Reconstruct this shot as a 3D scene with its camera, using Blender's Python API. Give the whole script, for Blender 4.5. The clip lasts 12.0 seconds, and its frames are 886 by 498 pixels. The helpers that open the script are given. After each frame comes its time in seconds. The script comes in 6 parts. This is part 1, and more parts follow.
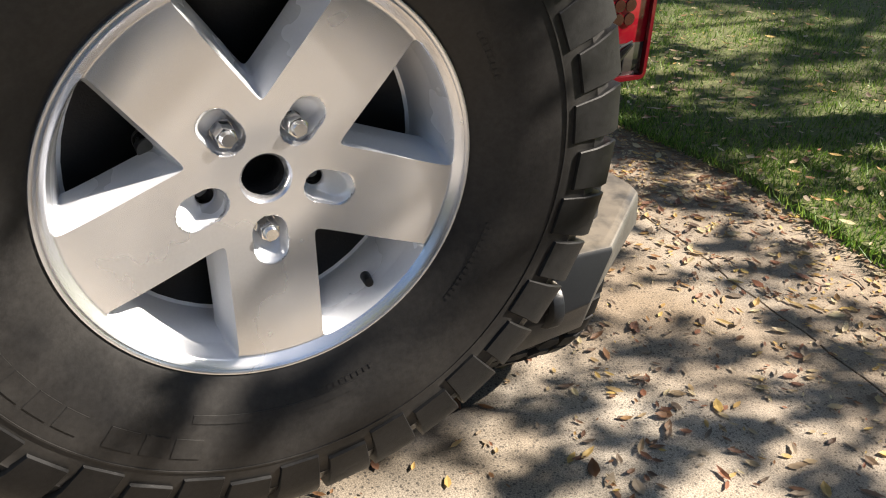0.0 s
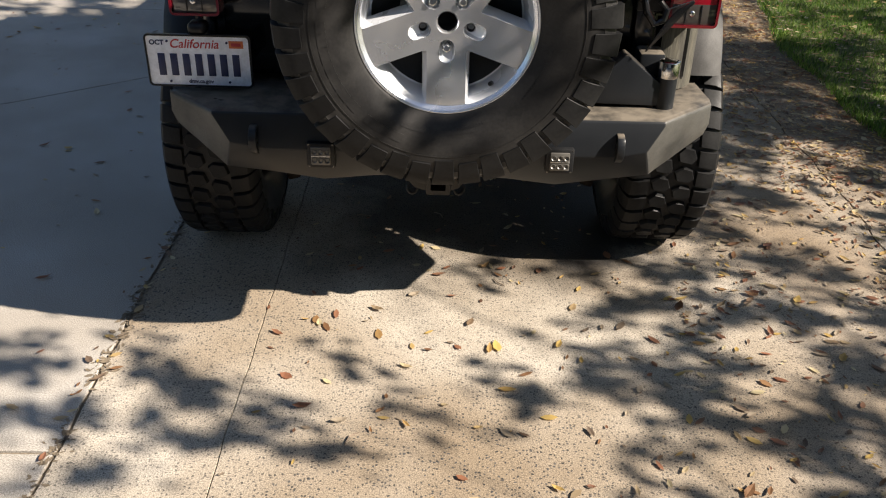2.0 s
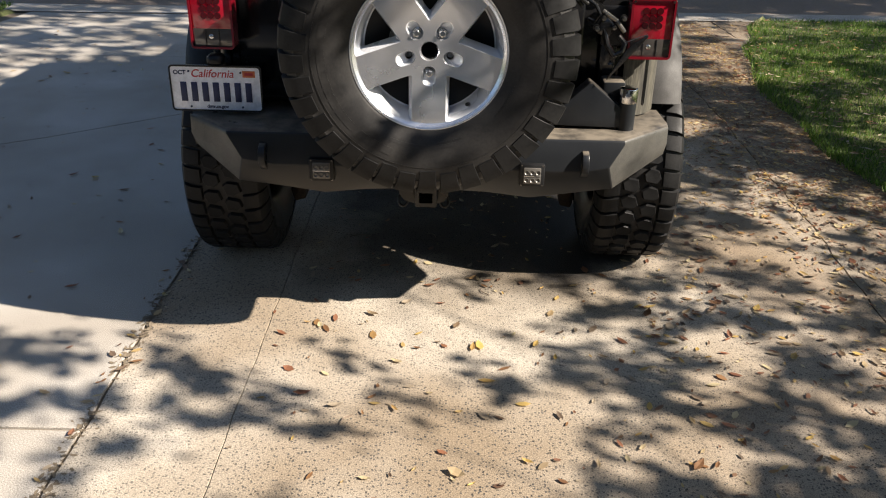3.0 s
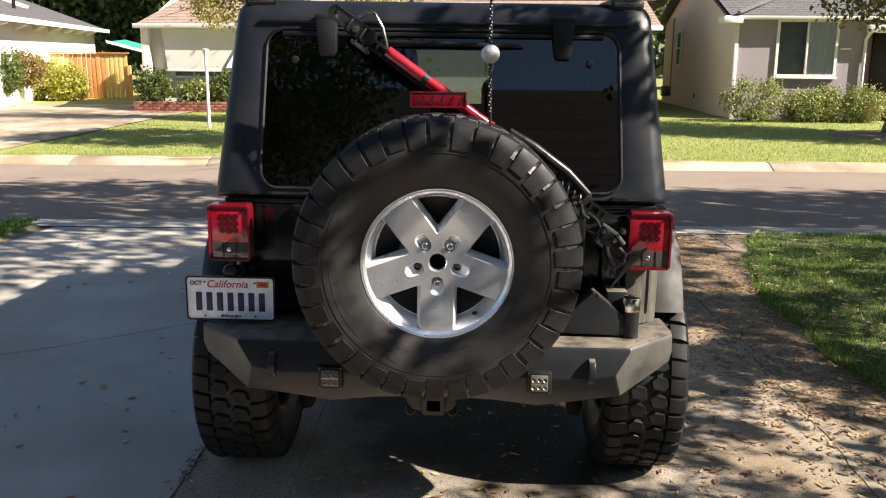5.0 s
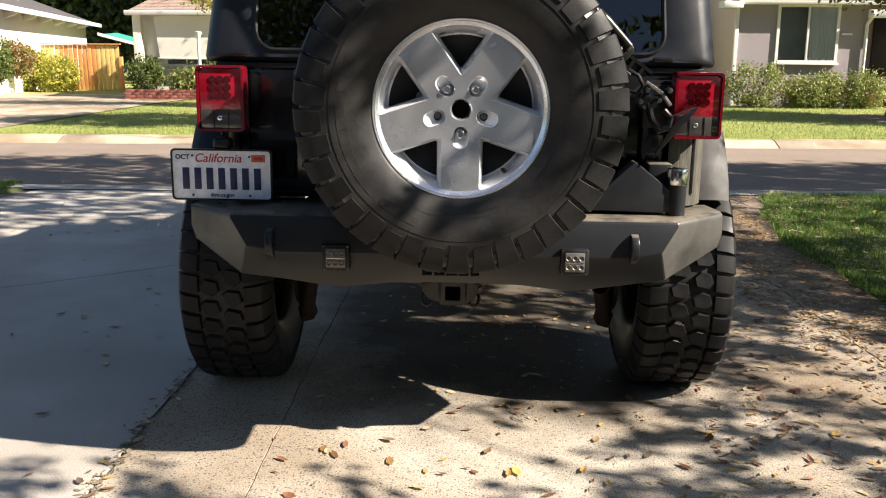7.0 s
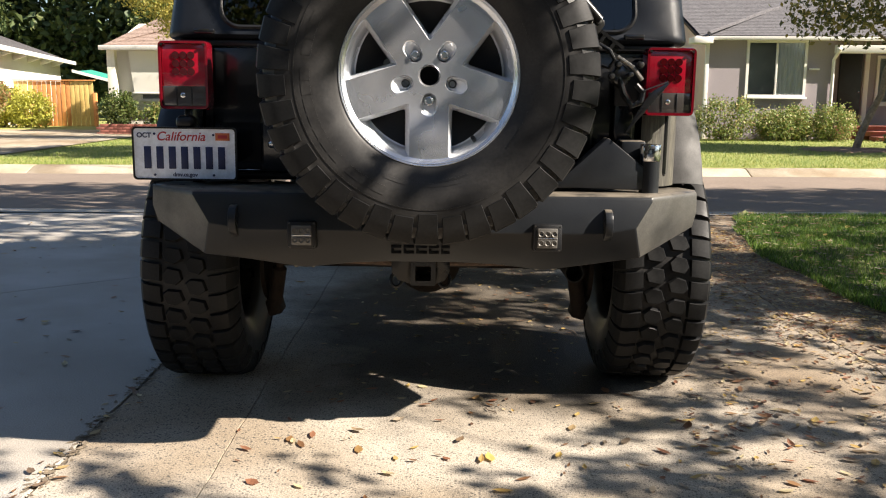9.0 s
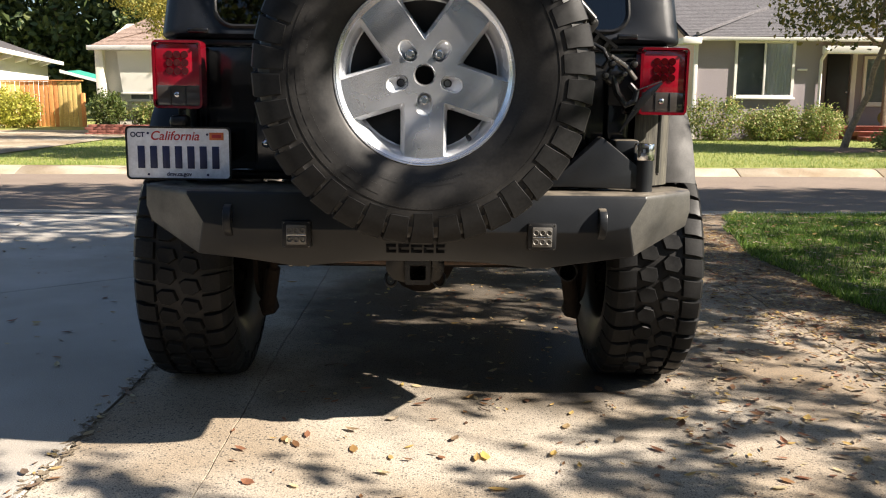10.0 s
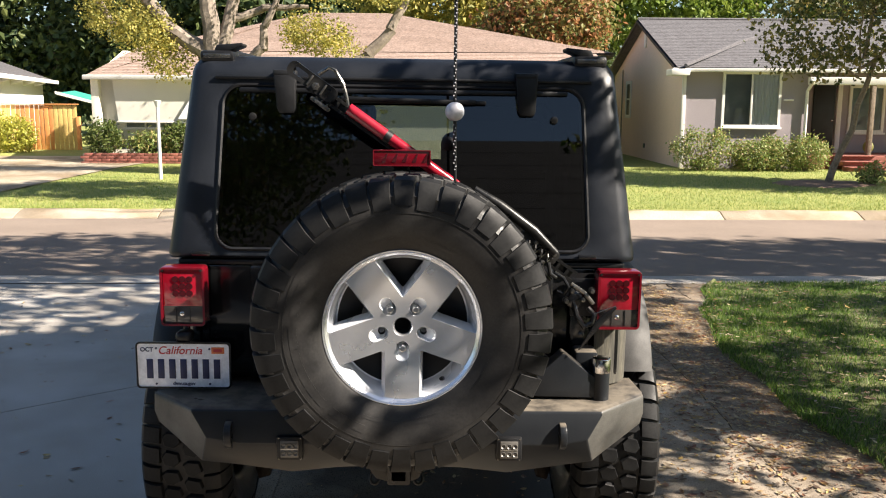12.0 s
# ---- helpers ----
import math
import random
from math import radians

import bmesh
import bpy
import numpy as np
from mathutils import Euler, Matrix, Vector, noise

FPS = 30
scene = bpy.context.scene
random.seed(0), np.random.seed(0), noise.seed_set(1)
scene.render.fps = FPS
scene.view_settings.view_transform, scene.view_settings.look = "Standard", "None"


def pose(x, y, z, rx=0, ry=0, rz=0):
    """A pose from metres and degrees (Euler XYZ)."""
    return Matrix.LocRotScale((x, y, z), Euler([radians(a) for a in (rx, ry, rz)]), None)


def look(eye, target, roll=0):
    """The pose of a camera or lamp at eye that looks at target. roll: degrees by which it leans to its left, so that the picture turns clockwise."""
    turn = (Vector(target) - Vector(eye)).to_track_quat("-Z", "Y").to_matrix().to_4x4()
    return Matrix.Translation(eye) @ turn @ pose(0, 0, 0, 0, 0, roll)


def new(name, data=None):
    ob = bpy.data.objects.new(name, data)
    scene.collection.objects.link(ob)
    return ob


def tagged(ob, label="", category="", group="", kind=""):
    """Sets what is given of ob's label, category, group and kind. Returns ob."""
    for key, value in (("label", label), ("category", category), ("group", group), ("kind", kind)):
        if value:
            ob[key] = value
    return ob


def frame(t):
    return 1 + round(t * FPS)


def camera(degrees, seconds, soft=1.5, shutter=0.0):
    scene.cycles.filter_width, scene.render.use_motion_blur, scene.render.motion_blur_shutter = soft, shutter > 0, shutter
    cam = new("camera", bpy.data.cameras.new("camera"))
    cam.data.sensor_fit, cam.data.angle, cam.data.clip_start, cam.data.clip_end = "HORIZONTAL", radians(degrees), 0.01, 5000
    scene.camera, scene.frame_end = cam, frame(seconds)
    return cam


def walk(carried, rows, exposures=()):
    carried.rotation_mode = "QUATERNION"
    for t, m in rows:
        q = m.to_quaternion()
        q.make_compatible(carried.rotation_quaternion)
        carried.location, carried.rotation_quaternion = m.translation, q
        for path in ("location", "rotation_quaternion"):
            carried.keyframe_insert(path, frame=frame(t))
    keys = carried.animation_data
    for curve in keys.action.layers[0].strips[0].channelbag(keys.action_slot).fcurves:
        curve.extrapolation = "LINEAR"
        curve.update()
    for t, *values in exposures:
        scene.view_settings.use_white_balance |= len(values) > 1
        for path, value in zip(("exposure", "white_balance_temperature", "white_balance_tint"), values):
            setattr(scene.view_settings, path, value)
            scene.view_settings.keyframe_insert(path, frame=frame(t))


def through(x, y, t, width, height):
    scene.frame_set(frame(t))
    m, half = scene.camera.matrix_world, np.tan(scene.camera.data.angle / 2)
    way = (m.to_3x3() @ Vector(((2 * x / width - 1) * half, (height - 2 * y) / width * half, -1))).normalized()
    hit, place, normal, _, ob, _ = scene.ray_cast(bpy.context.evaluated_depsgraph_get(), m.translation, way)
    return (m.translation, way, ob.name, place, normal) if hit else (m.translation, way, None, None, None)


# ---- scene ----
cam = camera(54.1, 12.0, 1.1)
PATH = [
    (0, (-0.201, -0.774, 1.479), (0.576, 0.77, 0.472), 1.9),
    (0.5, (-0.18, -1.101, 1.524), (0.452, 0.508, 0.519), 2.1),
    (1, (-0.103, -1.45, 1.585), (0.277, 0.237, 0.58), 1.8),
    (1.5, (-0.035, -1.803, 1.635), (0.074, -0.074, 0.636), 1.3),
    (2, (0.001, -2.093, 1.666), (-0.002, -0.361, 0.667), 0.9),
    (2.5, (0.058, -2.31, 1.662), (0.037, -0.56, 0.694), 0.7),
    (3, (0.093, -2.442, 1.683), (0.058, -0.652, 0.792), 0.6),
    (3.5, (0.092, -2.485, 1.72), (0.041, -0.621, 0.996), 0.5),
    (5.5, (0.092, -2.475, 1.685), (0.034, -0.522, 1.258), 0.3),
    (6, (0.088, -2.446, 1.662), (0.031, -0.493, 1.235), 0.3),
    (6.5, (0.04, -2.331, 1.499), (-0.016, -0.379, 1.065), 0.4),
    (7, (0.007, -2.229, 1.211), (-0.038, -0.276, 0.781), 0.3),
    (9, (0.027, -2.197, 1.021), (0.035, -0.226, 0.682), 0.3),
    (9.5, (0.017, -2.207, 1.02), (0.038, -0.235, 0.684), 0.3),
    (10, (0.012, -2.201, 1.018), (0.044, -0.23, 0.68), 0.3),
    (10.5, (0.014, -2.212, 1.062), (0.055, -0.241, 0.726), 0.2),
    (11, (0.022, -2.244, 1.352), (0.071, -0.272, 1.02), 0.2),
    (11.5, (0.055, -2.317, 1.659), (0.105, -0.346, 1.328), 0.2),
    (12, (0.059, -2.383, 1.713), (0.104, -0.411, 1.383), 0.3),
]
walk(cam, [(t, look(eye, target, roll)) for t, eye, target, roll in PATH],
     [(0, 1.25), (0.5, 1.18), (1, 1.06), (2, 0.87), (3, 0.95), (3.7, 1.03), (5.5, 1.2), (7, 1.15), (10, 1.13), (12, 1.28)])

# ---- light ----
SUN_WAY = Vector((1.28, -0.42, 1.0)).normalized()      # towards the sun
world = bpy.data.worlds.new("sky")
scene.world = world
world.use_nodes = True
wn = world.node_tree.nodes
sky = wn.new("ShaderNodeTexSky")
sky.sky_type = "NISHITA"
sky.sun_disc = False
sky.sun_elevation = math.asin(SUN_WAY.z)
sky.sun_rotation = math.atan2(SUN_WAY.x, SUN_WAY.y)
sky.air_density, sky.dust_density, sky.ozone_density = 1.0, 0.7, 1.6
world.node_tree.links.new(sky.outputs[0], wn["Background"].inputs[0])
wn["Background"].inputs[1].default_value = 0.061
sun = new("sun", bpy.data.lights.new("sun", "SUN"))
sun.data.energy, sun.data.angle, sun.data.color = 6.6, radians(0.53), (1.0, 0.895, 0.775)
sun.matrix_world = look(SUN_WAY * 40, (0, 0, 0))
scene.view_settings.exposure = 1.09

# ---- materials ----
def surface(name, base, rough=0.6, metal=0.0, second=None, blotch=(3.0, 0.5), grain=(60.0, 0.12), bump=(120.0, 0.15),
            spec=0.5, coat=0.0, vary=0.0, island=False, local=False, rough_vary=0.12, dust=None, streak=0.0):
    """A principled material with large blotches towards a second colour, fine grain, and a fine relief."""
    m = bpy.data.materials.new(name)
    m.use_nodes = True
    n, l = m.node_tree.nodes, m.node_tree.links
    b = n["Principled BSDF"]
    co = n.new("ShaderNodeTexCoord")
    src = co.outputs["Object"]
    if not local:
        geo = n.new("ShaderNodeNewGeometry")
        src = geo.outputs["Position"]
    if streak:
        drawn = n.new("ShaderNodeVectorMath")
        drawn.operation = "MULTIPLY"
        drawn.inputs[1].default_value = (1.0, 1.0, streak)
        l.new(src, drawn.inputs[0])
        src = drawn.outputs[0]

    def tex(scale, detail=4.0, rough_=0.6):
        t = n.new("ShaderNodeTexNoise")
        t.inputs["Scale"].default_value, t.inputs["Detail"].default_value, t.inputs["Roughness"].default_value = scale, detail, rough_
        l.new(src, t.inputs["Vector"])
        return t.outputs[0]

    def mix(kind, fac, a, c):
        x = n.new("ShaderNodeMix")
        x.data_type, x.blend_type = "RGBA", kind
        for sock, v in ((x.inputs[0], fac), (x.inputs[6], a), (x.inputs[7], c)):
            if isinstance(v, bpy.types.NodeSocket):
                l.new(v, sock)
            else:
                sock.default_value = v if isinstance(v, float) else (*v, 1.0)
        return x.outputs[2]

    def ramp(v, lo, hi, a=0.0, c=1.0):
        r = n.new("ShaderNodeMapRange")
        r.inputs[1].default_value, r.inputs[2].default_value, r.inputs[3].default_value, r.inputs[4].default_value = lo, hi, a, c
        l.new(v, r.inputs[0])
        return r.outputs[0]

    big = tex(blotch[0])
    fine = tex(grain[0], 3.0)
    second = second or tuple(v * 0.7 for v in base)
    col = mix("MIX", ramp(big, 0.5 - 0.25, 0.5 + 0.25, 0.0, blotch[1] * 2 if blotch[1] < 0.5 else 1.0), base, second)
    col = mix("MULTIPLY", 1.0, col, mix("MIX", ramp(fine, 0.3, 0.7), (1 - grain[1],) * 3, (1 + grain[1],) * 3))
    if vary:
        if island:
            rnd = n.new("ShaderNodeNewGeometry").outputs["Random Per Island"]
        else:
            rnd = n.new("ShaderNodeObjectInfo").outputs["Random"]
        col = mix("MULTIPLY", 1.0, col, mix("MIX", rnd, (1 - vary,) * 3, (1 + vary,) * 3))
    if dust:
        # dust lies on what faces up
        up = n.new("ShaderNodeSeparateXYZ")
        l.new(n.new("ShaderNodeNewGeometry").outputs["Normal"], up.inputs[0])
        lie = n.new("ShaderNodeMath")
        lie.operation = "MULTIPLY"
        l.new(ramp(up.outputs[2], 0.75, 0.98), lie.inputs[0])
        l.new(ramp(tex(18.0), 0.35, 0.6, 0.25, 0.85), lie.inputs[1])
        col = mix("MIX", lie.outputs[0], col, dust)
    l.new(col, b.inputs["Base Color"])
    l.new(ramp(big, 0.3, 0.7, max(rough - rough_vary, 0.02), min(rough + rough_vary, 1.0)), b.inputs["Roughness"])
    b.inputs["Metallic"].default_value = metal
    b.inputs["Specular IOR Level"].default_value = spec
    b.inputs["Coat Weight"].default_value = coat
    b.inputs["Coat Roughness"].default_value = 0.08
    if bump:
        bp = n.new("ShaderNodeBump")
        bp.inputs["Strength"].default_value, bp.inputs["Distance"].default_value = bump[1], 0.01
        l.new(tex(bump[0], 3.0), bp.inputs["Height"])
        l.new(bp.outputs[0], b.inputs["Normal"])
    return m


def leaf_material(name, colours, through=0.35):
    """Leaves: a colour from a few, leaf by leaf, and some light through them."""
    m = bpy.data.materials.new(name)
    m.use_nodes = True
    n, l = m.node_tree.nodes, m.node_tree.links
    b, out = n["Principled BSDF"], n["Material Output"]
    geo = n.new("ShaderNodeNewGeometry")
    r = n.new("ShaderNodeValToRGB")
    while len(r.color_ramp.elements) < len(colours):
        r.color_ramp.elements.new(0.5)
    for i, (e, c) in enumerate(zip(r.color_ramp.elements, colours)):
        e.position, e.color = i / max(len(colours) - 1, 1), (*c, 1)
    l.new(geo.outputs["Random Per Island"], r.inputs[0])
    l.new(r.outputs[0], b.inputs["Base Color"])
    b.inputs["Roughness"].default_value = 0.55
    t = n.new("ShaderNodeBsdfTranslucent")
    l.new(r.outputs[0], t.inputs[0])
    x = n.new("ShaderNodeMixShader")
    x.inputs[0].default_value = through
    l.new(b.outputs[0], x.inputs[1])
    l.new(t.outputs[0], x.inputs[2])
    l.new(x.outputs[0], out.inputs[0])
    return m


def concrete_material(name, base, stone, pebbles=1.0, stain=(0.5, 0.42, 0.33), wet=False):
    """Broom-worn concrete with exposed pebbles, stains and dirt."""
    m = bpy.data.materials.new(name)
    m.use_nodes = True
    n, l = m.node_tree.nodes, m.node_tree.links
    b = n["Principled BSDF"]
    pos = n.new("ShaderNodeNewGeometry").outputs["Position"]

    def noise_(scale, detail=5.0):
        t = n.new("ShaderNodeTexNoise")
        t.inputs["Scale"].default_value, t.inputs["Detail"].default_value = scale, detail
        l.new(pos, t.inputs["Vector"])
        return t.outputs[0]

    def ramp(v, lo, hi, a=0.0, c=1.0):
        r = n.new("ShaderNodeMapRange")
        r.inputs[1].default_value, r.inputs[2].default_value, r.inputs[3].default_value, r.inputs[4].default_value = lo, hi, a, c
        l.new(v, r.inputs[0])
        return r.outputs[0]

    def mix(kind, fac, a, c):
        x = n.new("ShaderNodeMix")
        x.data_type, x.blend_type = "RGBA", kind
        for sock, v in ((x.inputs[0], fac), (x.inputs[6], a), (x.inputs[7], c)):
            if isinstance(v, bpy.types.NodeSocket):
                l.new(v, sock)
            else:
                sock.default_value = v if isinstance(v, float) else (*v, 1.0)
        return x.outputs[2]

    def times(a, c):
        x = n.new("ShaderNodeMath")
        x.operation = "MULTIPLY"
        for sock, v in ((x.inputs[0], a), (x.inputs[1], c)):
            if isinstance(v, bpy.types.NodeSocket):
                l.new(v, sock)
            else:
                sock.default_value = v
        return x.outputs[0]

    warp = n.new("ShaderNodeVectorMath")
    warp.operation = "MULTIPLY_ADD"
    wob = n.new("ShaderNodeTexNoise")
    wob.inputs["Scale"].default_value = 90.0
    l.new(pos, wob.inputs["Vector"])
    l.new(wob.outputs["Color"], warp.inputs[0])
    warp.inputs[1].default_value = (0.011, 0.011, 0.011)
    l.new(pos, warp.inputs[2])
    vor = n.new("ShaderNodeTexVoronoi")
    vor.inputs["Scale"].default_value = 98.0
    l.new(warp.outputs[0], vor.inputs["Vector"])
    small = n.new("ShaderNodeTexVoronoi")
    small.inputs["Scale"].default_value = 240.0
    l.new(warp.outputs[0], small.inputs["Vector"])
    sep = n.new("ShaderNodeSeparateColor")
    l.new(vor.outputs["Color"], sep.inputs[0])
    sep2 = n.new("ShaderNodeSeparateColor")
    l.new(small.outputs["Color"], sep2.inputs[0])
    worn = ramp(noise_(0.9), 0.40, 0.62)
    mask = times(times(ramp(vor.outputs["Distance"], 0.40, 0.28), ramp(sep.outputs[0], 0.36, 0.58)), ramp(worn, 0.0, 1.0, 0.6, 1.0))
    mask2 = times(ramp(small.outputs["Distance"], 0.42, 0.3), ramp(sep2.outputs[1], 0.60, 0.66))
    col = mix("MIX", ramp(noise_(1.6), 0.32, 0.68), base, tuple(v * s for v, s in zip(base, (0.78, 0.74, 0.68))))
    col = mix("MIX", times(ramp(noise_(0.8), 0.42, 0.64), 0.85), col, tuple(v * s for v, s in zip(base, stain)))
    col = mix("MULTIPLY", 1.0, col, mix("MIX", ramp(noise_(260.0, 2.0), 0.3, 0.7), (0.54, 0.54, 0.54), (1.42, 1.42, 1.42)))
    col = mix("MIX", times(mask2, 0.55 * pebbles), col, stone)
    col = mix("MIX", times(mask, 1.0 * pebbles), col, mix("MIX", sep.outputs[1], stone, tuple(v * 2.4 for v in stone)))
    rough = ramp(noise_(12.0), 0.3, 0.7, 0.72, 0.95)
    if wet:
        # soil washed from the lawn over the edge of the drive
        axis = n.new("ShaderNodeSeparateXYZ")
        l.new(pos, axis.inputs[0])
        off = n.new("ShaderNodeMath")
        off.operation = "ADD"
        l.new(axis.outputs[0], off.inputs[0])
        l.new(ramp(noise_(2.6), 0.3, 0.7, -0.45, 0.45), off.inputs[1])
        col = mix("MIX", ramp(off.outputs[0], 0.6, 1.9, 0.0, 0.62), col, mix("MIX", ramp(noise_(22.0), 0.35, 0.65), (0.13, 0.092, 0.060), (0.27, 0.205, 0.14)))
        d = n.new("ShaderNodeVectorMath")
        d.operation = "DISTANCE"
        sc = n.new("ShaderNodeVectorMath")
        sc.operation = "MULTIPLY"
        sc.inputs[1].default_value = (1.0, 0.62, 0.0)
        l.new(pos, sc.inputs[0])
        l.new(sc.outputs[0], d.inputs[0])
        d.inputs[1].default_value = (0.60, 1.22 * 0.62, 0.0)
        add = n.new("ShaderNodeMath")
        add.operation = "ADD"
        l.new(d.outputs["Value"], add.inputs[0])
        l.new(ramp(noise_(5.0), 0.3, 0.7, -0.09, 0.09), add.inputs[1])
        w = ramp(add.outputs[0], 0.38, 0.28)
        # damp and old drips round the puddle, with the vehicle's shade painted in
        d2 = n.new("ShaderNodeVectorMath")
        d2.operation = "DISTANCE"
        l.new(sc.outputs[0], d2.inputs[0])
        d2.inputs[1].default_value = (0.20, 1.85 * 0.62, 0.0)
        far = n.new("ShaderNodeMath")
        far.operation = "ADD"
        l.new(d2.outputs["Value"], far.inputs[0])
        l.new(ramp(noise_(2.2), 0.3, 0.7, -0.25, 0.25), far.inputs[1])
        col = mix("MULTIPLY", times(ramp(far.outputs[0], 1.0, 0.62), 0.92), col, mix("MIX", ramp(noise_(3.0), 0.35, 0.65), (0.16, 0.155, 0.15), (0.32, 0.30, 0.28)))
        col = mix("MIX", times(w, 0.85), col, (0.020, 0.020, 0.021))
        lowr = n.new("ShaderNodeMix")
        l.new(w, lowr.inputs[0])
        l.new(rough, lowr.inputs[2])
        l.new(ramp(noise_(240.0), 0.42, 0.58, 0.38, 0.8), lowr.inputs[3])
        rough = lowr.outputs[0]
    l.new(col, b.inputs["Base Color"])
    l.new(rough, b.inputs["Roughness"])
    b.inputs["Specular IOR Level"].default_value = 0.3
    h = n.new("ShaderNodeMath")
    h.operation = "ADD"
    l.new(times(mask, 0.2), h.inputs[0])
    l.new(noise_(140.0, 3.0), h.inputs[1])
    bp = n.new("ShaderNodeBump")
    bp.inputs["Strength"].default_value, bp.inputs["Distance"].default_value = 0.45, 0.004
    l.new(h.outputs[0], bp.inputs["Height"])
    l.new(bp.outputs[0], b.inputs["Normal"])
    return m


def glass_material(name, tint, ior=1.5):
    """A thin pane: tinted see-through with a mirror film on it."""
    m = bpy.data.materials.new(name)
    m.use_nodes = True
    n, l = m.node_tree.nodes, m.node_tree.links
    out = n["Material Output"]
    n.remove(n["Principled BSDF"])
    tr = n.new("ShaderNodeBsdfTransparent")
    tr.inputs[0].default_value = (*tint, 1)
    gl = n.new("ShaderNodeBsdfGlossy")
    gl.inputs["Roughness"].default_value = 0.015
    fr = n.new("ShaderNodeFresnel")
    fr.inputs[0].default_value = ior
    x = n.new("ShaderNodeMixShader")
    l.new(fr.outputs[0], x.inputs[0])
    l.new(tr.outputs[0], x.inputs[1])
    l.new(gl.outputs[0], x.inputs[2])
    l.new(x.outputs[0], out.inputs[0])
    return m


def lens_material(name, colour, rough=0.12):
    m = bpy.data.materials.new(name)
    m.use_nodes = True
    b = m.node_tree.nodes["Principled BSDF"]
    b.inputs["Base Color"].default_value = (*colour, 1)
    b.inputs["Roughness"].default_value = rough
    b.inputs["Coat Weight"].default_value = 1.0
    b.inputs["Coat Roughness"].default_value = 0.03
    return m


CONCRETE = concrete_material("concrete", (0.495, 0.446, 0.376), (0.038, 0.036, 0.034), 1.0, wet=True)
CONCRETE_SMOOTH = concrete_material("smooth_concrete", (0.46, 0.435, 0.40), (0.22, 0.20, 0.17), 0.28, (0.75, 0.72, 0.68))
CURB = concrete_material("curb_concrete", (0.47, 0.41, 0.32), (0.3, 0.27, 0.22), 0.2)
JOINT = surface("joint_dirt", (0.15, 0.12, 0.085), 0.95, second=(0.24, 0.19, 0.13), blotch=(20.0, 0.5), bump=(150.0, 0.6))
ASPHALT = surface("asphalt", (0.275, 0.222, 0.182), 0.95, spec=0.12, second=(0.21, 0.17, 0.14), blotch=(0.5, 0.5), grain=(90.0, 0.25), bump=(150.0, 0.5))
SOIL = surface("lawn_soil", (0.09, 0.11, 0.03), 0.95, second=(0.12, 0.12, 0.05), blotch=(1.3, 0.5), grain=(35.0, 0.4), bump=(60.0, 0.8))
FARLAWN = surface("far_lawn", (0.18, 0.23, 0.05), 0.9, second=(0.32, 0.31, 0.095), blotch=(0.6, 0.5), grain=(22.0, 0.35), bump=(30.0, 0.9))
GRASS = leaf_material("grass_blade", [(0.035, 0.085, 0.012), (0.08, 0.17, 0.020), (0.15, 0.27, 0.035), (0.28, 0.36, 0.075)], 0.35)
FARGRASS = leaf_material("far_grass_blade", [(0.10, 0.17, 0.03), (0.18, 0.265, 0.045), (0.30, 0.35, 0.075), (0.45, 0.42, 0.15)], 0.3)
LITTER = leaf_material("fallen_leaf", [(0.16, 0.08, 0.04), (0.28, 0.15, 0.07), (0.60, 0.42, 0.13), (0.36, 0.26, 0.15), (0.62, 0.53, 0.32), (0.20, 0.13, 0.08), (0.30, 0.13, 0.07), (0.10, 0.065, 0.045), (0.40, 0.33, 0.24), (0.14, 0.09, 0.06)], 0.25)
BARK = surface("bark", (0.26, 0.20, 0.15), 0.95, second=(0.15, 0.115, 0.085), blotch=(6.0, 0.5), grain=(30.0, 0.35), bump=(30.0, 0.9))
PALE_BARK = surface("pale_bark", (0.30, 0.25, 0.20), 0.95, second=(0.13, 0.105, 0.085), blotch=(5.0, 0.5), grain=(20.0, 0.35), bump=(20.0, 0.9))
LEAF_GREEN = leaf_material("green_leaves", [(0.04, 0.07, 0.014), (0.08, 0.12, 0.025), (0.13, 0.17, 0.04), (0.17, 0.19, 0.05)])
LEAF_DUSKY = leaf_material("dusky_leaves", [(0.05, 0.065, 0.022), (0.10, 0.11, 0.035), (0.17, 0.155, 0.055), (0.28, 0.22, 0.06)], 0.4)
LEAF_DARK = leaf_material("dark_leaves", [(0.030, 0.055, 0.022), (0.065, 0.10, 0.036), (0.11, 0.145, 0.048), (0.17, 0.19, 0.06)], 0.25)
LEAF_YELLOW = leaf_material("yellow_leaves", [(0.24, 0.26, 0.06), (0.42, 0.39, 0.10), (0.58, 0.48, 0.13), (0.32, 0.33, 0.09)], 0.45)
LEAF_RUST = leaf_material("rusty_leaves", [(0.34, 0.16, 0.07), (0.42, 0.20, 0.09), (0.22, 0.21, 0.06), (0.16, 0.20, 0.06), (0.34, 0.25, 0.09)], 0.45)
LEAF_BUSH = leaf_material("bush_leaves", [(0.11, 0.17, 0.04), (0.20, 0.27, 0.07), (0.33, 0.36, 0.11), (0.36, 0.25, 0.12)], 0.3)
LEAF_LIME = leaf_material("lime_leaves", [(0.25, 0.27, 0.04), (0.42, 0.42, 0.07), (0.55, 0.50, 0.10)], 0.4)

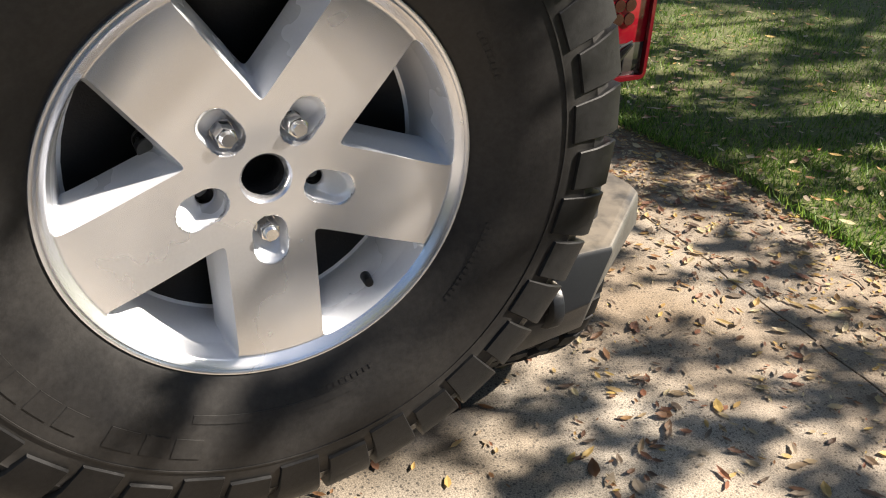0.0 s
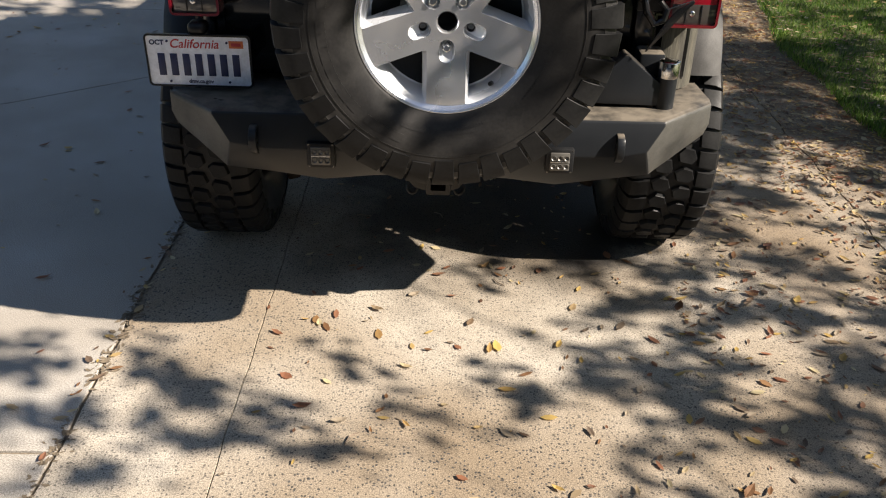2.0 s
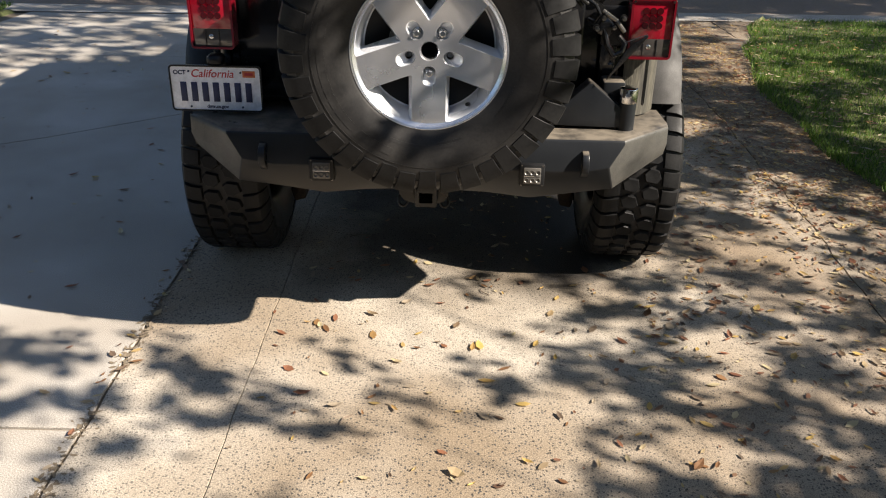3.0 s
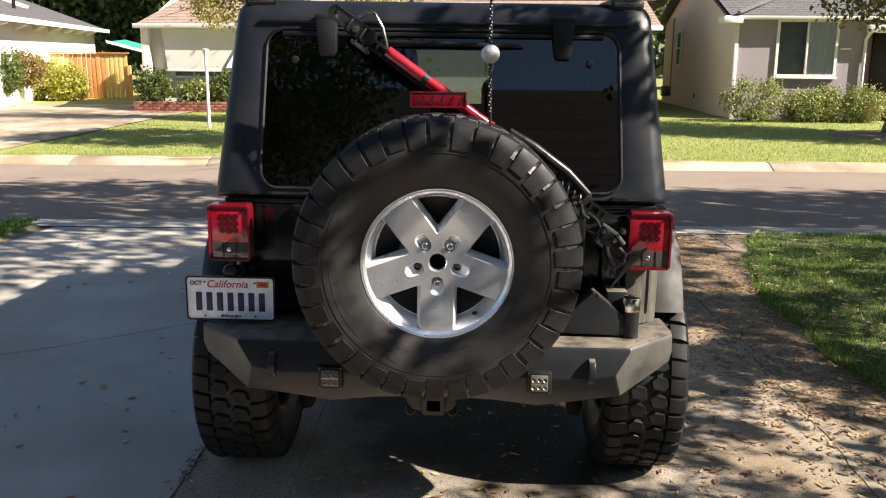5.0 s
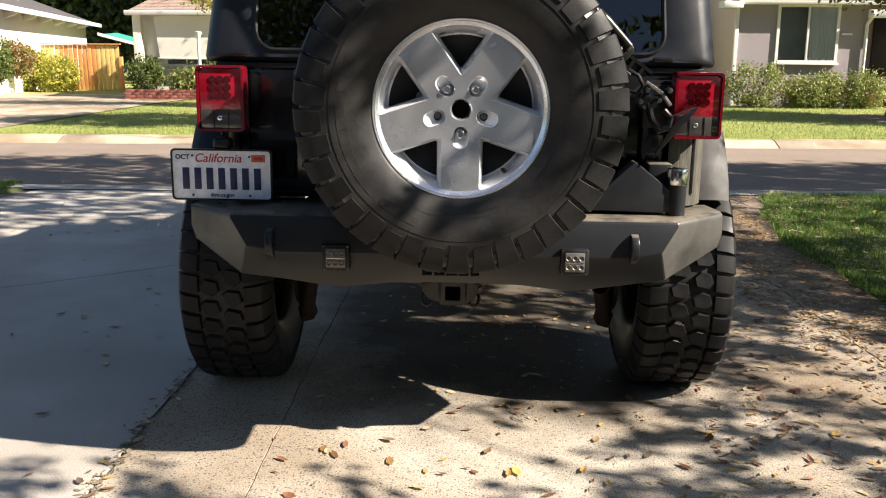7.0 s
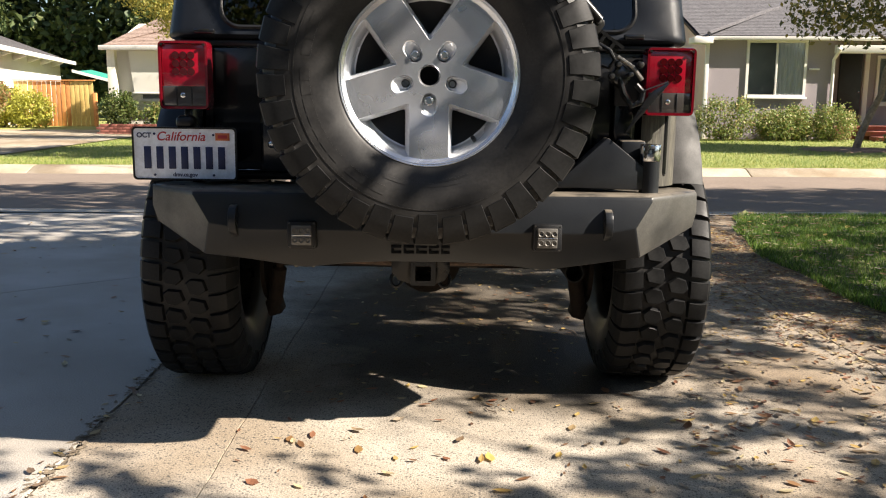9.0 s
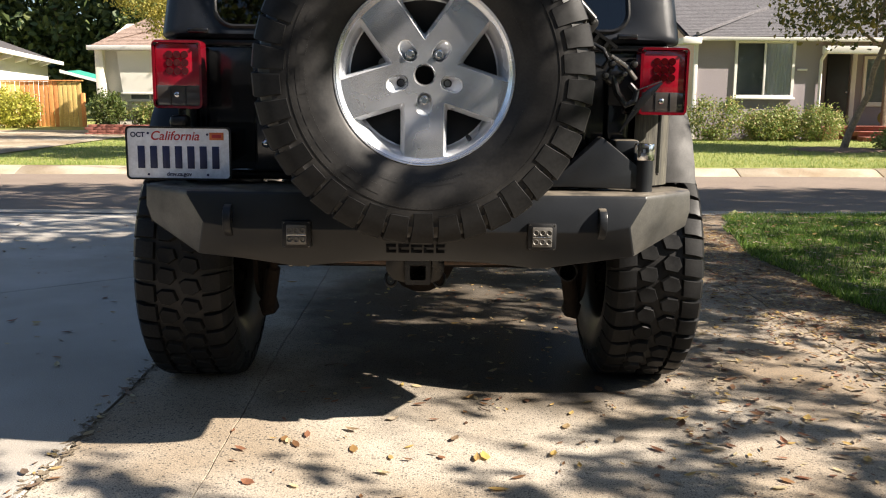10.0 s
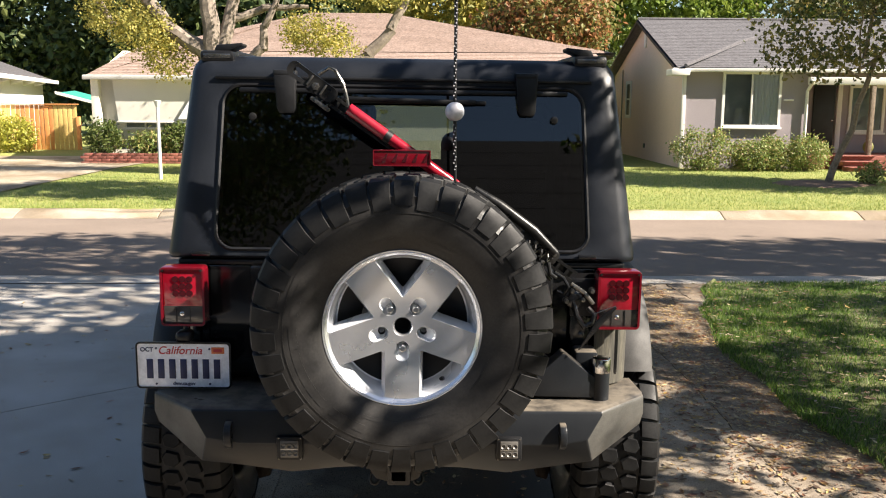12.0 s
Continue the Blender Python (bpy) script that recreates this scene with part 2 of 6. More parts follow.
PAINT = surface("black_paint", (0.006, 0.006, 0.007), 0.2, second=(0.010, 0.010, 0.010), blotch=(5.0, 0.3), grain=(90.0, 0.1), bump=None, coat=0.5, local=True)
HARDTOP = surface("black_hardtop", (0.008, 0.0095, 0.013), 0.36, spec=0.36, second=(0.016, 0.019, 0.025), blotch=(4.0, 0.4), grain=(300.0, 0.25), bump=(500.0, 0.12), local=True)
PLASTIC = surface("black_plastic", (0.006, 0.0062, 0.007), 0.40, spec=0.34, second=(0.014, 0.0145, 0.016), blotch=(8.0, 0.4), grain=(250.0, 0.2), bump=(400.0, 0.15), local=True)
POWDER = surface("powder_coat", (0.011, 0.0125, 0.015), 0.33, second=(0.020, 0.022, 0.025), dust=(0.22, 0.19, 0.15), blotch=(5.0, 0.35), grain=(300.0, 0.14), bump=(600.0, 0.05), spec=0.34, rough_vary=0.06, local=True)
SWEPT = surface("dusty_powder_coat", (0.105, 0.102, 0.092), 0.5, second=(0.04, 0.04, 0.038), dust=(0.22, 0.19, 0.15), blotch=(7.0, 0.5), grain=(220.0, 0.2), bump=(500.0, 0.06), spec=0.4, local=True)
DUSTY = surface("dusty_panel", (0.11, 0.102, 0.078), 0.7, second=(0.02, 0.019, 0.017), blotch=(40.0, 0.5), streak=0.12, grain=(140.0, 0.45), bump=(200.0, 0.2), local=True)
FLARE = surface("grey_flare", (0.085, 0.083, 0.08), 0.7, second=(0.045, 0.044, 0.043), blotch=(9.0, 0.5), grain=(300.0, 0.2), bump=(500.0, 0.14), local=True)
RUBBER = surface("tyre_rubber", (0.010, 0.0102, 0.011), 0.41, second=(0.040, 0.038, 0.036), spec=0.28, blotch=(6.0, 0.45), grain=(150.0, 0.2), bump=(420.0, 0.04), local=True)
TREAD = surface("tread_rubber", (0.0085, 0.0088, 0.0095), 0.50, spec=0.2, second=(0.018, 0.018, 0.018), blotch=(16.0, 0.45), grain=(130.0, 0.25), bump=(500.0, 0.06), vary=0.18, local=True)
ALLOY = surface("machined_alloy", (0.83, 0.845, 0.885), 0.25, 0.88, second=(0.76, 0.775, 0.81), blotch=(4.0, 0.25), grain=(300.0, 0.02), bump=None, local=True, rough_vary=0.05)
SILVER = surface("silver_paint", (0.76, 0.78, 0.82), 0.26, 0.25, coat=0.3, second=(0.72, 0.74, 0.78), blotch=(4.0, 0.2), grain=(300.0, 0.02), bump=None, local=True)
CHROME = surface("chrome", (0.8, 0.8, 0.8), 0.12, 1.0, blotch=(30.0, 0.2), bump=None, local=True, rough_vary=0.04)
STEEL = surface("dull_steel", (0.24, 0.235, 0.225), 0.3, 0.9, second=(0.13, 0.12, 0.105), blotch=(25.0, 0.4), bump=(300.0, 0.06), local=True)
DARKSTEEL = surface("dark_steel", (0.010, 0.0105, 0.011), 0.3, 0.2, second=(0.022, 0.021, 0.020), blotch=(20.0, 0.4), bump=(300.0, 0.05), local=True)
RUST = surface("rusty_chassis", (0.011, 0.010, 0.009), 0.85, spec=0.2, second=(0.028, 0.019, 0.014), blotch=(12.0, 0.5), bump=(80.0, 0.4), local=True)
RUST_BROWN = surface("rusty_pipe", (0.10, 0.055, 0.032), 0.85, second=(0.035, 0.028, 0.023), blotch=(30.0, 0.5), grain=(90.0, 0.4), bump=(120.0, 0.4), local=True)
RED_PAINT = surface("red_paint", (0.34, 0.010, 0.026), 0.3, second=(0.28, 0.008, 0.020), blotch=(12.0, 0.4), bump=None, coat=0.4, local=True)
RED_LENS = lens_material("red_lens", (0.27, 0.004, 0.016), 0.2)
RED_MID = lens_material("red_lamp_rim", (0.13, 0.003, 0.009), 0.2)
RED_DARK = lens_material("dark_red_lens", (0.045, 0.002, 0.003))
CLEAR_DARK = lens_material("smoked_lens", (0.05, 0.045, 0.042))
LED = surface("reflector_cups", (0.19, 0.18, 0.165), 0.35, 0.3, bump=None, local=True)
WHITE_PLASTIC = surface("white_ball", (0.72, 0.70, 0.74), 0.45, bump=(60.0, 0.05), local=True)
PLATE_WHITE = surface("plate_white", (0.86, 0.88, 0.93), 0.35, second=(0.83, 0.85, 0.90), bump=(400.0, 0.05), local=True)
PLATE_BLUE = surface("plate_blue", (0.02, 0.03, 0.10), 0.5, bump=None, local=True)
PLATE_RED = surface("plate_red", (0.55, 0.04, 0.05), 0.5, bump=None, local=True)
STICKER = surface("orange_sticker", (0.75, 0.20, 0.06), 0.5, bump=None, local=True)
CABIN = surface("dark_upholstery", (0.008, 0.008, 0.009), 0.9, bump=(200.0, 0.3), local=True)
GLASS_DARK = glass_material("privacy_glass", (0.14, 0.155, 0.15), 1.72)
GLASS_SIDE = glass_material("side_privacy_glass", (0.006, 0.0065, 0.0065), 1.5)
GLASS_CLEAR = glass_material("clear_glass", (0.82, 0.88, 0.84), 1.5)

# ---- mesh tools ----
def finish(bm, name, mats, angle=35):
    bmesh.ops.recalc_face_normals(bm, faces=bm.faces)
    me = bpy.data.meshes.new(name)
    bm.to_mesh(me)
    bm.free()
    for m in mats if isinstance(mats, (list, tuple)) else [mats]:
        me.materials.append(m)
    if angle:
        me.shade_smooth()
        me.set_sharp_from_angle(angle=radians(angle))
    return me


def part(name, bm, material, parent=None, label="", m=None, angle=35):
    """One mesh object under a thing or a part."""
    ob = new(name, bm if isinstance(bm, bpy.types.Mesh) else finish(bm, name, material, angle))
    if parent is not None:
        ob.parent = parent
    if m is not None:
        ob.matrix_basis = m
    return tagged(ob, label)


def thing(name, label, category, m=None, group="", kind="", bm=None, material=None, angle=35):
    """A top-level thing: an Empty at its base, or a mesh."""
    ob = new(name, finish(bm, name, material, angle) if bm is not None else None)
    if m is not None:
        ob.matrix_basis = m
    return tagged(ob, label, category, group, kind)


def add(bm, other, m=None):
    """Joins another bmesh into bm."""
    me = bpy.data.meshes.new("joined")
    other.to_mesh(me)
    other.free()
    if m is not None:
        me.transform(m)
    bm.from_mesh(me)
    bpy.data.meshes.remove(me)
    return bm


def box(c, s, bevel=0.004, rot=(0, 0, 0), segs=2):
    bm = bmesh.new()
    bmesh.ops.create_cube(bm, size=1.0)
    bmesh.ops.scale(bm, vec=s, verts=bm.verts)
    if bevel:
        bmesh.ops.bevel(bm, geom=bm.edges[:], offset=min(bevel, min(s) * 0.45), segments=segs, profile=0.5, affect="EDGES")
    bm.transform(pose(*c, *rot))
    return bm


def cyl(a, b, r, r2=None, seg=24, bevel=0.0):
    """A rod or cone from a to b."""
    a, b = Vector(a), Vector(b)
    bm = bmesh.new()
    bmesh.ops.create_cone(bm, cap_ends=True, segments=seg, radius1=r, radius2=r if r2 is None else r2, depth=(b - a).length)
    if bevel:
        rim = [e for e in bm.edges if abs(e.verts[0].co.z - e.verts[1].co.z) < 1e-6]
        bmesh.ops.bevel(bm, geom=rim, offset=bevel, segments=2, profile=0.5, affect="EDGES")
    bm.transform(Matrix.Translation((a + b) / 2) @ (b - a).to_track_quat("Z", "Y").to_matrix().to_4x4())
    return bm


def ball(c, r, seg=24, scale=(1, 1, 1)):
    bm = bmesh.new()
    bmesh.ops.create_uvsphere(bm, u_segments=seg, v_segments=seg // 2, radius=r)
    bm.transform(Matrix.Translation(c) @ Matrix.Diagonal((*scale, 1)))
    return bm


def loft(loops, closed=True, caps=(False, False)):
    """Faces between rows of points of one length."""
    bm = bmesh.new()
    rows = [[bm.verts.new(p) for p in row] for row in loops]
    for r0, r1 in zip(rows, rows[1:]):
        n = len(r0)
        for i in range(n if closed else n - 1):
            j = (i + 1) % n
            bm.faces.new((r0[i], r0[j], r1[j], r1[i]))
    if caps[0]:
        bm.faces.new(rows[0][::-1])
    if caps[1]:
        bm.faces.new(rows[-1])
    return bm


def prism(points, y0, y1, bevel=0.0, axis="y"):
    """A polygon of (x, z) drawn out from y0 to y1; axis z takes (x, y) and z0, z1; axis x takes (y, z)."""
    put = {"y": lambda p, d: (p[0], d, p[1]), "z": lambda p, d: (p[0], p[1], d), "x": lambda p, d: (d, p[0], p[1])}[axis]
    bm = loft([[put(p, y0) for p in points], [put(p, y1) for p in points]], True, (True, True))
    bmesh.ops.recalc_face_normals(bm, faces=bm.faces)
    if bevel:
        bmesh.ops.bevel(bm, geom=bm.edges[:], offset=bevel, segments=2, profile=0.5, affect="EDGES")
    return bm


def tube(path, radii, seg=10, caps=True):
    """A round tube along points, with a radius each."""
    pts = [Vector(p) for p in path]
    radii = radii if isinstance(radii, (list, tuple)) else [radii] * len(pts)
    loops, side = [], None
    for i, p in enumerate(pts):
        way = (pts[min(i + 1, len(pts) - 1)] - pts[max(i - 1, 0)]).normalized()
        if side is None:
            side = way.orthogonal().normalized()
        side = (side - way * side.dot(way)).normalized()
        up = way.cross(side)
        loops.append([p + radii[i] * (math.cos(2 * math.pi * k / seg) * side + math.sin(2 * math.pi * k / seg) * up) for k in range(seg)])
    return loft(loops, True, (caps, caps))


def lathe(profile, seg=96):
    """A profile of (r, y) turned round the y axis."""
    return loft([[(r * math.cos(2 * math.pi * k / seg), y, r * math.sin(2 * math.pi * k / seg)) for k in range(seg)] for r, y in profile])


def round_rect(x0, x1, z0, z1, r, k=8):
    """Points (x, z) round a rectangle with round corners, from the lower right one."""
    out = []
    for cx, cz, a0 in ((x1 - r, z0 + r, -90), (x1 - r, z1 - r, 0), (x0 + r, z1 - r, 90), (x0 + r, z0 + r, 180)):
        for i in range(k):
            a = radians(a0 + 90 * i / (k - 1))
            out.append((cx + r * math.cos(a), cz + r * math.sin(a)))
    return out


def lettering(text, size, deep=0.0006, bold=0.0):
    """A text in the built-in font as a bmesh in the x, z plane, facing -y, centred on its line."""
    cu = bpy.data.curves.new("text", "FONT")
    cu.body, cu.size, cu.extrude, cu.align_x, cu.align_y, cu.offset = text, size, deep, "CENTER", "CENTER", bold
    ob = bpy.data.objects.new("text", cu)
    scene.collection.objects.link(ob)
    me = bpy.data.meshes.new_from_object(ob.evaluated_get(bpy.context.evaluated_depsgraph_get()))
    bpy.data.objects.remove(ob)
    bpy.data.curves.remove(cu)
    bm = bmesh.new()
    bm.from_mesh(me)
    bpy.data.meshes.remove(me)
    bm.transform(pose(0, 0, 0, 90, 0, 0))
    return bm


def quads(name, verts, faces, material):
    me = bpy.data.meshes.new(name)
    me.from_pydata(verts, [], faces)
    me.materials.append(material)
    return me


def leaf_mesh(name, centres, size, material, rng, flat=0.0, long=1.6):
    """Many small folded leaves at the given centres, each an island of its own."""
    n = len(centres)
    d = rng.normal(size=(n, 3))
    d[:, 2] *= 1 - flat
    d /= np.linalg.norm(d, axis=1)[:, None] + 1e-9
    up = rng.normal(size=(n, 3))
    up[:, 2] += 4 * flat
    w = np.cross(d, up)
    w /= np.linalg.norm(w, axis=1)[:, None] + 1e-9
    nn = np.cross(d, w)
    s = size * rng.uniform(0.6, 1.3, n)[:, None]
    a, b = centres - d * s * long / 2, centres + d * s * long / 2
    l = centres + w * s / 2 + nn * s * 0.15
    r = centres - w * s / 2 + nn * s * 0.15
    v = np.stack([a, l, b, r], 1).reshape(-1, 3)
    i = np.arange(n)[:, None] * 4
    f = np.concatenate([i + [[0, 1, 2]], i + [[0, 2, 3]]]).tolist()
    return quads(name, v.tolist(), f, material)


def clumps(rng, centre, radii, count, per, spread):
    """Leaf places: clumps thrown into an ellipsoid, denser towards its skin."""
    d = rng.normal(size=(count, 3))
    d /= np.linalg.norm(d, axis=1)[:, None]
    c = np.array(centre) + d * np.array(radii) * rng.uniform(0.35, 1.0, (count, 1)) ** 0.6
    p = np.repeat(c, per, 0) + rng.normal(size=(count * per, 3)) * spread
    return p


def limb(rng, a, b, r0, r1, wander=0.12, steps=7):
    """The points and radii of a crooked limb."""
    a, b = Vector(a), Vector(b)
    pts, rad = [], []
    off = Vector((0, 0, 0))
    for i in range(steps):
        t = i / (steps - 1)
        if 0 < i:
            off += Vector(rng.normal(size=3).tolist()) * wander * (b - a).length / steps
        pts.append(a.lerp(b, t) + off)
        rad.append(r0 + (r1 - r0) * t)
    return pts, rad

# ---- ground, drive, road ----
def ground_sheet(name, xs, ys, height, material, label, category):
    rows = [[(x, y, height(x, y)) for x in xs] for y in ys]
    return thing(name, label, category, kind="structure", bm=loft(rows, False), material=material, angle=60)


def road_z(y):
    return -0.115 - 0.1 * min(max((y - 6.5) / 5.8, 0), 1)


def far_z(y):
    return min(-0.10 + max(y - 12.6, 0) * 0.017, 0.03)


def base_z(x, y):
    if y < 6.0:
        return -0.16
    if y < 12.5:
        return road_z(y) - 0.1
    return -0.25


XS = [-900, -300, -100, -40, -20, -10, -5, 0, 5, 10, 20, 40, 100, 300, 900]
YS = [-900, -300, -60, -20, -8, 0, 5.9, 6.4, 9, 12.2, 12.6, 20, 40, 100, 300, 900]
ground_sheet("ground", XS, YS, base_z, SOIL, "plain earth under lawns and road, out to the horizon", "ground")
ground_sheet("road", [-80, -40, -20, -10, 0, 10, 20, 40, 80], [6.35, 8, 10, 12.42], lambda x, y: road_z(y), ASPHALT,
             "worn grey-brown asphalt street with tree shade on it", "road")


def lawn(name, xs, ys, height, material, label):
    rng = random.Random(3)
    rows = [[(x, y, height(x, y) + rng.uniform(-0.01, 0.01)) for x in xs] for y in ys]
    bm = loft(rows, False)
    return thing(name, label, "lawn", kind="structure", bm=bm, material=material, angle=60)


def steps(a, b, d):
    k = max(int(abs(b - a) / d), 1)
    return [a + (b - a) * i / k for i in range(k + 1)]


def lawn_edge(y):
    return 2.22 + 0.05 * math.sin(y * 1.7) + 0.03 * math.sin(y * 5.1) + max(y - 3.8, 0) ** 1.5 * 0.22


rows = []
for y in steps(-9, 6.25, 0.25):
    e = lawn_edge(y)
    rows.append([(e, y, -0.03)] + [(e + d, y, 0.025 - 0.10 * max(y - 4.5, 0) / 1.75) for d in (0.03, 0.15, 0.5, 1, 2, 4, 8, 16, 40, 80)])
rows.append([(x, 6.32, -0.16) for x, _, _ in rows[-1]])
thing("lawn", "patchy green lawn beside the concrete drive", "lawn", kind="structure", bm=loft(rows, False), material=SOIL, angle=60)
rows = [[(-80, y, z), (-20, y, z), (-8, y, z), (-4.9 - 0.3 * math.sin(y), y, z), (-4.35 + 0.12 * math.sin(y * 3), y, z), (-4.28 + 0.12 * math.sin(y * 3), y, z - 0.05)]
        for y, z in ((5.05, -0.05), (5.15, 0.0), (5.6, -0.02), (6.2, -0.06), (6.3, -0.14))]
thing("verge", "small grass verge beside the drive at the street", "lawn", kind="structure", bm=loft(rows, False), material=SOIL, angle=60)
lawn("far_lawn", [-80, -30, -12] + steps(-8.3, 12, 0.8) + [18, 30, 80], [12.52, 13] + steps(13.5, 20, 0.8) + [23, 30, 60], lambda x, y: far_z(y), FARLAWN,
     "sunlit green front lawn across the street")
rows = [[(-8.3 + 0.02 * (y - 12.5) ** 1.5 - max(16.5 - y, 0) * 0.06, y, far_z(y) + 0.02), (-12.5 - 0.3 * (y - 12.5), y, far_z(y) + 0.02)] for y in (12.5, 14, 16, 18, 20, 22, 25)]
thing("far_drive", "pale concrete drive of the house across the street", "driveway", kind="structure", bm=loft(rows, False), material=CURB, angle=60)

# far kerb, stone by stone, and the near apron
curb = thing("curb", "pale concrete kerb along the far side of the street", "curb", kind="structure", bm=box((0, 12.5, -0.235), (160, 0.16, 0.2), 0), material=JOINT)
stone = prism([(12.12, -0.27), (12.14, -0.207), (12.40, -0.112), (12.46, -0.102), (12.62, -0.095), (12.62, -0.27)], 0.0, 2.38, 0.012, "x")
me = finish(stone, "curb_stone", CURB)
for i in range(-16, 17):
    part("curb_stone", me, None, curb, m=pose(i * 2.4 + 0.4, 0, 0))
rows = [[(x, y, z) for x in (-60, -4.3, -2, 0, 2, 4.4, 60)] for y, z in ((6.2, -0.075), (6.45, -0.115), (6.8, -0.117), (6.82, -0.13))]
thing("gutter", "flat concrete gutter at the foot of the drive", "gutter", kind="structure", bm=loft(rows, False), material=CONCRETE_SMOOTH, angle=60)


# the drive: slabs with real joints over a dirty bed
def drive_z(y):
    return -0.085 * max(y - 4.2, 0) / 2.05 if y > 4.2 else 0.0


drive = thing("driveway", "old pebbled concrete drive scattered with fallen leaves", "driveway", kind="structure",
              bm=loft([[(-7.5, y, drive_z(y) - 0.009), (2.6 if y < 4 else 3.6, y, drive_z(y) - 0.009)] for y in (-9, 3.9, 4.2, 6.2)], False), material=JOINT)


def slab(points, material, label=""):
    """A slab over a polygon of (x, y), with eased edges, laid to the fall of the drive."""
    bm = prism(points, -0.09, 0.0, 0, "z")
    top = [e for e in bm.edges if min(v.co.z for v in e.verts) > -0.01]
    bmesh.ops.bevel(bm, geom=top, offset=0.0012, segments=1, profile=0.5, affect="EDGES")
    for v in bm.verts:
        v.co.z += drive_z(v.co.y)
    return part("slab", bm, material, drive, label)


def crack_line(x0, y0, y1, amp, seed):
    """A crooked joint along the drive: (x, y) points from y0 to y1."""
    a, b = seed * 1.7, seed * 2.9
    return [(x0 + amp * (math.sin(y * 1.3 + a) + 0.5 * math.sin(y * 4.1 + b) + 0.45 * math.sin(y * 11.7 + a * b) + 0.3 * math.sin(y * 29.0 + b)), y) for y in steps(y0, y1, 0.06)]


def strip(left, right, gap, y0, y1, material):
    """A slab between two joints, each (x, amp, seed), leaving half a gap at either."""
    a = [(x + gap[0], y) for x, y in crack_line(*left[:1], y0, y1, *left[1:])]
    b = [(x - gap[1], y) for x, y in crack_line(*right[:1], y0, y1, *right[1:])]
    return slab(a + b[::-1], material)


J1_, J2_, J3_, J4_ = (-1.052, 0.006, 1), (-0.598, 0.0045, 2), (1.72, 0.013, 3), (2.5, 0.02, 4)
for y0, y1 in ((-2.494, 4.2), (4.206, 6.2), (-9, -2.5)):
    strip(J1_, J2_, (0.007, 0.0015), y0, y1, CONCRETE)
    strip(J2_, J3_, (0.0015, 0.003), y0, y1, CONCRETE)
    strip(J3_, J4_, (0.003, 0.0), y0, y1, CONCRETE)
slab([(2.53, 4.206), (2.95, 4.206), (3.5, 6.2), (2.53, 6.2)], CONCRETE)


def west_edge(y0, y1):
    return [(x - 0.006, y) for x, y in crack_line(-1.052, y0, y1, 0.006, 1)]


slab([(-7.5, -9)] + west_edge(-9, -0.35) + [(-7.5, -0.35)], CONCRETE_SMOOTH)
slab([(-7.5, -0.338)] + west_edge(-0.338, 3.22) + [(-2.3, 2.29), (-4.6, 0.9), (-7.5, 0.2)], CONCRETE_SMOOTH)
slab([(-7.5, 0.212), (-4.6, 0.912), (-2.3, 2.302)] + west_edge(3.232, 4.2) + [(-7.5, 4.2)], CONCRETE_SMOOTH)
slab([(-7.5, 4.207)] + west_edge(4.207, 6.2) + [(-4.2, 6.2), (-4.2, 5.1), (-7.5, 5.1)], CONCRETE_SMOOTH)

# ---- the off-road vehicle ----
LEAN = 0.5
jeep = thing("off_road_vehicle", "black lifted off-road vehicle with mud tyres parked on the drive", "vehicle",
             pose(-0.012, 0, 1.08) @ pose(0, 0, 0, 0, LEAN, 0) @ pose(0, 0, -1.08))


# tub: a shell with a wheel arch either side
def tub():
    bm = bmesh.new()
    for s in (-1, 1):
        side = prism([(0.50, 0.80), (0.60, 0.72), (0.62, 0.95), (0.80, 1.06), (1.30, 1.06), (1.50, 0.95), (1.58, 0.62), (3.1, 0.62), (3.1, 1.17), (0.50, 1.17)],
                     s * 0.71, s * 0.745, 0.006, "x")
        add(bm, side)
    add(bm, box((0, 0.515, 0.985), (1.40, 0.03, 0.37), 0.006))
    for s in (-1, 1):
        corner = []
        for z in (0.78, 0.80, 1.16, 1.175):
            ring = []
            for a in range(0, 91, 10):
                ring.append((s * (0.685 + 0.065 * math.sin(radians(a))), 0.555 - 0.065 * math.cos(radians(a)), z))
            corner.append(ring)
        add(bm, loft(corner, False))
    add(bm, box((0, 2.0, 0.78), (1.44, 2.9, 0.03), 0.004))
    return bm


part("tub", tub(), PAINT, jeep)
part("tailgate", box((0.0, 0.49, 0.985), (1.02, 0.03, 0.38), 0.012), PAINT, jeep, "glossy black tailgate behind the spare wheel")
part("rub_strip", box((0.60, 0.485, 0.99), (0.06, 0.012, 0.30), 0.008), PAINT, jeep)
part("floor_pan", box((0, 2.2, 0.665), (1.16, 2.3, 0.03), 0.006), RUST, jeep)
part("belt_seam", box((0, 0.53, 1.182), (1.50, 0.08, 0.018), 0.006), PLASTIC, jeep)
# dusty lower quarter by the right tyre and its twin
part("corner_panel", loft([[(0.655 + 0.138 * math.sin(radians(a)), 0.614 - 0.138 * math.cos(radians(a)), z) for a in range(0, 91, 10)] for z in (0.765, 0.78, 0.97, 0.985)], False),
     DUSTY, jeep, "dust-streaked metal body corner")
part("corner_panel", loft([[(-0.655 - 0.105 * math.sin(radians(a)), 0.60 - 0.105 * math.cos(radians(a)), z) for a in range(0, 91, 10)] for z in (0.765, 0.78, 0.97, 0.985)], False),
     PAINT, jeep)


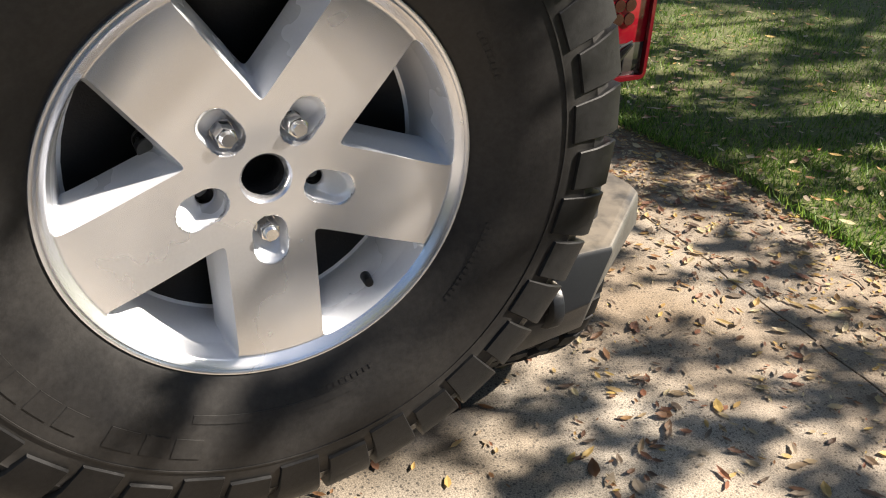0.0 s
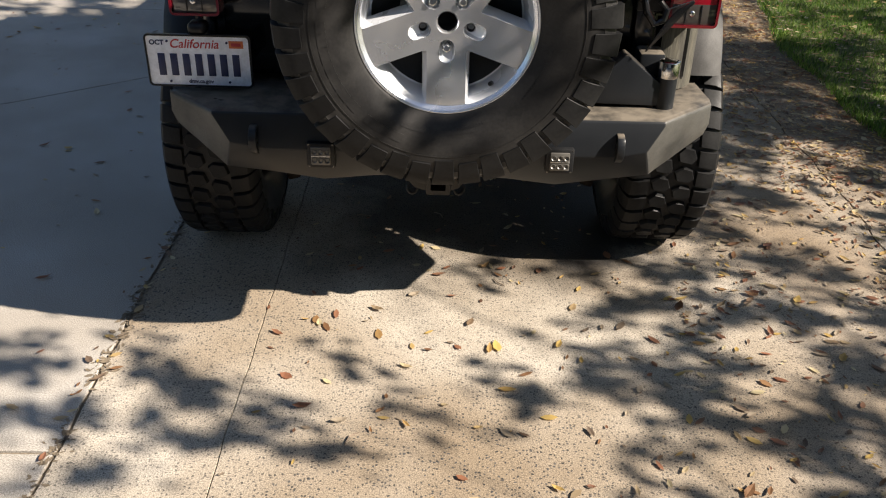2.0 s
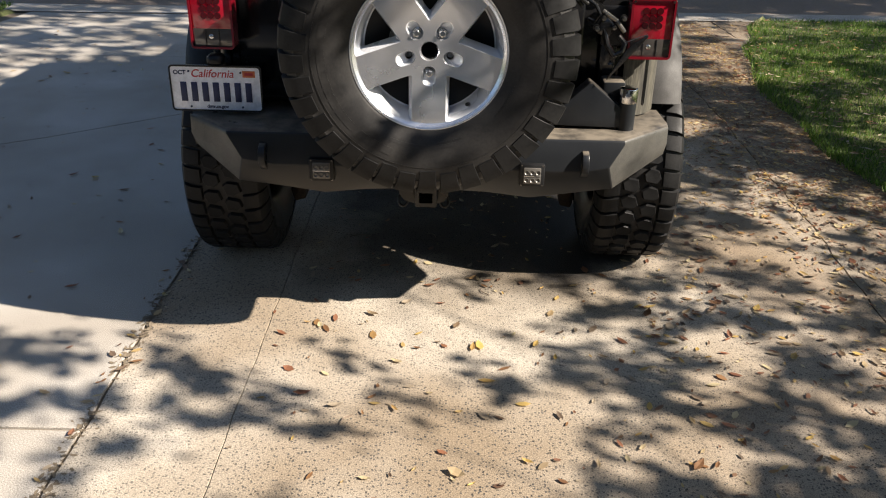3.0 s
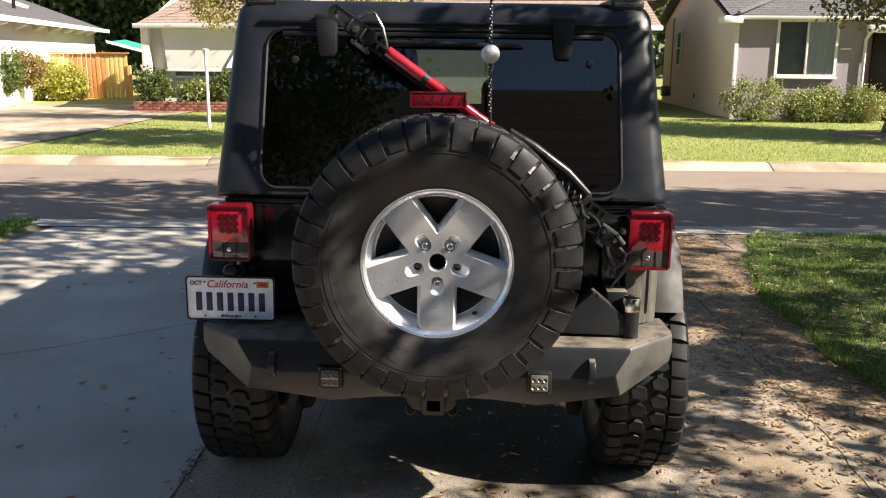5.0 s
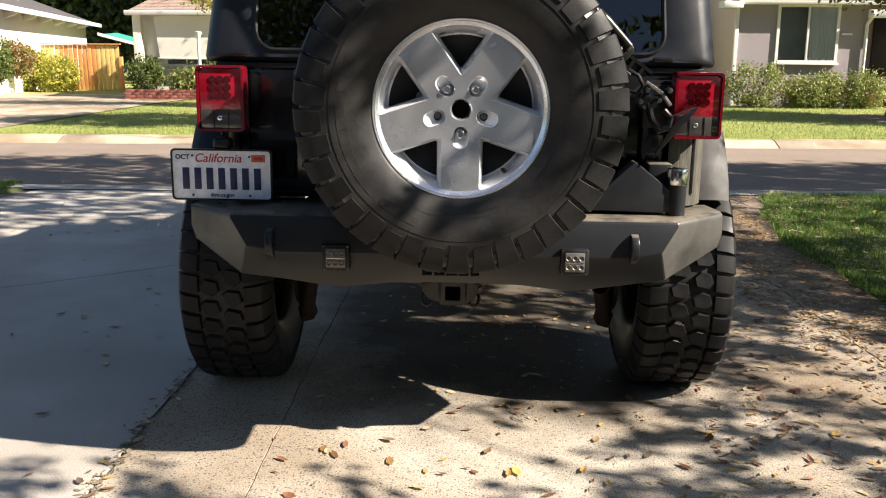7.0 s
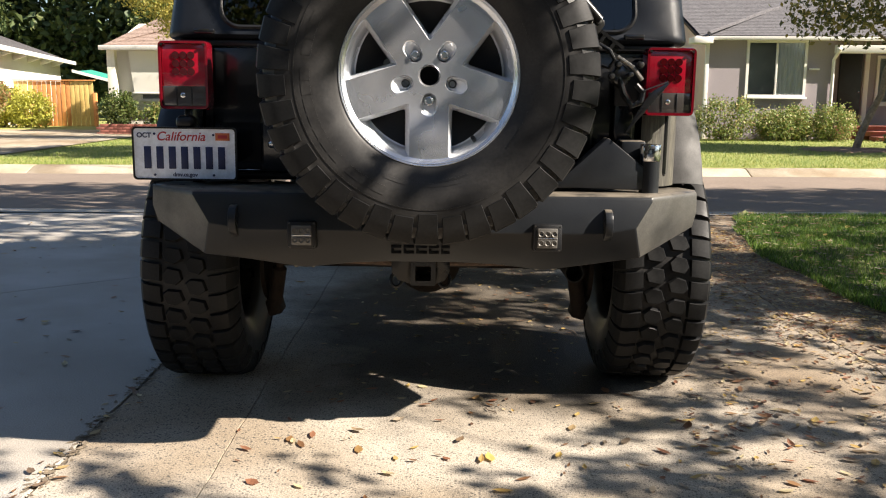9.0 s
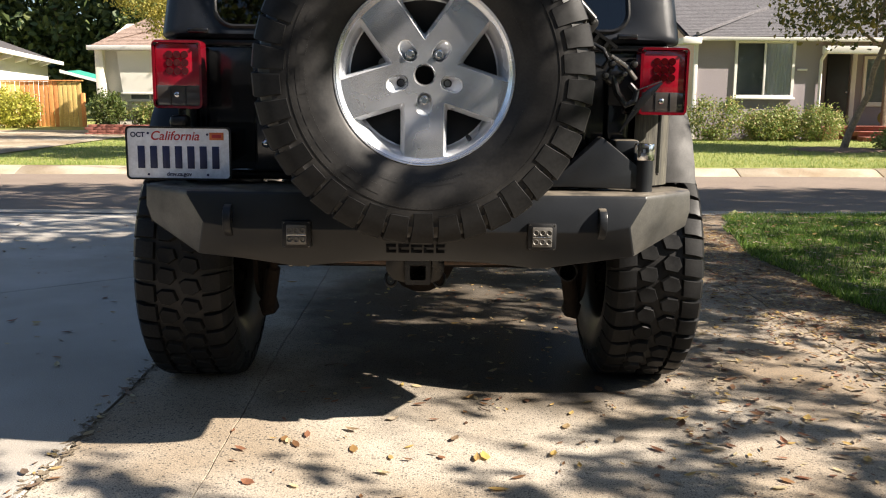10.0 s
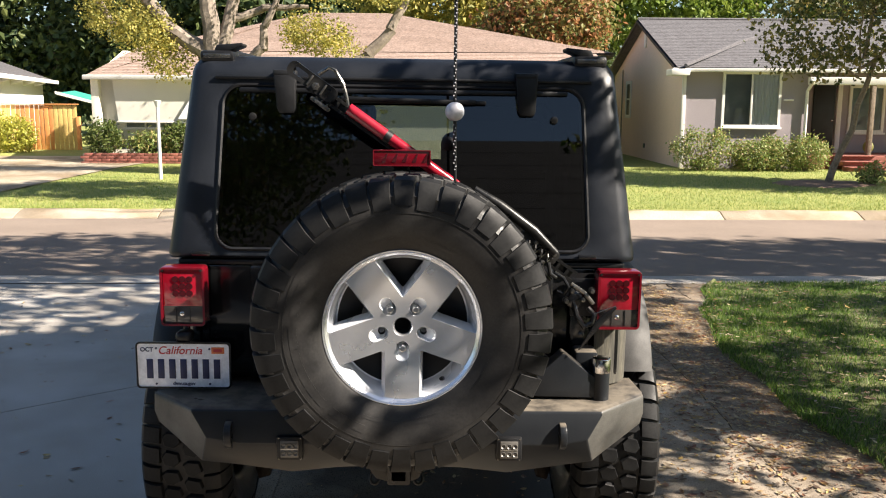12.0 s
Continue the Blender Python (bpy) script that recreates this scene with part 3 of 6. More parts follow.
def flare(s):
    """A fender flare: a bowed band round the wheel arch."""
    rows = []
    for k in range(0, 17):
        a = radians(13 + 165 * k / 16)
        cy, cz = 1.08, 0.66
        ry, rz = 0.435, 0.44
        row = []
        for x, g in ((0.785, 1.0), (0.83, 1.03), (0.88, 1.02), (0.912, 0.97), (0.922, 0.90), (0.905, 0.87), (0.785, 0.90)):
            row.append((s * x, cy - ry * g * math.cos(a), max(cz + rz * g * math.sin(a), 0.755)))
        rows.append(row)
    return loft(rows, False)


# the right flare is grey, the left one black
part("fender_flare", flare(1), FLARE, jeep, "grey textured fender flare")
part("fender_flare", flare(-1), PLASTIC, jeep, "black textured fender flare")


# hard top: loops from the window opening out over the corners to the front
def slant(z):
    return 0.475 + (z - 1.19) * 0.19


def outline(grow, k=10):
    """The rear outline of the hard top, narrower at the roof and square at the belt, grown by so much."""
    x1, z0, z1 = 0.792 + grow, 1.19 - grow * 0.3, 1.866 + grow
    low, r = 0.018, 0.052 + max(grow, 0)
    pts = []
    for cx, cz, rad, a0 in ((x1 - low, z0 + low, low, -90), (x1 - r, z1 - r, r, 0), (-x1 + r, z1 - r, r, 90), (-x1 + low, z0 + low, low, 180)):
        for i in range(k):
            a = radians(a0 + 90 * i / (k - 1))
            pts.append((cx + rad * math.cos(a), cz + rad * math.sin(a)))
    out = []
    for x, z in pts:
        h = min(max(z - 1.19, 0) / 0.67, 1)
        out.append((x * (1 - 0.060 * h - 0.040 * h * h), z + 0.012 * (1 - (x / 0.75) ** 2) * (1 if z > 1.6 else 0)))
    return out


def opening(grow, k=10):
    pts = round_rect(-0.618 - grow, 0.618 + grow, 1.235 - grow, 1.762 + grow, 0.055 + grow, k)
    return [(x * (1 - 0.035 * (z - 1.235) / 0.52), z) for x, z in pts]


def hardtop():
    loops = [[(x, slant(z) + 0.05, z) for x, z in opening(0.0)], [(x, slant(z) + 0.006, z) for x, z in opening(0.0)],
             [(x, slant(z) + 0.0, z) for x, z in opening(0.012)],
             [(x, slant(z), z) for x, z in outline(-0.055)], [(x, slant(z) + 0.012, z) for x, z in outline(-0.022)],
             [(x, slant(z) + 0.04, z) for x, z in outline(-0.004)], [(x, slant(z) + 0.08, z) for x, z in outline(0.0)]]
    bm = loft(loops)
    return bm


part("hardtop", hardtop(), HARDTOP, jeep, "satin black moulded hard top with dusty corners", angle=45)
part("roof_panel", add(loft([[(x, slant(z) + 0.08, z) for x, z in outline(0.0)[10:30]], [(x, 3.15, z) for x, z in outline(0.0)[10:30]]], False), box((0, 1.9, 1.835), (1.36, 2.5, 0.012), 0)), HARDTOP, jeep)
for s in (-1, 1):
    for y0, y1 in ((0.60, 0.80), (1.62, 1.80), (2.55, 2.66)):
        part("pillar", loft([[(s * x, y, z) for x, y in ((w, y0 + d), (w, y1 + d), (w - 0.03, y1 + d), (w - 0.03, y0 + d))] for w, d, z in ((0.755, 0.0, 1.185), (0.695, 0.06, 1.82))], True, (True, True)), HARDTOP, jeep)
part("roof_lip", box((0, slant(1.792) - 0.004, 1.792), (1.26, 0.016, 0.010), 0.003), PLASTIC, jeep)
part("window_seal", loft([[(x, slant(z) - 0.004, z) for x, z in opening(0.0)], [(x, slant(z) - 0.008, z) for x, z in opening(0.006)],
                          [(x, slant(z) - 0.002, z) for x, z in opening(0.013)]]), PLASTIC, jeep)
pane = bmesh.new()
pane.faces.new([pane.verts.new((x, slant(z) + 0.002, z)) for x, z in opening(0.002)])
rear_window = part("rear_window", pane, GLASS_DARK, jeep, "dark privacy-glass rear window with tree reflections", angle=0)
for s, z in ((-1, 1.664), (1, 1.664)):
    part("window_bolt", cyl((s * 0.505, slant(z), z), (s * 0.505, slant(z) - 0.014, z), 0.0135, 0.012, 20, 0.003), DARKSTEEL, jeep)
for x in (0.618, -0.668):
    part("glass_latch", box((x, slant(1.215) - 0.010, 1.214), (0.062, 0.016, 0.016), 0.005), PAINT, jeep, "glossy black latch under the rear glass")
part("washer_bar", box((0, slant(1.755) - 0.006, 1.752), (1.10, 0.014, 0.016), 0.005, (-10, 0, 0)), PLASTIC, jeep)
wiper = part("wiper", box((0.03, slant(1.72) - 0.016, 1.72), (0.42, 0.012, 0.016), 0.005), PLASTIC, jeep, "black rear wiper blade parked level")
part("wiper_arm", box((-0.06, slant(1.73) - 0.03, 1.725), (0.30, 0.016, 0.014), 0.005, (0, 1, 0)), PLASTIC, wiper)
part("wiper_tip", box((0.25, slant(1.72) - 0.014, 1.719), (0.05, 0.008, 0.012), 0.003), PLASTIC, wiper)


def hinge(x):
    pts = [(-0.038, 1.818), (0.038, 1.818), (0.033, 1.69), (0.026, 1.676), (-0.018, 1.676), (-0.026, 1.69)]
    bm = prism(pts, -0.030, 0.02, 0.0045)
    bm.transform(Matrix.Translation((x, slant(1.745), 0)))
    return bm


for x in (-0.396, 0.408):
    h = part("glass_hinge", hinge(x), PLASTIC, jeep, "chunky black glass hinge")
    part("hinge_cap", box((x, slant(1.80) - 0.026, 1.806), (0.074, 0.03, 0.02), 0.006), PLASTIC, h)
# side and front glass
for s in (-1, 1):
    for y0, y1 in ((0.80, 1.64), (1.80, 2.56)):
        bm = bmesh.new()
        bm.faces.new([bm.verts.new(p) for p in ((s * 0.748, y0, 1.20), (s * 0.748, y1, 1.20), (s * 0.696, y1 + 0.05, 1.76), (s * 0.696, y0 + 0.05, 1.76))])
        part("side_window", bm, GLASS_SIDE, jeep, angle=0)
bm = bmesh.new()
bm.faces.new([bm.verts.new(p) for p in ((-0.66, 3.45, 1.22), (0.66, 3.45, 1.22), (0.62, 3.17, 1.78), (-0.62, 3.17, 1.78))])
part("windscreen", bm, GLASS_CLEAR, jeep, angle=0)
bm = tube([(-0.70, 3.50, 1.15), (-0.655, 3.16, 1.80), (0.655, 3.16, 1.80), (0.70, 3.50, 1.15)], 0.035, 8)
part("windscreen_frame", bm, PAINT, jeep)
# cabin: seats, roll bar, dash
for x in (-0.38, 0.42):
    seat = part("front_seat", box((x, 2.25, 1.22), (0.52, 0.14, 0.70), 0.06, (-10, 0, 0), 3), CABIN, jeep)
    part("head_rest", box((x, 2.18, 1.62), (0.40, 0.10, 0.20), 0.05, (-8, 0, 0), 3), CABIN, seat)
part("rear_seat", box((0, 1.35, 1.15), (1.30, 0.14, 0.66), 0.06, (-10, 0, 0), 3), CABIN, jeep)
for x in (-0.44, 0.40):
    part("rear_head_rest", box((x, 1.30, 1.54), (0.42, 0.10, 0.22), 0.06, (-8, 0, 0), 3), CABIN, jeep)
# black boxes added inside to keep light from the side windows out
for s in (-1, 1):
    part("cabin_trim", box((s * 0.64, 1.6, 1.5), (0.10, 1.7, 0.62), 0.03), CABIN, jeep)
part("sound_bar", box((0, 1.45, 1.75), (1.2, 0.2, 0.09), 0.03), CABIN, jeep)
part("dashboard", box((0, 3.2, 1.12), (1.36, 0.4, 0.22), 0.05), CABIN, jeep)
part("roll_bar", tube([(-0.60, 1.45, 0.9), (-0.58, 1.45, 1.70), (-0.50, 1.45, 1.76), (0.50, 1.45, 1.76), (0.58, 1.45, 1.70), (0.60, 1.45, 0.9)], 0.035, 10), CABIN, jeep)
for s in (-1, 1):
    part("roll_bar_rail", tube([(s * 0.57, 1.45, 1.70), (s * 0.57, 0.85, 1.62), (s * 0.58, 0.72, 1.2)], 0.032, 10), CABIN, jeep)
# nose
part("hood", prism([(3.45, 1.18), (5.0, 1.08), (5.05, 0.70), (3.1, 0.62), (3.1, 1.18)], -0.62, 0.62, 0.03, "x"), PAINT, jeep)
for s in (-1, 1):
    part("front_fender", prism([(3.55, 0.98), (3.7, 1.04), (4.75, 1.02), (4.95, 0.92), (4.95, 0.86), (3.6, 0.9)], s * 0.62, s * 0.94, 0.02, "x"), PLASTIC, jeep)
    mir = part("mirror", box((s * 0.86, 3.05, 1.26), (0.16, 0.10, 0.17), 0.03), PLASTIC, jeep)
# roof rack feet
for s in (-1, 1):
    foot = part("rack_foot", box((s * 0.630, 0.66, 1.862), (0.115, 0.10, 0.038), 0.012), PLASTIC, jeep, "black roof rack end foot")
    bm = prism([(s * 0.60, 1.878), (s * 0.645, 1.878), (s * 0.635, 1.900), (s * 0.55, 1.908), (s * 0.55, 1.898)], 0.63, 0.72, 0.003)
    part("rack_tip", bm, PLASTIC, foot)
    part("rack_badge", box((s * 0.630, 0.609, 1.863), (0.090, 0.004, 0.014), 0.0015), STEEL, foot)
    part("rack_rail", box((s * 0.630, 1.9, 1.878), (0.06, 2.3, 0.03), 0.008), PLASTIC, jeep)


# tail lamps
def tail_lamp(cx, name):
    w, h = 0.145, 0.198
    lamp = part(name, prism([(cx + x * 0.86, 1.082 + z * 0.94) for x, z in round_rect(-w / 2, w / 2, -h / 2, h / 2, 0.014, 5)], 0.412, 0.49, 0.0), PLASTIC, jeep,
                "red tail lamp with nine dark round LEDs over a smoked reverse lamp")
    rim_o = round_rect(-w / 2, w / 2, -h / 2, h / 2, 0.014, 6)
    rim_i = round_rect(-w / 2 + 0.008, w / 2 - 0.008, -h / 2 + 0.009, h / 2 - 0.008, 0.006, 6)
    part("red_rim", loft([[(cx + x, 0.45, 1.082 + z) for x, z in rim_o], [(cx + x, 0.400, 1.082 + z) for x, z in rim_o],
                          [(cx + x * 0.985, 0.394, 1.082 + z * 0.985) for x, z in rim_o], [(cx + x, 0.394, 1.082 + z) for x, z in rim_i],
                          [(cx + x, 0.408, 1.082 + z) for x, z in rim_i]]), RED_MID, lamp)
    part("red_lens", box((cx, 0.407, 1.082 + 0.028), (w - 0.017, 0.012, 0.124), 0.003), RED_LENS, lamp)
    led = cyl((0, 0, 0), (0, -0.005, 0), 0.0115, 0.0105, 18)
    led_me = finish(led, "led", RED_DARK)
    for i in range(3):
        for j in range(3):
            part("led", led_me, None, lamp, m=pose(cx + (i - 1) * 0.0225, 0.4032, 1.082 + 0.030 + (j - 1) * 0.0235 + 0.004))
    part("reverse_lens", box((cx, 0.407, 1.082 - 0.060), (w - 0.018, 0.012, 0.062), 0.003), CLEAR_DARK, lamp, "smoked reverse lamp lens")
    part("reverse_bulb", ball((cx - 0.004, 0.402, 1.082 - 0.058), 0.0085, 14, (1, 0.4, 1)), CHROME, lamp)
    for s in (-1, 1):
        part("lens_divider", box((cx + s * 0.022, 0.4005, 1.082 - 0.060), (0.004, 0.003, 0.054), 0.001), PLASTIC, lamp)
    for sx in (-1, 1):
        part("screw", cyl((cx + sx * 0.062, 0.396, 1.082 + 0.088), (cx + sx * 0.062, 0.392, 1.082 + 0.088), 0.004, seg=10), DARKSTEEL, lamp)


tail_lamp(-0.714, "tail_lamp")
tail_lamp(0.716, "tail_lamp")

# plate, with bars for its number
PX, PY, PZ = -0.716, 0.39, 0.853
plate = part("number_plate", prism([(PX + x, PZ + z) for x, z in round_rect(-0.1525, 0.1525, -0.0765, 0.0765, 0.012, 6)], PY, PY + 0.003, 0.0), PLATE_WHITE, jeep,
             "white number plate with blue characters and red script")
ro, ri = round_rect(-0.1545, 0.1545, -0.0785, 0.0785, 0.013, 6), round_rect(-0.1495, 0.1495, -0.0735, 0.0735, 0.010, 6)
part("plate_frame", loft([[(PX + x, PY + 0.008, PZ + z) for x, z in ro], [(PX + x, PY - 0.003, PZ + z) for x, z in ro], [(PX + x, PY - 0.003, PZ + z) for x, z in ri],
                          [(PX + x, PY + 0.002, PZ + z) for x, z in ri]]), PLASTIC, plate)
bar = finish(box((0, 0, 0), (0.021, 0.0022, 0.066), 0.0008), "character_bar", PLATE_BLUE)
for i in range(7):
    part("character_bar", bar, None, plate, m=pose(PX - 0.110 + i * 0.0365, PY - 0.001, PZ - 0.012))
part("plate_script", add(bmesh.new(), lettering("California", 0.037, 0.0004, 0.0004), Matrix.Translation((PX - 0.008, PY - 0.001, PZ + 0.050)) @ Matrix(((1, 0, 0.25, 0), (0, 1, 0, 0), (0, 0, 1, 0), (0, 0, 0, 1)))), PLATE_RED, plate, angle=0)
part("plate_month", add(bmesh.new(), lettering("OCT", 0.020, 0.0004, 0.0006), Matrix.Translation((PX - 0.119, PY - 0.001, PZ + 0.053))), PLATE_BLUE, plate, angle=0)
part("plate_address", add(bmesh.new(), lettering("dmv.ca.gov", 0.0165, 0.0004, 0.0004), Matrix.Translation((PX, PY - 0.001, PZ - 0.062))), PLATE_BLUE, plate, angle=0)
part("plate_sticker", box((PX + 0.113, PY - 0.0008, PZ + 0.051), (0.042, 0.0015, 0.022), 0.0006), STICKER, plate, "orange registration sticker")
part("sticker_bar", box((PX + 0.113, PY - 0.0018, PZ + 0.051), (0.028, 0.001, 0.010), 0.0004), PLATE_RED, plate)
for x, z in ((-0.09, -0.063), (0.085, -0.063), (0.086, 0.056), (-0.088, 0.058)):
    part("plate_screw", cyl((PX + x, PY, PZ + z), (PX + x, PY - 0.003, PZ + z), 0.0035, seg=10), PLATE_BLUE, plate)
part("plate_lamp", box((PX + 0.0, 0.42, 0.945), (0.055, 0.06, 0.04), 0.016, (0, 0, 0), 3), PLASTIC, jeep, "black plate lamp housing")
part("plate_bracket", box((PX, 0.44, 0.86), (0.26, 0.07, 0.10), 0.01), PLASTIC, jeep)


# rear bumper: folded plate with swept ends
def bumper():
    xs = [-0.812, -0.632, -0.50, -0.345, -0.20, -0.10, 0.10, 0.20, 0.345, 0.50, 0.620, 0.812]
    low = [0.648, 0.576, 0.562, 0.540, 0.556, 0.560, 0.560, 0.556, 0.540, 0.562, 0.580, 0.650]
    rows = []
    for x, z in zip(xs, low):
        end, bend = abs(x) > 0.75, 0.55 < abs(x) < 0.75
        dy = 0.155 if end else 0.0
        crease = 0.700 if end else 0.672 if bend else 0.655
        xt, xc = (x * 1.035, x * 0.955) if bend else (x, x)
        rows.append([(x, 0.60, 0.752), (xt, 0.255 + dy, 0.763), (xt, 0.236 + dy, 0.758), (xt, 0.232 + dy, 0.750), (xc, (0.226 if end else 0.210) + dy, crease), (x, 0.262 + dy, z), (x, 0.272 + dy, z - 0.001), (x, 0.30 + dy, z + 0.02)])
    bm = loft(rows, False)
    for s, r in ((-1, rows[0]), (1, rows[-1])):
        side = loft([[(s * 0.812, y, z) for _, y, z in r], [(s * 0.812, 0.61, 0.752 + 0.0002 * i) for i in range(len(r))]], False)
        add(bm, side)
    bmesh.ops.remove_doubles(bm, verts=bm.verts, dist=0.0005)
    sharp = [e for e in bm.edges if len(e.link_faces) == 2 and e.calc_face_angle() > 0.3]
    bmesh.ops.bevel(bm, geom=sharp, offset=0.004, segments=2, profile=0.5, affect="EDGES")
    return bm


rear_bumper = part("rear_bumper", bumper(), POWDER, jeep, "scuffed black steel rear bumper with swept-up ends", angle=20)
# road dust on its swept ends
rear_bumper.data.materials.append(SWEPT)
for face in rear_bumper.data.polygons:
    if abs(face.center.x) > 0.62 and abs(face.normal.x) > 0.3:
        face.material_index = 1
for cx in (-0.343, 0.345):
    fog = part("fog_lamp", box((cx, 0.230, 0.643), (0.082, 0.06, 0.078), 0.006), PLASTIC, jeep, "small square LED work lamp in the bumper")
    part("lamp_lens", box((cx, 0.199, 0.643), (0.056, 0.006, 0.056), 0.003), LED, fog, "clear lens over six LED cups")
    cup = finish(lathe([(0.0085, -0.003), (0.0075, -0.0035), (0.004, 0.0005), (0.0005, 0.001)], 16), "led_cup", LED)
    for i in range(3):
        for j in (-1, 1):
            part("led_cup", cup, None, fog, m=pose(cx + (i - 1) * 0.0185, 0.1955, 0.643 + j * 0.013))
    part("lamp_bar", box((cx, 0.1965, 0.643), (0.054, 0.004, 0.003), 0.001), CHROME, fog)
    for sx in (-1, 1):
        for sz in (-1, 1):
            part("lamp_screw", cyl((cx + sx * 0.034, 0.203, 0.643 + sz * 0.033), (cx + sx * 0.034, 0.2, 0.643 + sz * 0.033), 0.003, seg=8), STEEL, fog)
for dx, w in ((-0.070, 0.029), (-0.034, 0.031), (0.002, 0.033), (0.037, 0.029), (0.070, 0.025)):
    for dz, dy in ((0.009, -0.0055), (-0.009, 0.0055)):
        part("badge_bar", box((dx - 0.01, 0.2365 + dy, 0.600 + dz), (w, 0.004, 0.009), 0.001, (-32, 0, 0)), CABIN, rear_bumper)
    part("badge_bar", box((dx - 0.01 - w * 0.36, 0.2365, 0.600), (w * 0.26, 0.004, 0.026), 0.001, (-32, 0, 0)), CABIN, rear_bumper)


def ring_tab(x):
    """A thick recovery tab with a hole, standing out of the bumper."""
    pts = [(0.24, 0.625)] + [(0.220 + 0.034 * math.cos(radians(a)), 0.682 + 0.042 * math.sin(radians(a))) for a in range(250, 89, -16)] + [(0.24, 0.724)]
    hole = [(0.214 + 0.012 * math.cos(radians(a)), 0.684 + 0.014 * math.sin(radians(a))) for a in range(0, 360, 30)]
    outer = prism(pts, x - 0.011, x + 0.011, 0.003, "x")
    pin = loft([[(x + d, y, z) for y, z in hole] for d in (-0.0125, 0.0125)], True, (True, True))
    return outer, pin


for x in (0.515, -0.535):
    plate_bm, pin = ring_tab(x)
    tab = part("recovery_tab", plate_bm, POWDER, jeep, "thick black steel recovery tab on the bumper")
    part("tab_hole", pin, DARKSTEEL, tab)
# hitch
ho, hi = round_rect(-0.036, 0.028, 0.490, 0.552, 0.006, 4), round_rect(-0.027, 0.019, 0.499, 0.543, 0.004, 4)
hitch = part("hitch_receiver", loft([[(x, 0.55, z) for x, z in ho], [(x, 0.290, z) for x, z in ho], [(x, 0.285, z) for x, z in hi], [(x, 0.50, z) for x, z in hi]]), DARKSTEEL, jeep,
             "square steel hitch receiver under the bumper")
part("hitch_plate", prism([(-0.098, 0.562), (0.074, 0.562), (0.074, 0.520), (0.060, 0.494), (0.034, 0.484), (0.034, 0.556), (-0.042, 0.556), (-0.042, 0.484), (-0.078, 0.494), (-0.098, 0.520)], 0.315, 0.335, 0.002), DARKSTEEL, hitch)
part("hitch_lip", loft([[(x, 0.292, z) for x, z in round_rect(-0.041, 0.033, 0.485, 0.557, 0.006, 4)], [(x, 0.284, z) for x, z in round_rect(-0.041, 0.033, 0.485, 0.557, 0.006, 4)],
                        [(x, 0.284, z) for x, z in hi], [(x, 0.296, z) for x, z in hi]]), DARKSTEEL, hitch, "worn steel lip of the receiver")
for x in (-0.084, 0.060):
    loop = [(x + 0.016 * math.cos(a * 0.5236), 0.325 + 0.010 * math.sin(a * 0.5236), 0.494 + 0.020 * math.sin(a * 0.5236)) for a in range(13)]
    part("chain_loop", tube(loop, 0.0055, 7), DARKSTEEL, hitch)

# tyre carrier arm, spindle and box
arm = part("carrier_gusset", prism([(0.36, 0.77), (0.43, 0.772), (0.645, 0.768), (0.646, 0.828), (0.532, 0.918), (0.526, 0.918), (0.40, 0.80)], 0.335, 0.40, 0.004), POWDER, jeep,
           "grey-black welded gusset plate of the swing-out tyre carrier")
post = part("carrier_spindle", cyl((0.657, 0.352, 0.755), (0.657, 0.352, 0.853), 0.0285, seg=32), POWDER, jeep, "black hinge post with a chrome cap")
part("spindle_cap", cyl((0.657, 0.352, 0.852), (0.657, 0.352, 0.902), 0.0305, seg=32, bevel=0.004), CHROME, post, "scuffed chrome cap")
part("carrier_box", box((0.615, 0.43, 0.86), (0.075, 0.09, 0.10), 0.010), POWDER, jeep)
part("carrier_arm", box((0.30, 0.40, 0.80), (0.62, 0.06, 0.07), 0.008), POWDER, jeep)
part("carrier_tower", prism([(-0.17, 0.80), (0.17, 0.80), (0.13, 1.22), (-0.13, 1.22)], 0.36, 0.42, 0.006), POWDER, jeep)
part("carrier_mount", cyl((0, 0.44, 1.08), (0, 0.165, 1.08), 0.09, seg=32), DARKSTEEL, jeep)
part("gate_knob", ball((-0.466, 0.44, 0.883), 0.0135, 16), CHROME, jeep, "small chrome pin on the tailgate")
part("tailgate_vent", box((0.61, 0.478, 1.075), (0.085, 0.012, 0.13), 0.008), PLASTIC, jeep)

# ---- wheels ----
def tyre_profile(w):
    """Sidewall, shoulder and tread base of a mud tyre, (r, y), y from its outer to its inner side; w: its width."""
    h = w / 2
    side = [(0.212, -h + 0.062), (0.220, -h + 0.045), (0.228, -h + 0.036), (0.238, -h + 0.030), (0.246, -h + 0.026), (0.262, -h + 0.017), (0.285, -h + 0.008), (0.31, -h + 0.003), (0.335, -h), (0.360, -h + 0.002),
            (0.379, -h + 0.007), (0.382, -h + 0.006), (0.385, -h + 0.008), (0.396, -h + 0.014), (0.409, -h + 0.023), (0.416, -h + 0.038), (0.4180, -h + 0.065)]
    return side + [(0.4185, 0.0)] + [(r, -y) for r, y in side[::-1]]


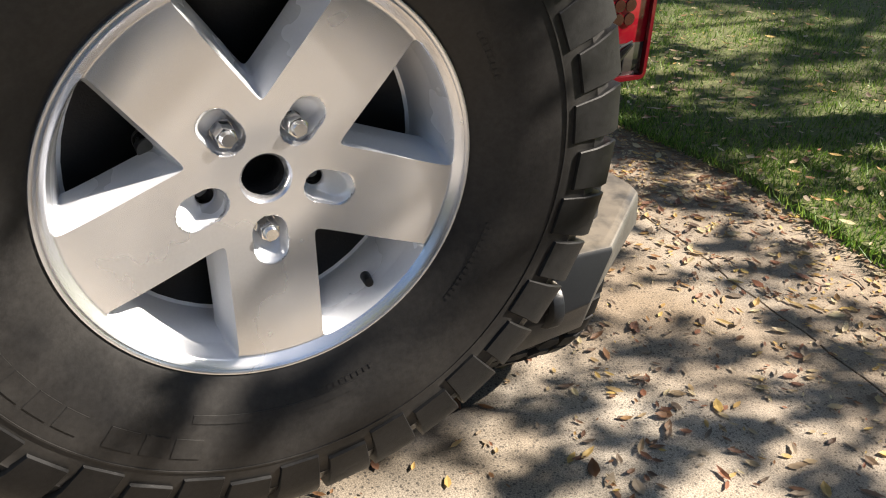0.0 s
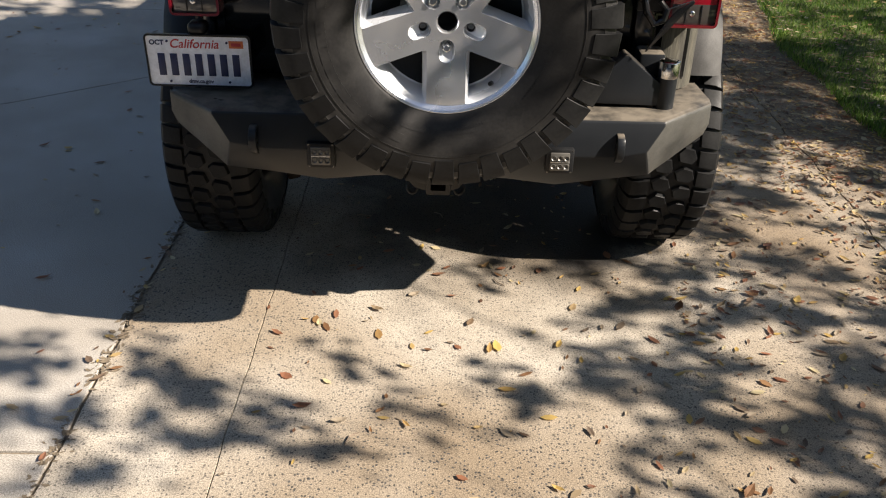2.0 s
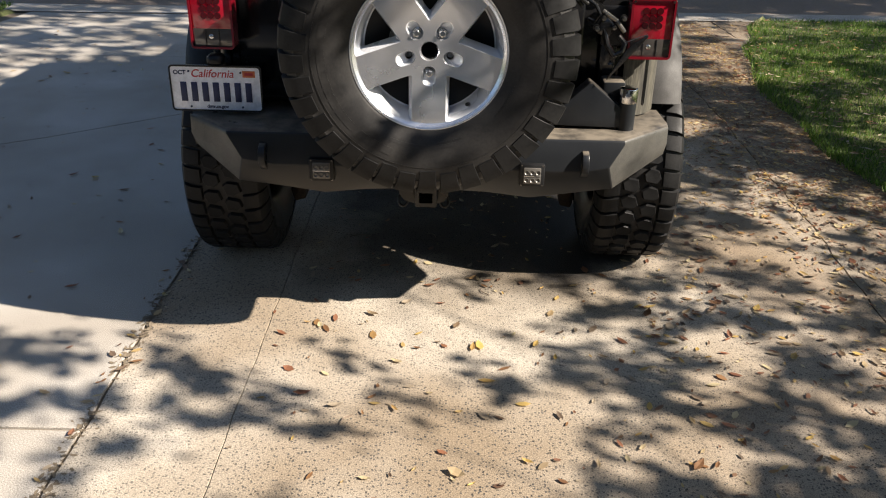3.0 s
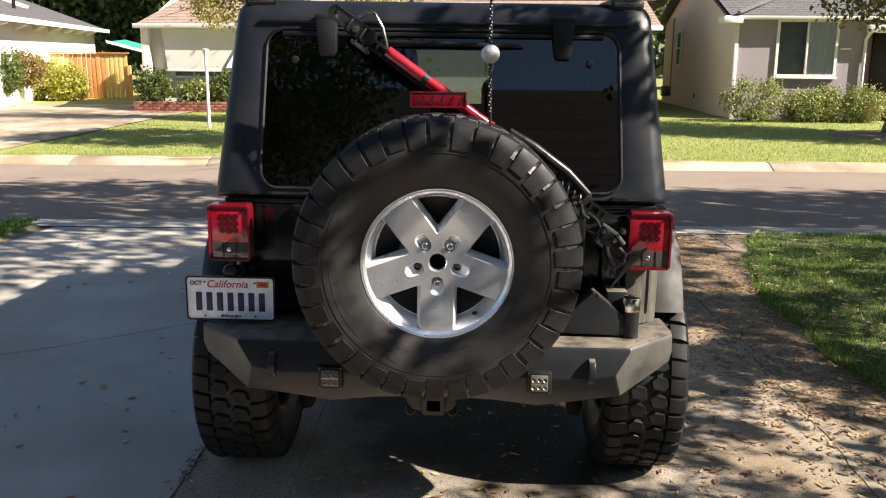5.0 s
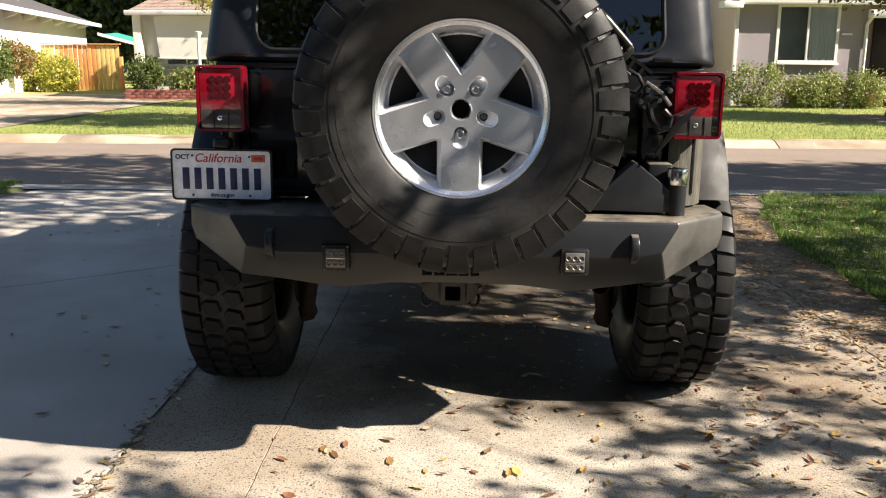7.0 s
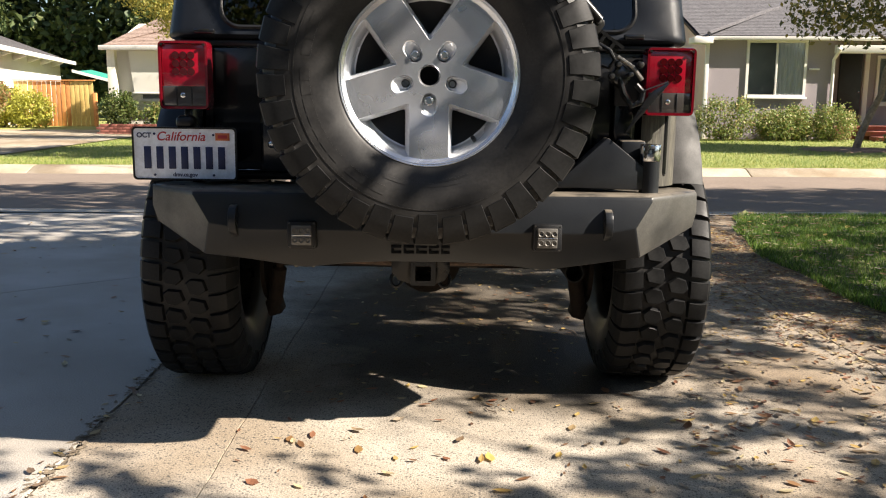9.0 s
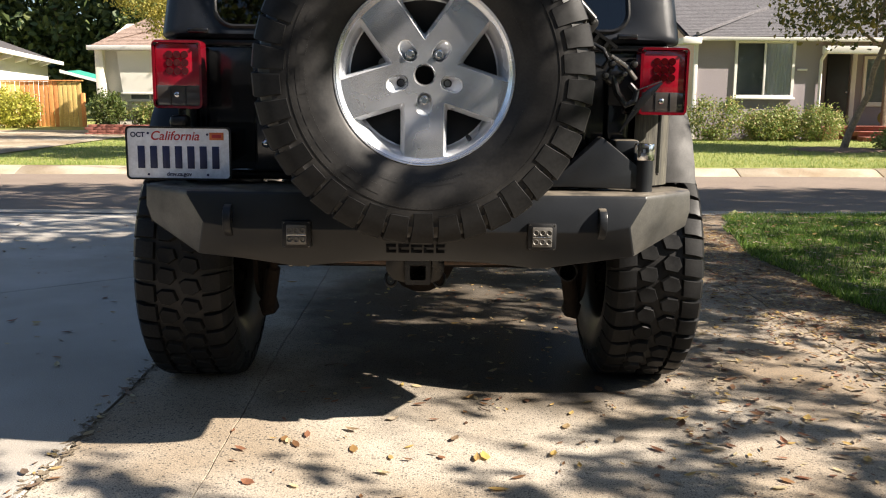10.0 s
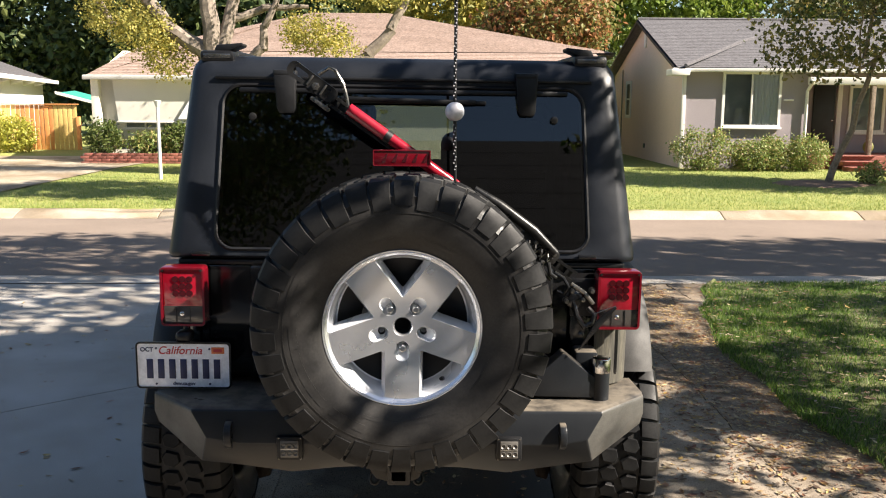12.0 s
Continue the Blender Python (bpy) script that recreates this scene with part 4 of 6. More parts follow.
def shoulder_block(w, long, mirror=1):
    """A shoulder lug wrapped from the tread far down onto the sidewall; long: how far it reaches down."""
    h = w / 2
    foot = 0.362 - long
    pro = [(0.418, -h + 0.084), (0.4330, -h + 0.080), (0.4340, -h + 0.044), (0.4270, -h + 0.022), (0.4090, -h + 0.0100), (0.385, -h + 0.0025), (foot + 0.002, -h - 0.0025), (foot, -h + 0.004),
           (0.390, -h + 0.018), (0.412, -h + 0.045)]
    rows = []
    for k, shrink in ((-1.0, 0.0025), (-0.95, 0.0), (0.95, 0.0), (1.0, 0.0025)):
        row = []
        for i, (r, y) in enumerate(pro):
            wid = radians(3.75 if i in (0, 1, 2, 9) else 4.1 if i in (3, 4, 8) else 3.9)
            skew = radians(1.6) * (y + h) / 0.09
            a = k * wid + skew
            rr = r - (shrink if i in (1, 2, 3, 4) else 0)
            row.append((rr * math.sin(a), mirror * (y + (shrink * 0.6 if i in (4, 5, 6) else 0)), rr * math.cos(a)))
        rows.append(row)
    bm = loft(rows, True, (True, True))
    bmesh.ops.recalc_face_normals(bm, faces=bm.faces)
    return bm


def centre_block(w, mirror=1, seed=0):
    """An uneven hexagonal lug of the tread's middle."""
    rng = random.Random(seed)
    shape = [(-4.0, -0.024), (-1.4, -0.038), (3.2, -0.028), (4.3, 0.008), (1.8, 0.036), (-3.2, 0.026)]
    shape = [(a + rng.uniform(-0.4, 0.4), y + rng.uniform(-0.003, 0.003)) for a, y in shape]
    rows = []
    for r, g in ((0.416, 0.96), (0.4322, 0.86), (0.4340, 0.82)):
        rows.append([(r * math.sin(radians(a * g)), mirror * y * g, r * math.cos(radians(a * g))) for a, y in shape])
    return loft(rows, True, (False, True))


LUGS = 38


def wheel_face():
    """The face of the spare's rim: five broad spokes, five windows, lug pockets and a bore, as a relief over a polar grid."""
    NR, NT, R0, R1 = 124, 720, 0.0235, 0.2315
    half = 0.0495                                   # half the width of a spoke
    t = np.linspace(0, 2 * np.pi, NT, endpoint=False)
    r = np.linspace(R0, R1, NR)
    rr, tt = np.meshgrid(r, t, indexing="ij")
    x, z = rr * np.cos(tt), rr * np.sin(tt)
    # distance inside the nearest window: away from both neighbouring spokes and inside the outer ring
    best = np.full(rr.shape, -1.0)
    for k in range(5):
        a = np.radians(90 + 72 * k)
        d1 = a - np.radians(36)
        d2 = a + np.radians(36)
        e1 = -x * np.sin(d1) + z * np.cos(d1) - half
        e2 = x * np.sin(d2) - z * np.cos(d2) - half
        e3 = 0.2125 - rr
        kk = 0.0030
        m3 = np.minimum(np.minimum(e1, e2), e3)
        soft = -kk * np.log(np.exp(-e1 / kk) + np.exp(-e2 / kk) + np.exp(-e3 / kk))
        inside = np.where((e1 > -0.02) & (e2 > -0.02), np.maximum(soft, m3 - 0.004), -1.0)
        best = np.maximum(best, inside)
    # draw the grid onto the edges of the windows, so that they run clean
    ring = np.clip(1 - (0.2125 - rr) / 0.016, 0, 1)                    # at the ring the wall is the barrel's own
    lean = 0.0085 - 0.0045 * ring
    gr, gt = np.gradient(best, r, t)
    gt = gt / rr
    gx, gz = gr * np.cos(tt) - gt * np.sin(tt), gr * np.sin(tt) + gt * np.cos(tt)
    size = np.maximum(gx ** 2 + gz ** 2, 0.3)
    for level in (lean + 0.003, lean, 0.0 * lean):
        d = level - best
        near = np.abs(d) < 0.0011
        x, z = np.where(near, x + d * gx / size, x), np.where(near, z + d * gz / size, z)
        best = np.where(near, level, best)
    rr = np.hypot(x, z)
    y = np.full(rr.shape, 0.010)
    dish = np.clip((0.21 - rr) / 0.16, 0, 1)
    y += 0.016 * dish ** 2 * (3 - 2 * dish)            # the face dishes towards the hub
    y -= 0.010 * np.clip((rr - 0.211) / 0.010, 0, 1)                   # rise to the lip
    y += 0.0025 * np.exp(-((rr - 0.2235) / 0.0012) ** 2)              # groove in the lip
    y += 0.012 * np.clip((rr - 0.2275) / 0.004, 0, 1) ** 2
    cut = np.clip(best / lean, 0, 1)
    y += np.where(best > 0, (0.034 - 0.022 * ring) * cut + (0.024 - 0.0225 * ring) * np.clip((best - lean) / 0.003, 0, 1), 0)
    sunk = np.zeros(rr.shape, bool)
    for k in range(5):
        a = np.radians(-90 + 72 * k)
        along = x * np.cos(a) + z * np.sin(a)
        across = -x * np.sin(a) + z * np.cos(a)
        reach = np.clip(along - 0.0635, 0, 0.018)
        d = np.hypot(along - 0.0635 - reach, across)
        well = np.clip((0.0195 - d) / 0.005, 0, 1)
        slope = np.clip((along - 0.0635) / 0.034, 0, 1)
        sunk |= d < 0.0185
        y += np.where(d < 0.0195, well * (0.030 - 0.026 * slope), 0)
        core = np.clip((0.0105 - np.hypot(along - 0.0635, across)) / 0.002, 0, 1)
        y += core * 0.014
    y += 0.010 * np.clip((0.0255 - rr) / 0.002, 0, 1) + 0.003 * np.clip((0.0285 - rr) / 0.002, 0, 1)
    bm = bmesh.new()
    vs = [[bm.verts.new((x[i, j], y[i, j], z[i, j])) for j in range(NT)] for i in range(NR)]
    gone = best > lean + 0.0029
    walled = best > -1e-6
    for i in range(NR - 1):
        for j in range(NT):
            k = (j + 1) % NT
            if gone[i, j] and gone[i + 1, k] and gone[i + 1, j] and gone[i, k]:
                continue
            face = bm.faces.new((vs[i][j], vs[i][k], vs[i + 1][k], vs[i + 1][j]))
            face.material_index = 1 if walled[i:i + 2, [j, k]].all() or sunk[i, j] else 0
    bmesh.ops.delete(bm, geom=[v for v in bm.verts if not v.link_faces], context="VERTS")
    return bm


def barrel(w):
    return lathe([(0.2285, 0.016), (0.226, 0.030), (0.217, 0.05), (0.214, 0.08), (0.210, 0.14), (0.209, w - 0.09), (0.222, w - 0.055)], 72)


W = 0.318
spare = part("spare_wheel", barrel(W), DARKSTEEL, jeep, "spare wheel with a silver five-spoke alloy rim and a mud tyre", m=pose(0.012, 0.014, 1.081, 0, 0, 1.5))
part("rim_face", wheel_face(), [ALLOY, SILVER], spare, "satin silver five-spoke rim face with machined spokes", angle=42)
part("rim_barrel", lathe([(0.2098, 0.0245), (0.2045, 0.036), (0.200, 0.055), (0.197, 0.075), (0.195, 0.090), (0.190, 0.092)], 120), SILVER, spare, "silver inside of the rim")
part("hub_bore", lathe([(0.0245, 0.0345), (0.023, 0.08), (0.001, 0.08)], 40), CABIN, spare)
part("rim_back", lathe([(0.191, 0.0915), (0.150, 0.105), (0.09, 0.110), (0.001, 0.110)], 48), PLASTIC, spare)
tyre = lathe(tyre_profile(W), 128)
tyre.transform(Matrix.Translation((0, W / 2 - 0.033, 0)))
part("tyre", tyre, RUBBER, spare, "dusty black mud tyre with raised sidewall lettering")


def nut():
    bm = cyl((0, 0.03, 0), (0, 0.004, 0), 0.0098, seg=6, bevel=0.0008)
    add(bm, cyl((0, 0.006, 0), (0, -0.002, 0), 0.0082, 0.0058, 18))
    add(bm, cyl((0, 0.034, 0), (0, 0.028, 0), 0.0125, 0.0105, 24))
    return bm


nut_me = finish(nut(), "lug_nut", CHROME)
for a in (-90, 54, 126):
    part("lug_nut", nut_me, None, spare, m=pose(0.0635 * math.cos(radians(a)), 0.020, 0.0635 * math.sin(radians(a)), 0, a * 1.3, 0) @ Matrix.Diagonal((1.2, 1.0, 1.2, 1)))
for a in (-18, 198):
    part("stud_hole", lathe([(0.0098, 0.052), (0.008, 0.056), (0.0075, 0.075), (0.0005, 0.075)], 20), DARKSTEEL, spare, m=pose(0.0635 * math.cos(radians(a)), 0.0, 0.0635 * math.sin(radians(a))))
part("valve_stem", cyl((0.118, 0.045, -0.160), (0.112, 0.018, -0.153), 0.0065, 0.0055, 14, 0.001), PLASTIC, spare, "black rubber valve stem")
part("carrier_stud", cyl((-0.105, 0.109, 0.030), (-0.105, 0.075, 0.030), 0.013, seg=16, bevel=0.002), STEEL, spare)
part("tread", lathe([(0.4170, 0.04), (0.4175, 0.125), (0.4170, 0.21)], 64), RUBBER, spare, m=pose(0, 0, 0))


def sidewall(r):
    """How far out the spare's sidewall stands at a radius."""
    pro = tyre_profile(W)[:13]
    for (r0, y0), (r1, y1) in zip(pro, pro[1:]):
        if r0 <= r <= r1:
            return y0 + (y1 - y0) * (r - r0) / (r1 - r0) + W / 2 - 0.033
    return -0.033


def bars_round(radius, height, spans, thick=0.0012):
    """Raised bars along the sidewall: (start, end) in degrees each."""
    bm = bmesh.new()
    for a0, a1 in spans:
        k = max(int((a1 - a0) / 2), 2)
        rows = []
        for i in range(k + 1):
            a = radians(a0 + (a1 - a0) * i / k)
            row = []
            for dr, up in ((-height / 2, -0.002), (-height / 2, thick), (height / 2, thick), (height / 2, -0.002)):
                q = radius + dr
                row.append((q * math.cos(a), sidewall(q) - up, q * math.sin(a)))
            rows.append(row)
        add(bm, loft(rows, False))
    return bm


# raised name: one bar for each letter, two words and a mark
rng = random.Random(8)
word = []
a = 152.0
for n_letters, gap in ((3, 5.0), (7, 4.0), (3, 0.0)):
    for k in range(n_letters):
        wd = rng.choice((5.2, 6.0, 6.4))
        word.append((a, a + wd))
        a += wd + 1.3
    a += gap
outer_bars = bars_round(0.3075, 0.023, word, 0.0010)
tagged(part("raised_lettering", outer_bars, RUBBER, spare, angle=0), kind="stuff")
part("rim_guard_line", bars_round(0.336, 0.0022, [(k * 10, k * 10 + 10) for k in range(36)]), RUBBER, spare)
small = []
for a0, n_ in ((96, 12), (60, 9), (20, 8), (318, 14), (276, 10)):
    for k in range(n_):
        small.append((a0 + k * 1.7, a0 + k * 1.7 + 1.1))
tagged(part("small_print", bars_round(0.264, 0.0055, small, 0.0009), RUBBER, spare, angle=0), kind="stuff")
tagged(part("size_marking", bars_round(0.274, 0.009, [(262 + k * 2.55, 245.5 + k * 2.55) for k in range(11)], 0.0009), RUBBER, spare, angle=0), kind="stuff")
# lugs of the spare, turned to its own middle
meshes = {}
for mirror in (1, -1):
    for long in (0.006, 0.017):
        meshes[mirror, long] = finish(shoulder_block(W, long, mirror), "tread_block", TREAD)
mids = [finish(centre_block(W, 1, k), "tread_block", TREAD) for k in range(4)]
MID = W / 2 - 0.033


def lug_ring(wheel, mid, swap=1):
    rng = random.Random(5)
    for i in range(LUGS):
        a = 360 / LUGS * i
        for mirror in (1, -1):
            part("tread_block", meshes[mirror, (0.006, 0.017)[i % 2]], None, wheel, m=pose(0, mid, 0, 0, a + (4.7 if mirror < 0 else 0) + rng.uniform(-0.3, 0.3), 0))
        part("tread_block", mids[i % 4], None, wheel, m=pose(0, mid - 0.036, 0, 0, a + 3.0, 0))
        part("tread_block", mids[(i + 2) % 4], None, wheel, m=pose(0, mid + 0.040, 0, 0, a + 7.6 + 180, 0))


lug_ring(spare, MID)
# the four road wheels
AXLE = (1.02, 3.95)
for y, name in ((AXLE[0], "rear_wheel"), (AXLE[1], "front_wheel")):
    for s in (-1, 1):
        # the tub leans, so each wheel is set level with the ground
        z = 0.4325 + s * 0.793 * math.sin(radians(LEAN))
        wh = part(name, barrel(W), DARKSTEEL, jeep, "big mud tyre on its wheel, dusty tread", m=pose(s * 0.793, y, z, 0, 0, 90 if s > 0 else -90) @ pose(0, -W / 2, 0))
        wide = lathe(tyre_profile(W), 72)
        wide.transform(Matrix.Translation((0, W / 2, 0)))
        part("tyre", wide, RUBBER, wh)
        part("wheel_disc", lathe([(0.205, 0.06), (0.10, 0.09), (0.001, 0.09)], 36), DARKSTEEL, wh)
        if name == "rear_wheel":
            lug_ring(wh, W / 2)
        else:
            ring = bmesh.new()
            for i in range(LUGS):
                for mirror in (1, -1):
                    add(ring, shoulder_block(W, 0.012, mirror), pose(0, W / 2, 0, 0, 360 / LUGS * i + (4.7 if mirror < 0 else 0), 0))
            part("tread", ring, TREAD, wh)
# axle, springs, shocks, frame, tank and exhaust
axle = part("rear_axle", cyl((-0.62, 1.02, 0.44), (0.62, 1.02, 0.44), 0.042, seg=20), RUST, jeep, "dirty solid rear axle")
part("differential", ball((0.0, 1.02, 0.44), 0.13, 20, (1.0, 0.95, 1.05)), RUST, axle)
for s in (-1, 1):
    part("frame_rail", box((s * 0.42, 2.4, 0.60), (0.07, 4.2, 0.11), 0.01), RUST, jeep)
    part("shock_absorber", tube([(s * 0.47, 0.78, 0.62), (s * 0.525, 0.85, 0.43), (s * 0.527, 0.855, 0.42), (s * 0.548, 0.88, 0.31), (s * 0.558, 0.90, 0.26)], [0.013, 0.015, 0.026, 0.027, 0.026], 14), RUST, jeep, "rusty grey shock absorber")
    part("shock_mount", box((s * 0.560, 0.94, 0.265), (0.05, 0.10, 0.06), 0.008, (0, s * 15, 0)), RUST, jeep)
    part("shock_bushing", cyl((s * 0.46, 0.72, 0.565), (s * 0.46, 0.80, 0.565), 0.026, seg=16), RUST, jeep)
    coil = [(s * 0.52 + 0.055 * math.cos(k * 0.6), 1.02 + 0.055 * math.sin(k * 0.6), 0.47 + k * 0.0042) for k in range(58)]
    part("coil_spring", tube(coil, 0.008, 6), DARKSTEEL, jeep)
    part("brake_disc", cyl((s * 0.60, 1.02, 0.435), (s * 0.585, 1.02, 0.435), 0.16, seg=36), RUST, jeep)
for s in (-1, 1):
    part("axle_bracket", prism([(s * 0.55, 0.50), (s * 0.60, 0.50), (s * 0.59, 0.235), (s * 0.535, 0.235)], 0.935, 0.96, 0.004), RUST, jeep)
    part("tail_bolt", ball((s * 0.385, 0.36, 0.533), 0.013, 14), STEEL, jeep)
    part("tail_bolt", ball((s * 0.335, 0.36, 0.529), 0.009, 12), STEEL, jeep)
part("exhaust_tip", loft([[(0.505 + r * math.cos(k * 0.2618), y, 0.445 + r * math.sin(k * 0.2618)) for k in range(24)] for r, y in ((0.032, 0.90), (0.033, 0.70), (0.029, 0.699), (0.028, 0.80), (0.001, 0.801))]), CABIN, jeep, "dark rusty exhaust tail pipe")
part("cross_member", box((0, 0.47, 0.595), (0.86, 0.09, 0.10), 0.01), RUST, jeep)
part("sway_bar", tube([(-0.5, 0.62, 0.54), (-0.35, 0.58, 0.555), (0.35, 0.58, 0.555), (0.5, 0.62, 0.54)], 0.012, 8), RUST, jeep)
part("fuel_tank", box((-0.02, 1.9, 0.57), (0.62, 1.0, 0.18), 0.03), PLASTIC, jeep)
part("exhaust_pipe", tube([(-0.36, 0.40, 0.548), (-0.1, 0.37, 0.545), (0.30, 0.37, 0.548), (0.56, 0.44, 0.555), (0.60, 0.55, 0.56)], 0.017, 12), RUST_BROWN, jeep, "rusty exhaust pipe under the bumper")
part("skid_plate", box((0, 3.3, 0.56), (0.7, 1.2, 0.06), 0.02), RUST, jeep)
part("muffler", cyl((-0.30, 0.64, 0.56), (0.22, 0.64, 0.56), 0.085, seg=24, bevel=0.02), RUST, jeep)
part("front_axle", cyl((-0.62, 3.98, 0.44), (0.62, 3.98, 0.44), 0.042, seg=16), RUST, jeep)

# ---- jack, lamp and whip on the carrier ----
J0, J1 = Vector((-0.335, 0.365, 1.815)), Vector((0.60, 0.365, 1.150))
JW = (J1 - J0).normalized()
JA = math.degrees(math.atan2(-JW.z, JW.x))                # its fall, in degrees
jack = part("farm_jack", box((0, 0, 0), (0.01, 0.01, 0.01), 0.001), DARKSTEEL, jeep, "tall farm jack with a red handle strapped across the window", m=pose(*J0, 0, JA, 0))
L = (J1 - J0).length
bar_bm = bmesh.new()
holes = 30
for k in range(holes):
    x = 0.06 + k * (L - 0.1) / holes
    p = (L - 0.1) / holes
    for dz in (-0.0145, 0.0145):
        add(bar_bm, box((x + p / 2, 0.014, dz - 0.012), (p, 0.012, 0.009), 0))
    add(bar_bm, box((x + 0.004, 0.014, -0.012), (0.010, 0.012, 0.022), 0))
part("jack_bar", bar_bm, DARKSTEEL, jack, "drilled black steel jack bar")
ca, cb = round_rect(-0.02, 0.155, -0.024, 0.024, 0.020, 6), round_rect(0.0, 0.05, -0.012, 0.012, 0.010, 6)
part("jack_clamp", loft([[(x, 0.012, z) for x, z in cb], [(x, -0.010, z) for x, z in cb], [(x, -0.012, z) for x, z in ca], [(x, 0.012, z) for x, z in ca]]), DARKSTEEL, jack, "black pierced top clamp", angle=20)
part("bar_web", box((L / 2 + 0.02, 0.022, -0.012), (L - 0.14, 0.003, 0.034), 0.001), DARKSTEEL, jack)
part("clamp_bolt", cyl((0.085, -0.012, -0.004), (0.085, -0.026, -0.004), 0.012, seg=6, bevel=0.001), STEEL, jack)
for x in (0.06, 0.11):
    part("clamp_rib", box((x, -0.015, 0.0), (0.006, 0.008, 0.036), 0.001), STEEL, jack)
part("clamp_foot", box((0.125, 0.0, -0.042), (0.07, 0.02, 0.012), 0.002), STEEL, jack)
for k in range(3):
    part("foot_tooth", box((0.105 + 0.02 * k, 0.0, -0.034), (0.006, 0.018, 0.012), 0.001), STEEL, jack)
part("clamp_hook", tube([(0.07, -0.004, 0.030), (0.085, -0.006, 0.066), (0.105, -0.008, 0.070), (0.15, -0.008, 0.050), (0.185, -0.008, 0.020), (0.200, -0.006, 0.004)], 0.006, 8), STEEL, jack, "bent bright steel hook")
handle = part("jack_handle", cyl((0.205, -0.010, 0.0), (0.62, -0.010, 0.003), 0.0185, seg=24, bevel=0.002), RED_PAINT, jack, "glossy red jack handle tube")
part("handle_strap", cyl((0.345, -0.010, 0.0), (0.366, -0.010, 0.0), 0.021, seg=24), PLASTIC, jack, "black strap round the handle")
part("handle_lower", cyl((0.366, -0.010, 0.0), (0.60, -0.012, 0.0), 0.0165, seg=20), RED_PAINT, jack)
part("jack_sleeve", tube([(0.67, -0.03, 0.030), (0.76, -0.035, 0.036), (0.90, -0.035, 0.034), (1.00, -0.03, 0.018)], [0.012, 0.017, 0.017, 0.012], 14), DARKSTEEL, jack, "worn dark steel sleeve")
part("jack_runner", prism(round_rect(0.88, 1.02, -0.024, 0.026, 0.014, 5), -0.024, 0.02, 0.004), DARKSTEEL, jack, "black cast runner of the jack")
part("runner_spring", tube([(0.90 + 0.0035 * k, -0.040 + 0.012 * math.cos(k * 0.9), -0.010 + 0.012 * math.sin(k * 0.9)) for k in range(30)], 0.0026, 5), STEEL, jack)
for x, z in ((0.93, 0.008), (1.00, 0.012), (0.985, -0.03)):
    part("runner_bolt", cyl((x, -0.022, z), (x, -0.036, z), 0.0075, seg=6, bevel=0.001), STEEL, jack)
for x0, z0, x1, z1 in ((0.92, -0.02, 1.0, -0.07), (0.96, -0.02, 1.04, -0.06), (1.0, -0.02, 1.05, -0.045)):
    part("runner_link", tube([(x0, -0.03, z0), ((x0 + x1) / 2, -0.04, (z0 + z1) / 2 - 0.012), (x1, -0.03, z1)], 0.0065, 8), DARKSTEEL, jack)
foot = prism([(0.573, 0.934), (0.578, 0.935), (0.640, 1.010), (0.694, 1.076), (0.687, 1.079), (0.650, 1.056), (0.626, 1.028), (0.594, 0.974)], 0.320, 0.326, 0.0015)
part("jack_foot", foot, PAINT, jeep, "thin flat black steel foot of the jack")
part("foot_edge", tube([(0.690, 0.3225, 1.081), (0.655, 0.3225, 1.068), (0.620, 0.3225, 1.054)], 0.0018, 6), STEEL, jeep)
part("foot_block", box((0.560, 0.36, 1.095), (0.055, 0.05, 0.06), 0.014, (0, 35, 0)), PAINT, jeep)
part("foot_loop", tube([(0.552, 0.345, 1.095), (0.566, 0.335, 1.045), (0.590, 0.330, 1.012), (0.615, 0.330, 1.022), (0.622, 0.333, 1.050), (0.602, 0.338, 1.072)], [0.010, 0.0105, 0.0105, 0.010, 0.009, 0.008], 10), PAINT, jeep, "glossy black bent loop under the jack")
part("foot_hook", tube([(0.492, 0.345, 1.185), (0.520, 0.335, 1.168), (0.535, 0.330, 1.140), (0.520, 0.332, 1.118), (0.500, 0.338, 1.125)], 0.006, 8), DARKSTEEL, jeep)
part("foot_rod", tube([(0.545, 0.34, 1.150), (0.590, 0.335, 1.120), (0.618, 0.335, 1.085)], 0.0065, 8), STEEL, jeep)
for x, z in ((0.548, 1.128), (0.583, 1.100), (0.612, 1.128), (0.530, 1.095)):
    part("foot_pin", cyl((x, 0.36, z), (x, 0.318, z), 0.0068, seg=12, bevel=0.001), STEEL, jeep)
    part("pin_washer", cyl((x, 0.345, z), (x, 0.338, z), 0.011, seg=16), DARKSTEEL, jeep)
# third brake lamp
lamp = part("brake_lamp", box((0.002, 0.233, 1.553), (0.170, 0.036, 0.046), 0.003), RED_MID, jeep, "red high brake lamp over the spare tyre")
o, i_ = round_rect(-0.084, 0.088, 1.529, 1.577, 0.004, 4), round_rect(-0.081, 0.085, 1.532, 1.574, 0.003, 4)
part("lamp_rim", loft([[(x, 0.235, z) for x, z in o], [(x, 0.212, z) for x, z in o], [(x, 0.212, z) for x, z in i_], [(x, 0.216, z) for x, z in i_]]), RED_MID, lamp)
for k in range(5):
    part("lamp_facet", prism([(-0.058 + k * 0.030, 1.540), (-0.046 + k * 0.030, 1.540), (-0.040 + k * 0.030, 1.566), (-0.043 + k * 0.030, 1.566)], 0.2140, 0.216, 0.0), RED_DARK, lamp)
part("lamp_stalk", box((0.0, 0.27, 1.47), (0.05, 0.03, 0.16), 0.005), PLASTIC, jeep)
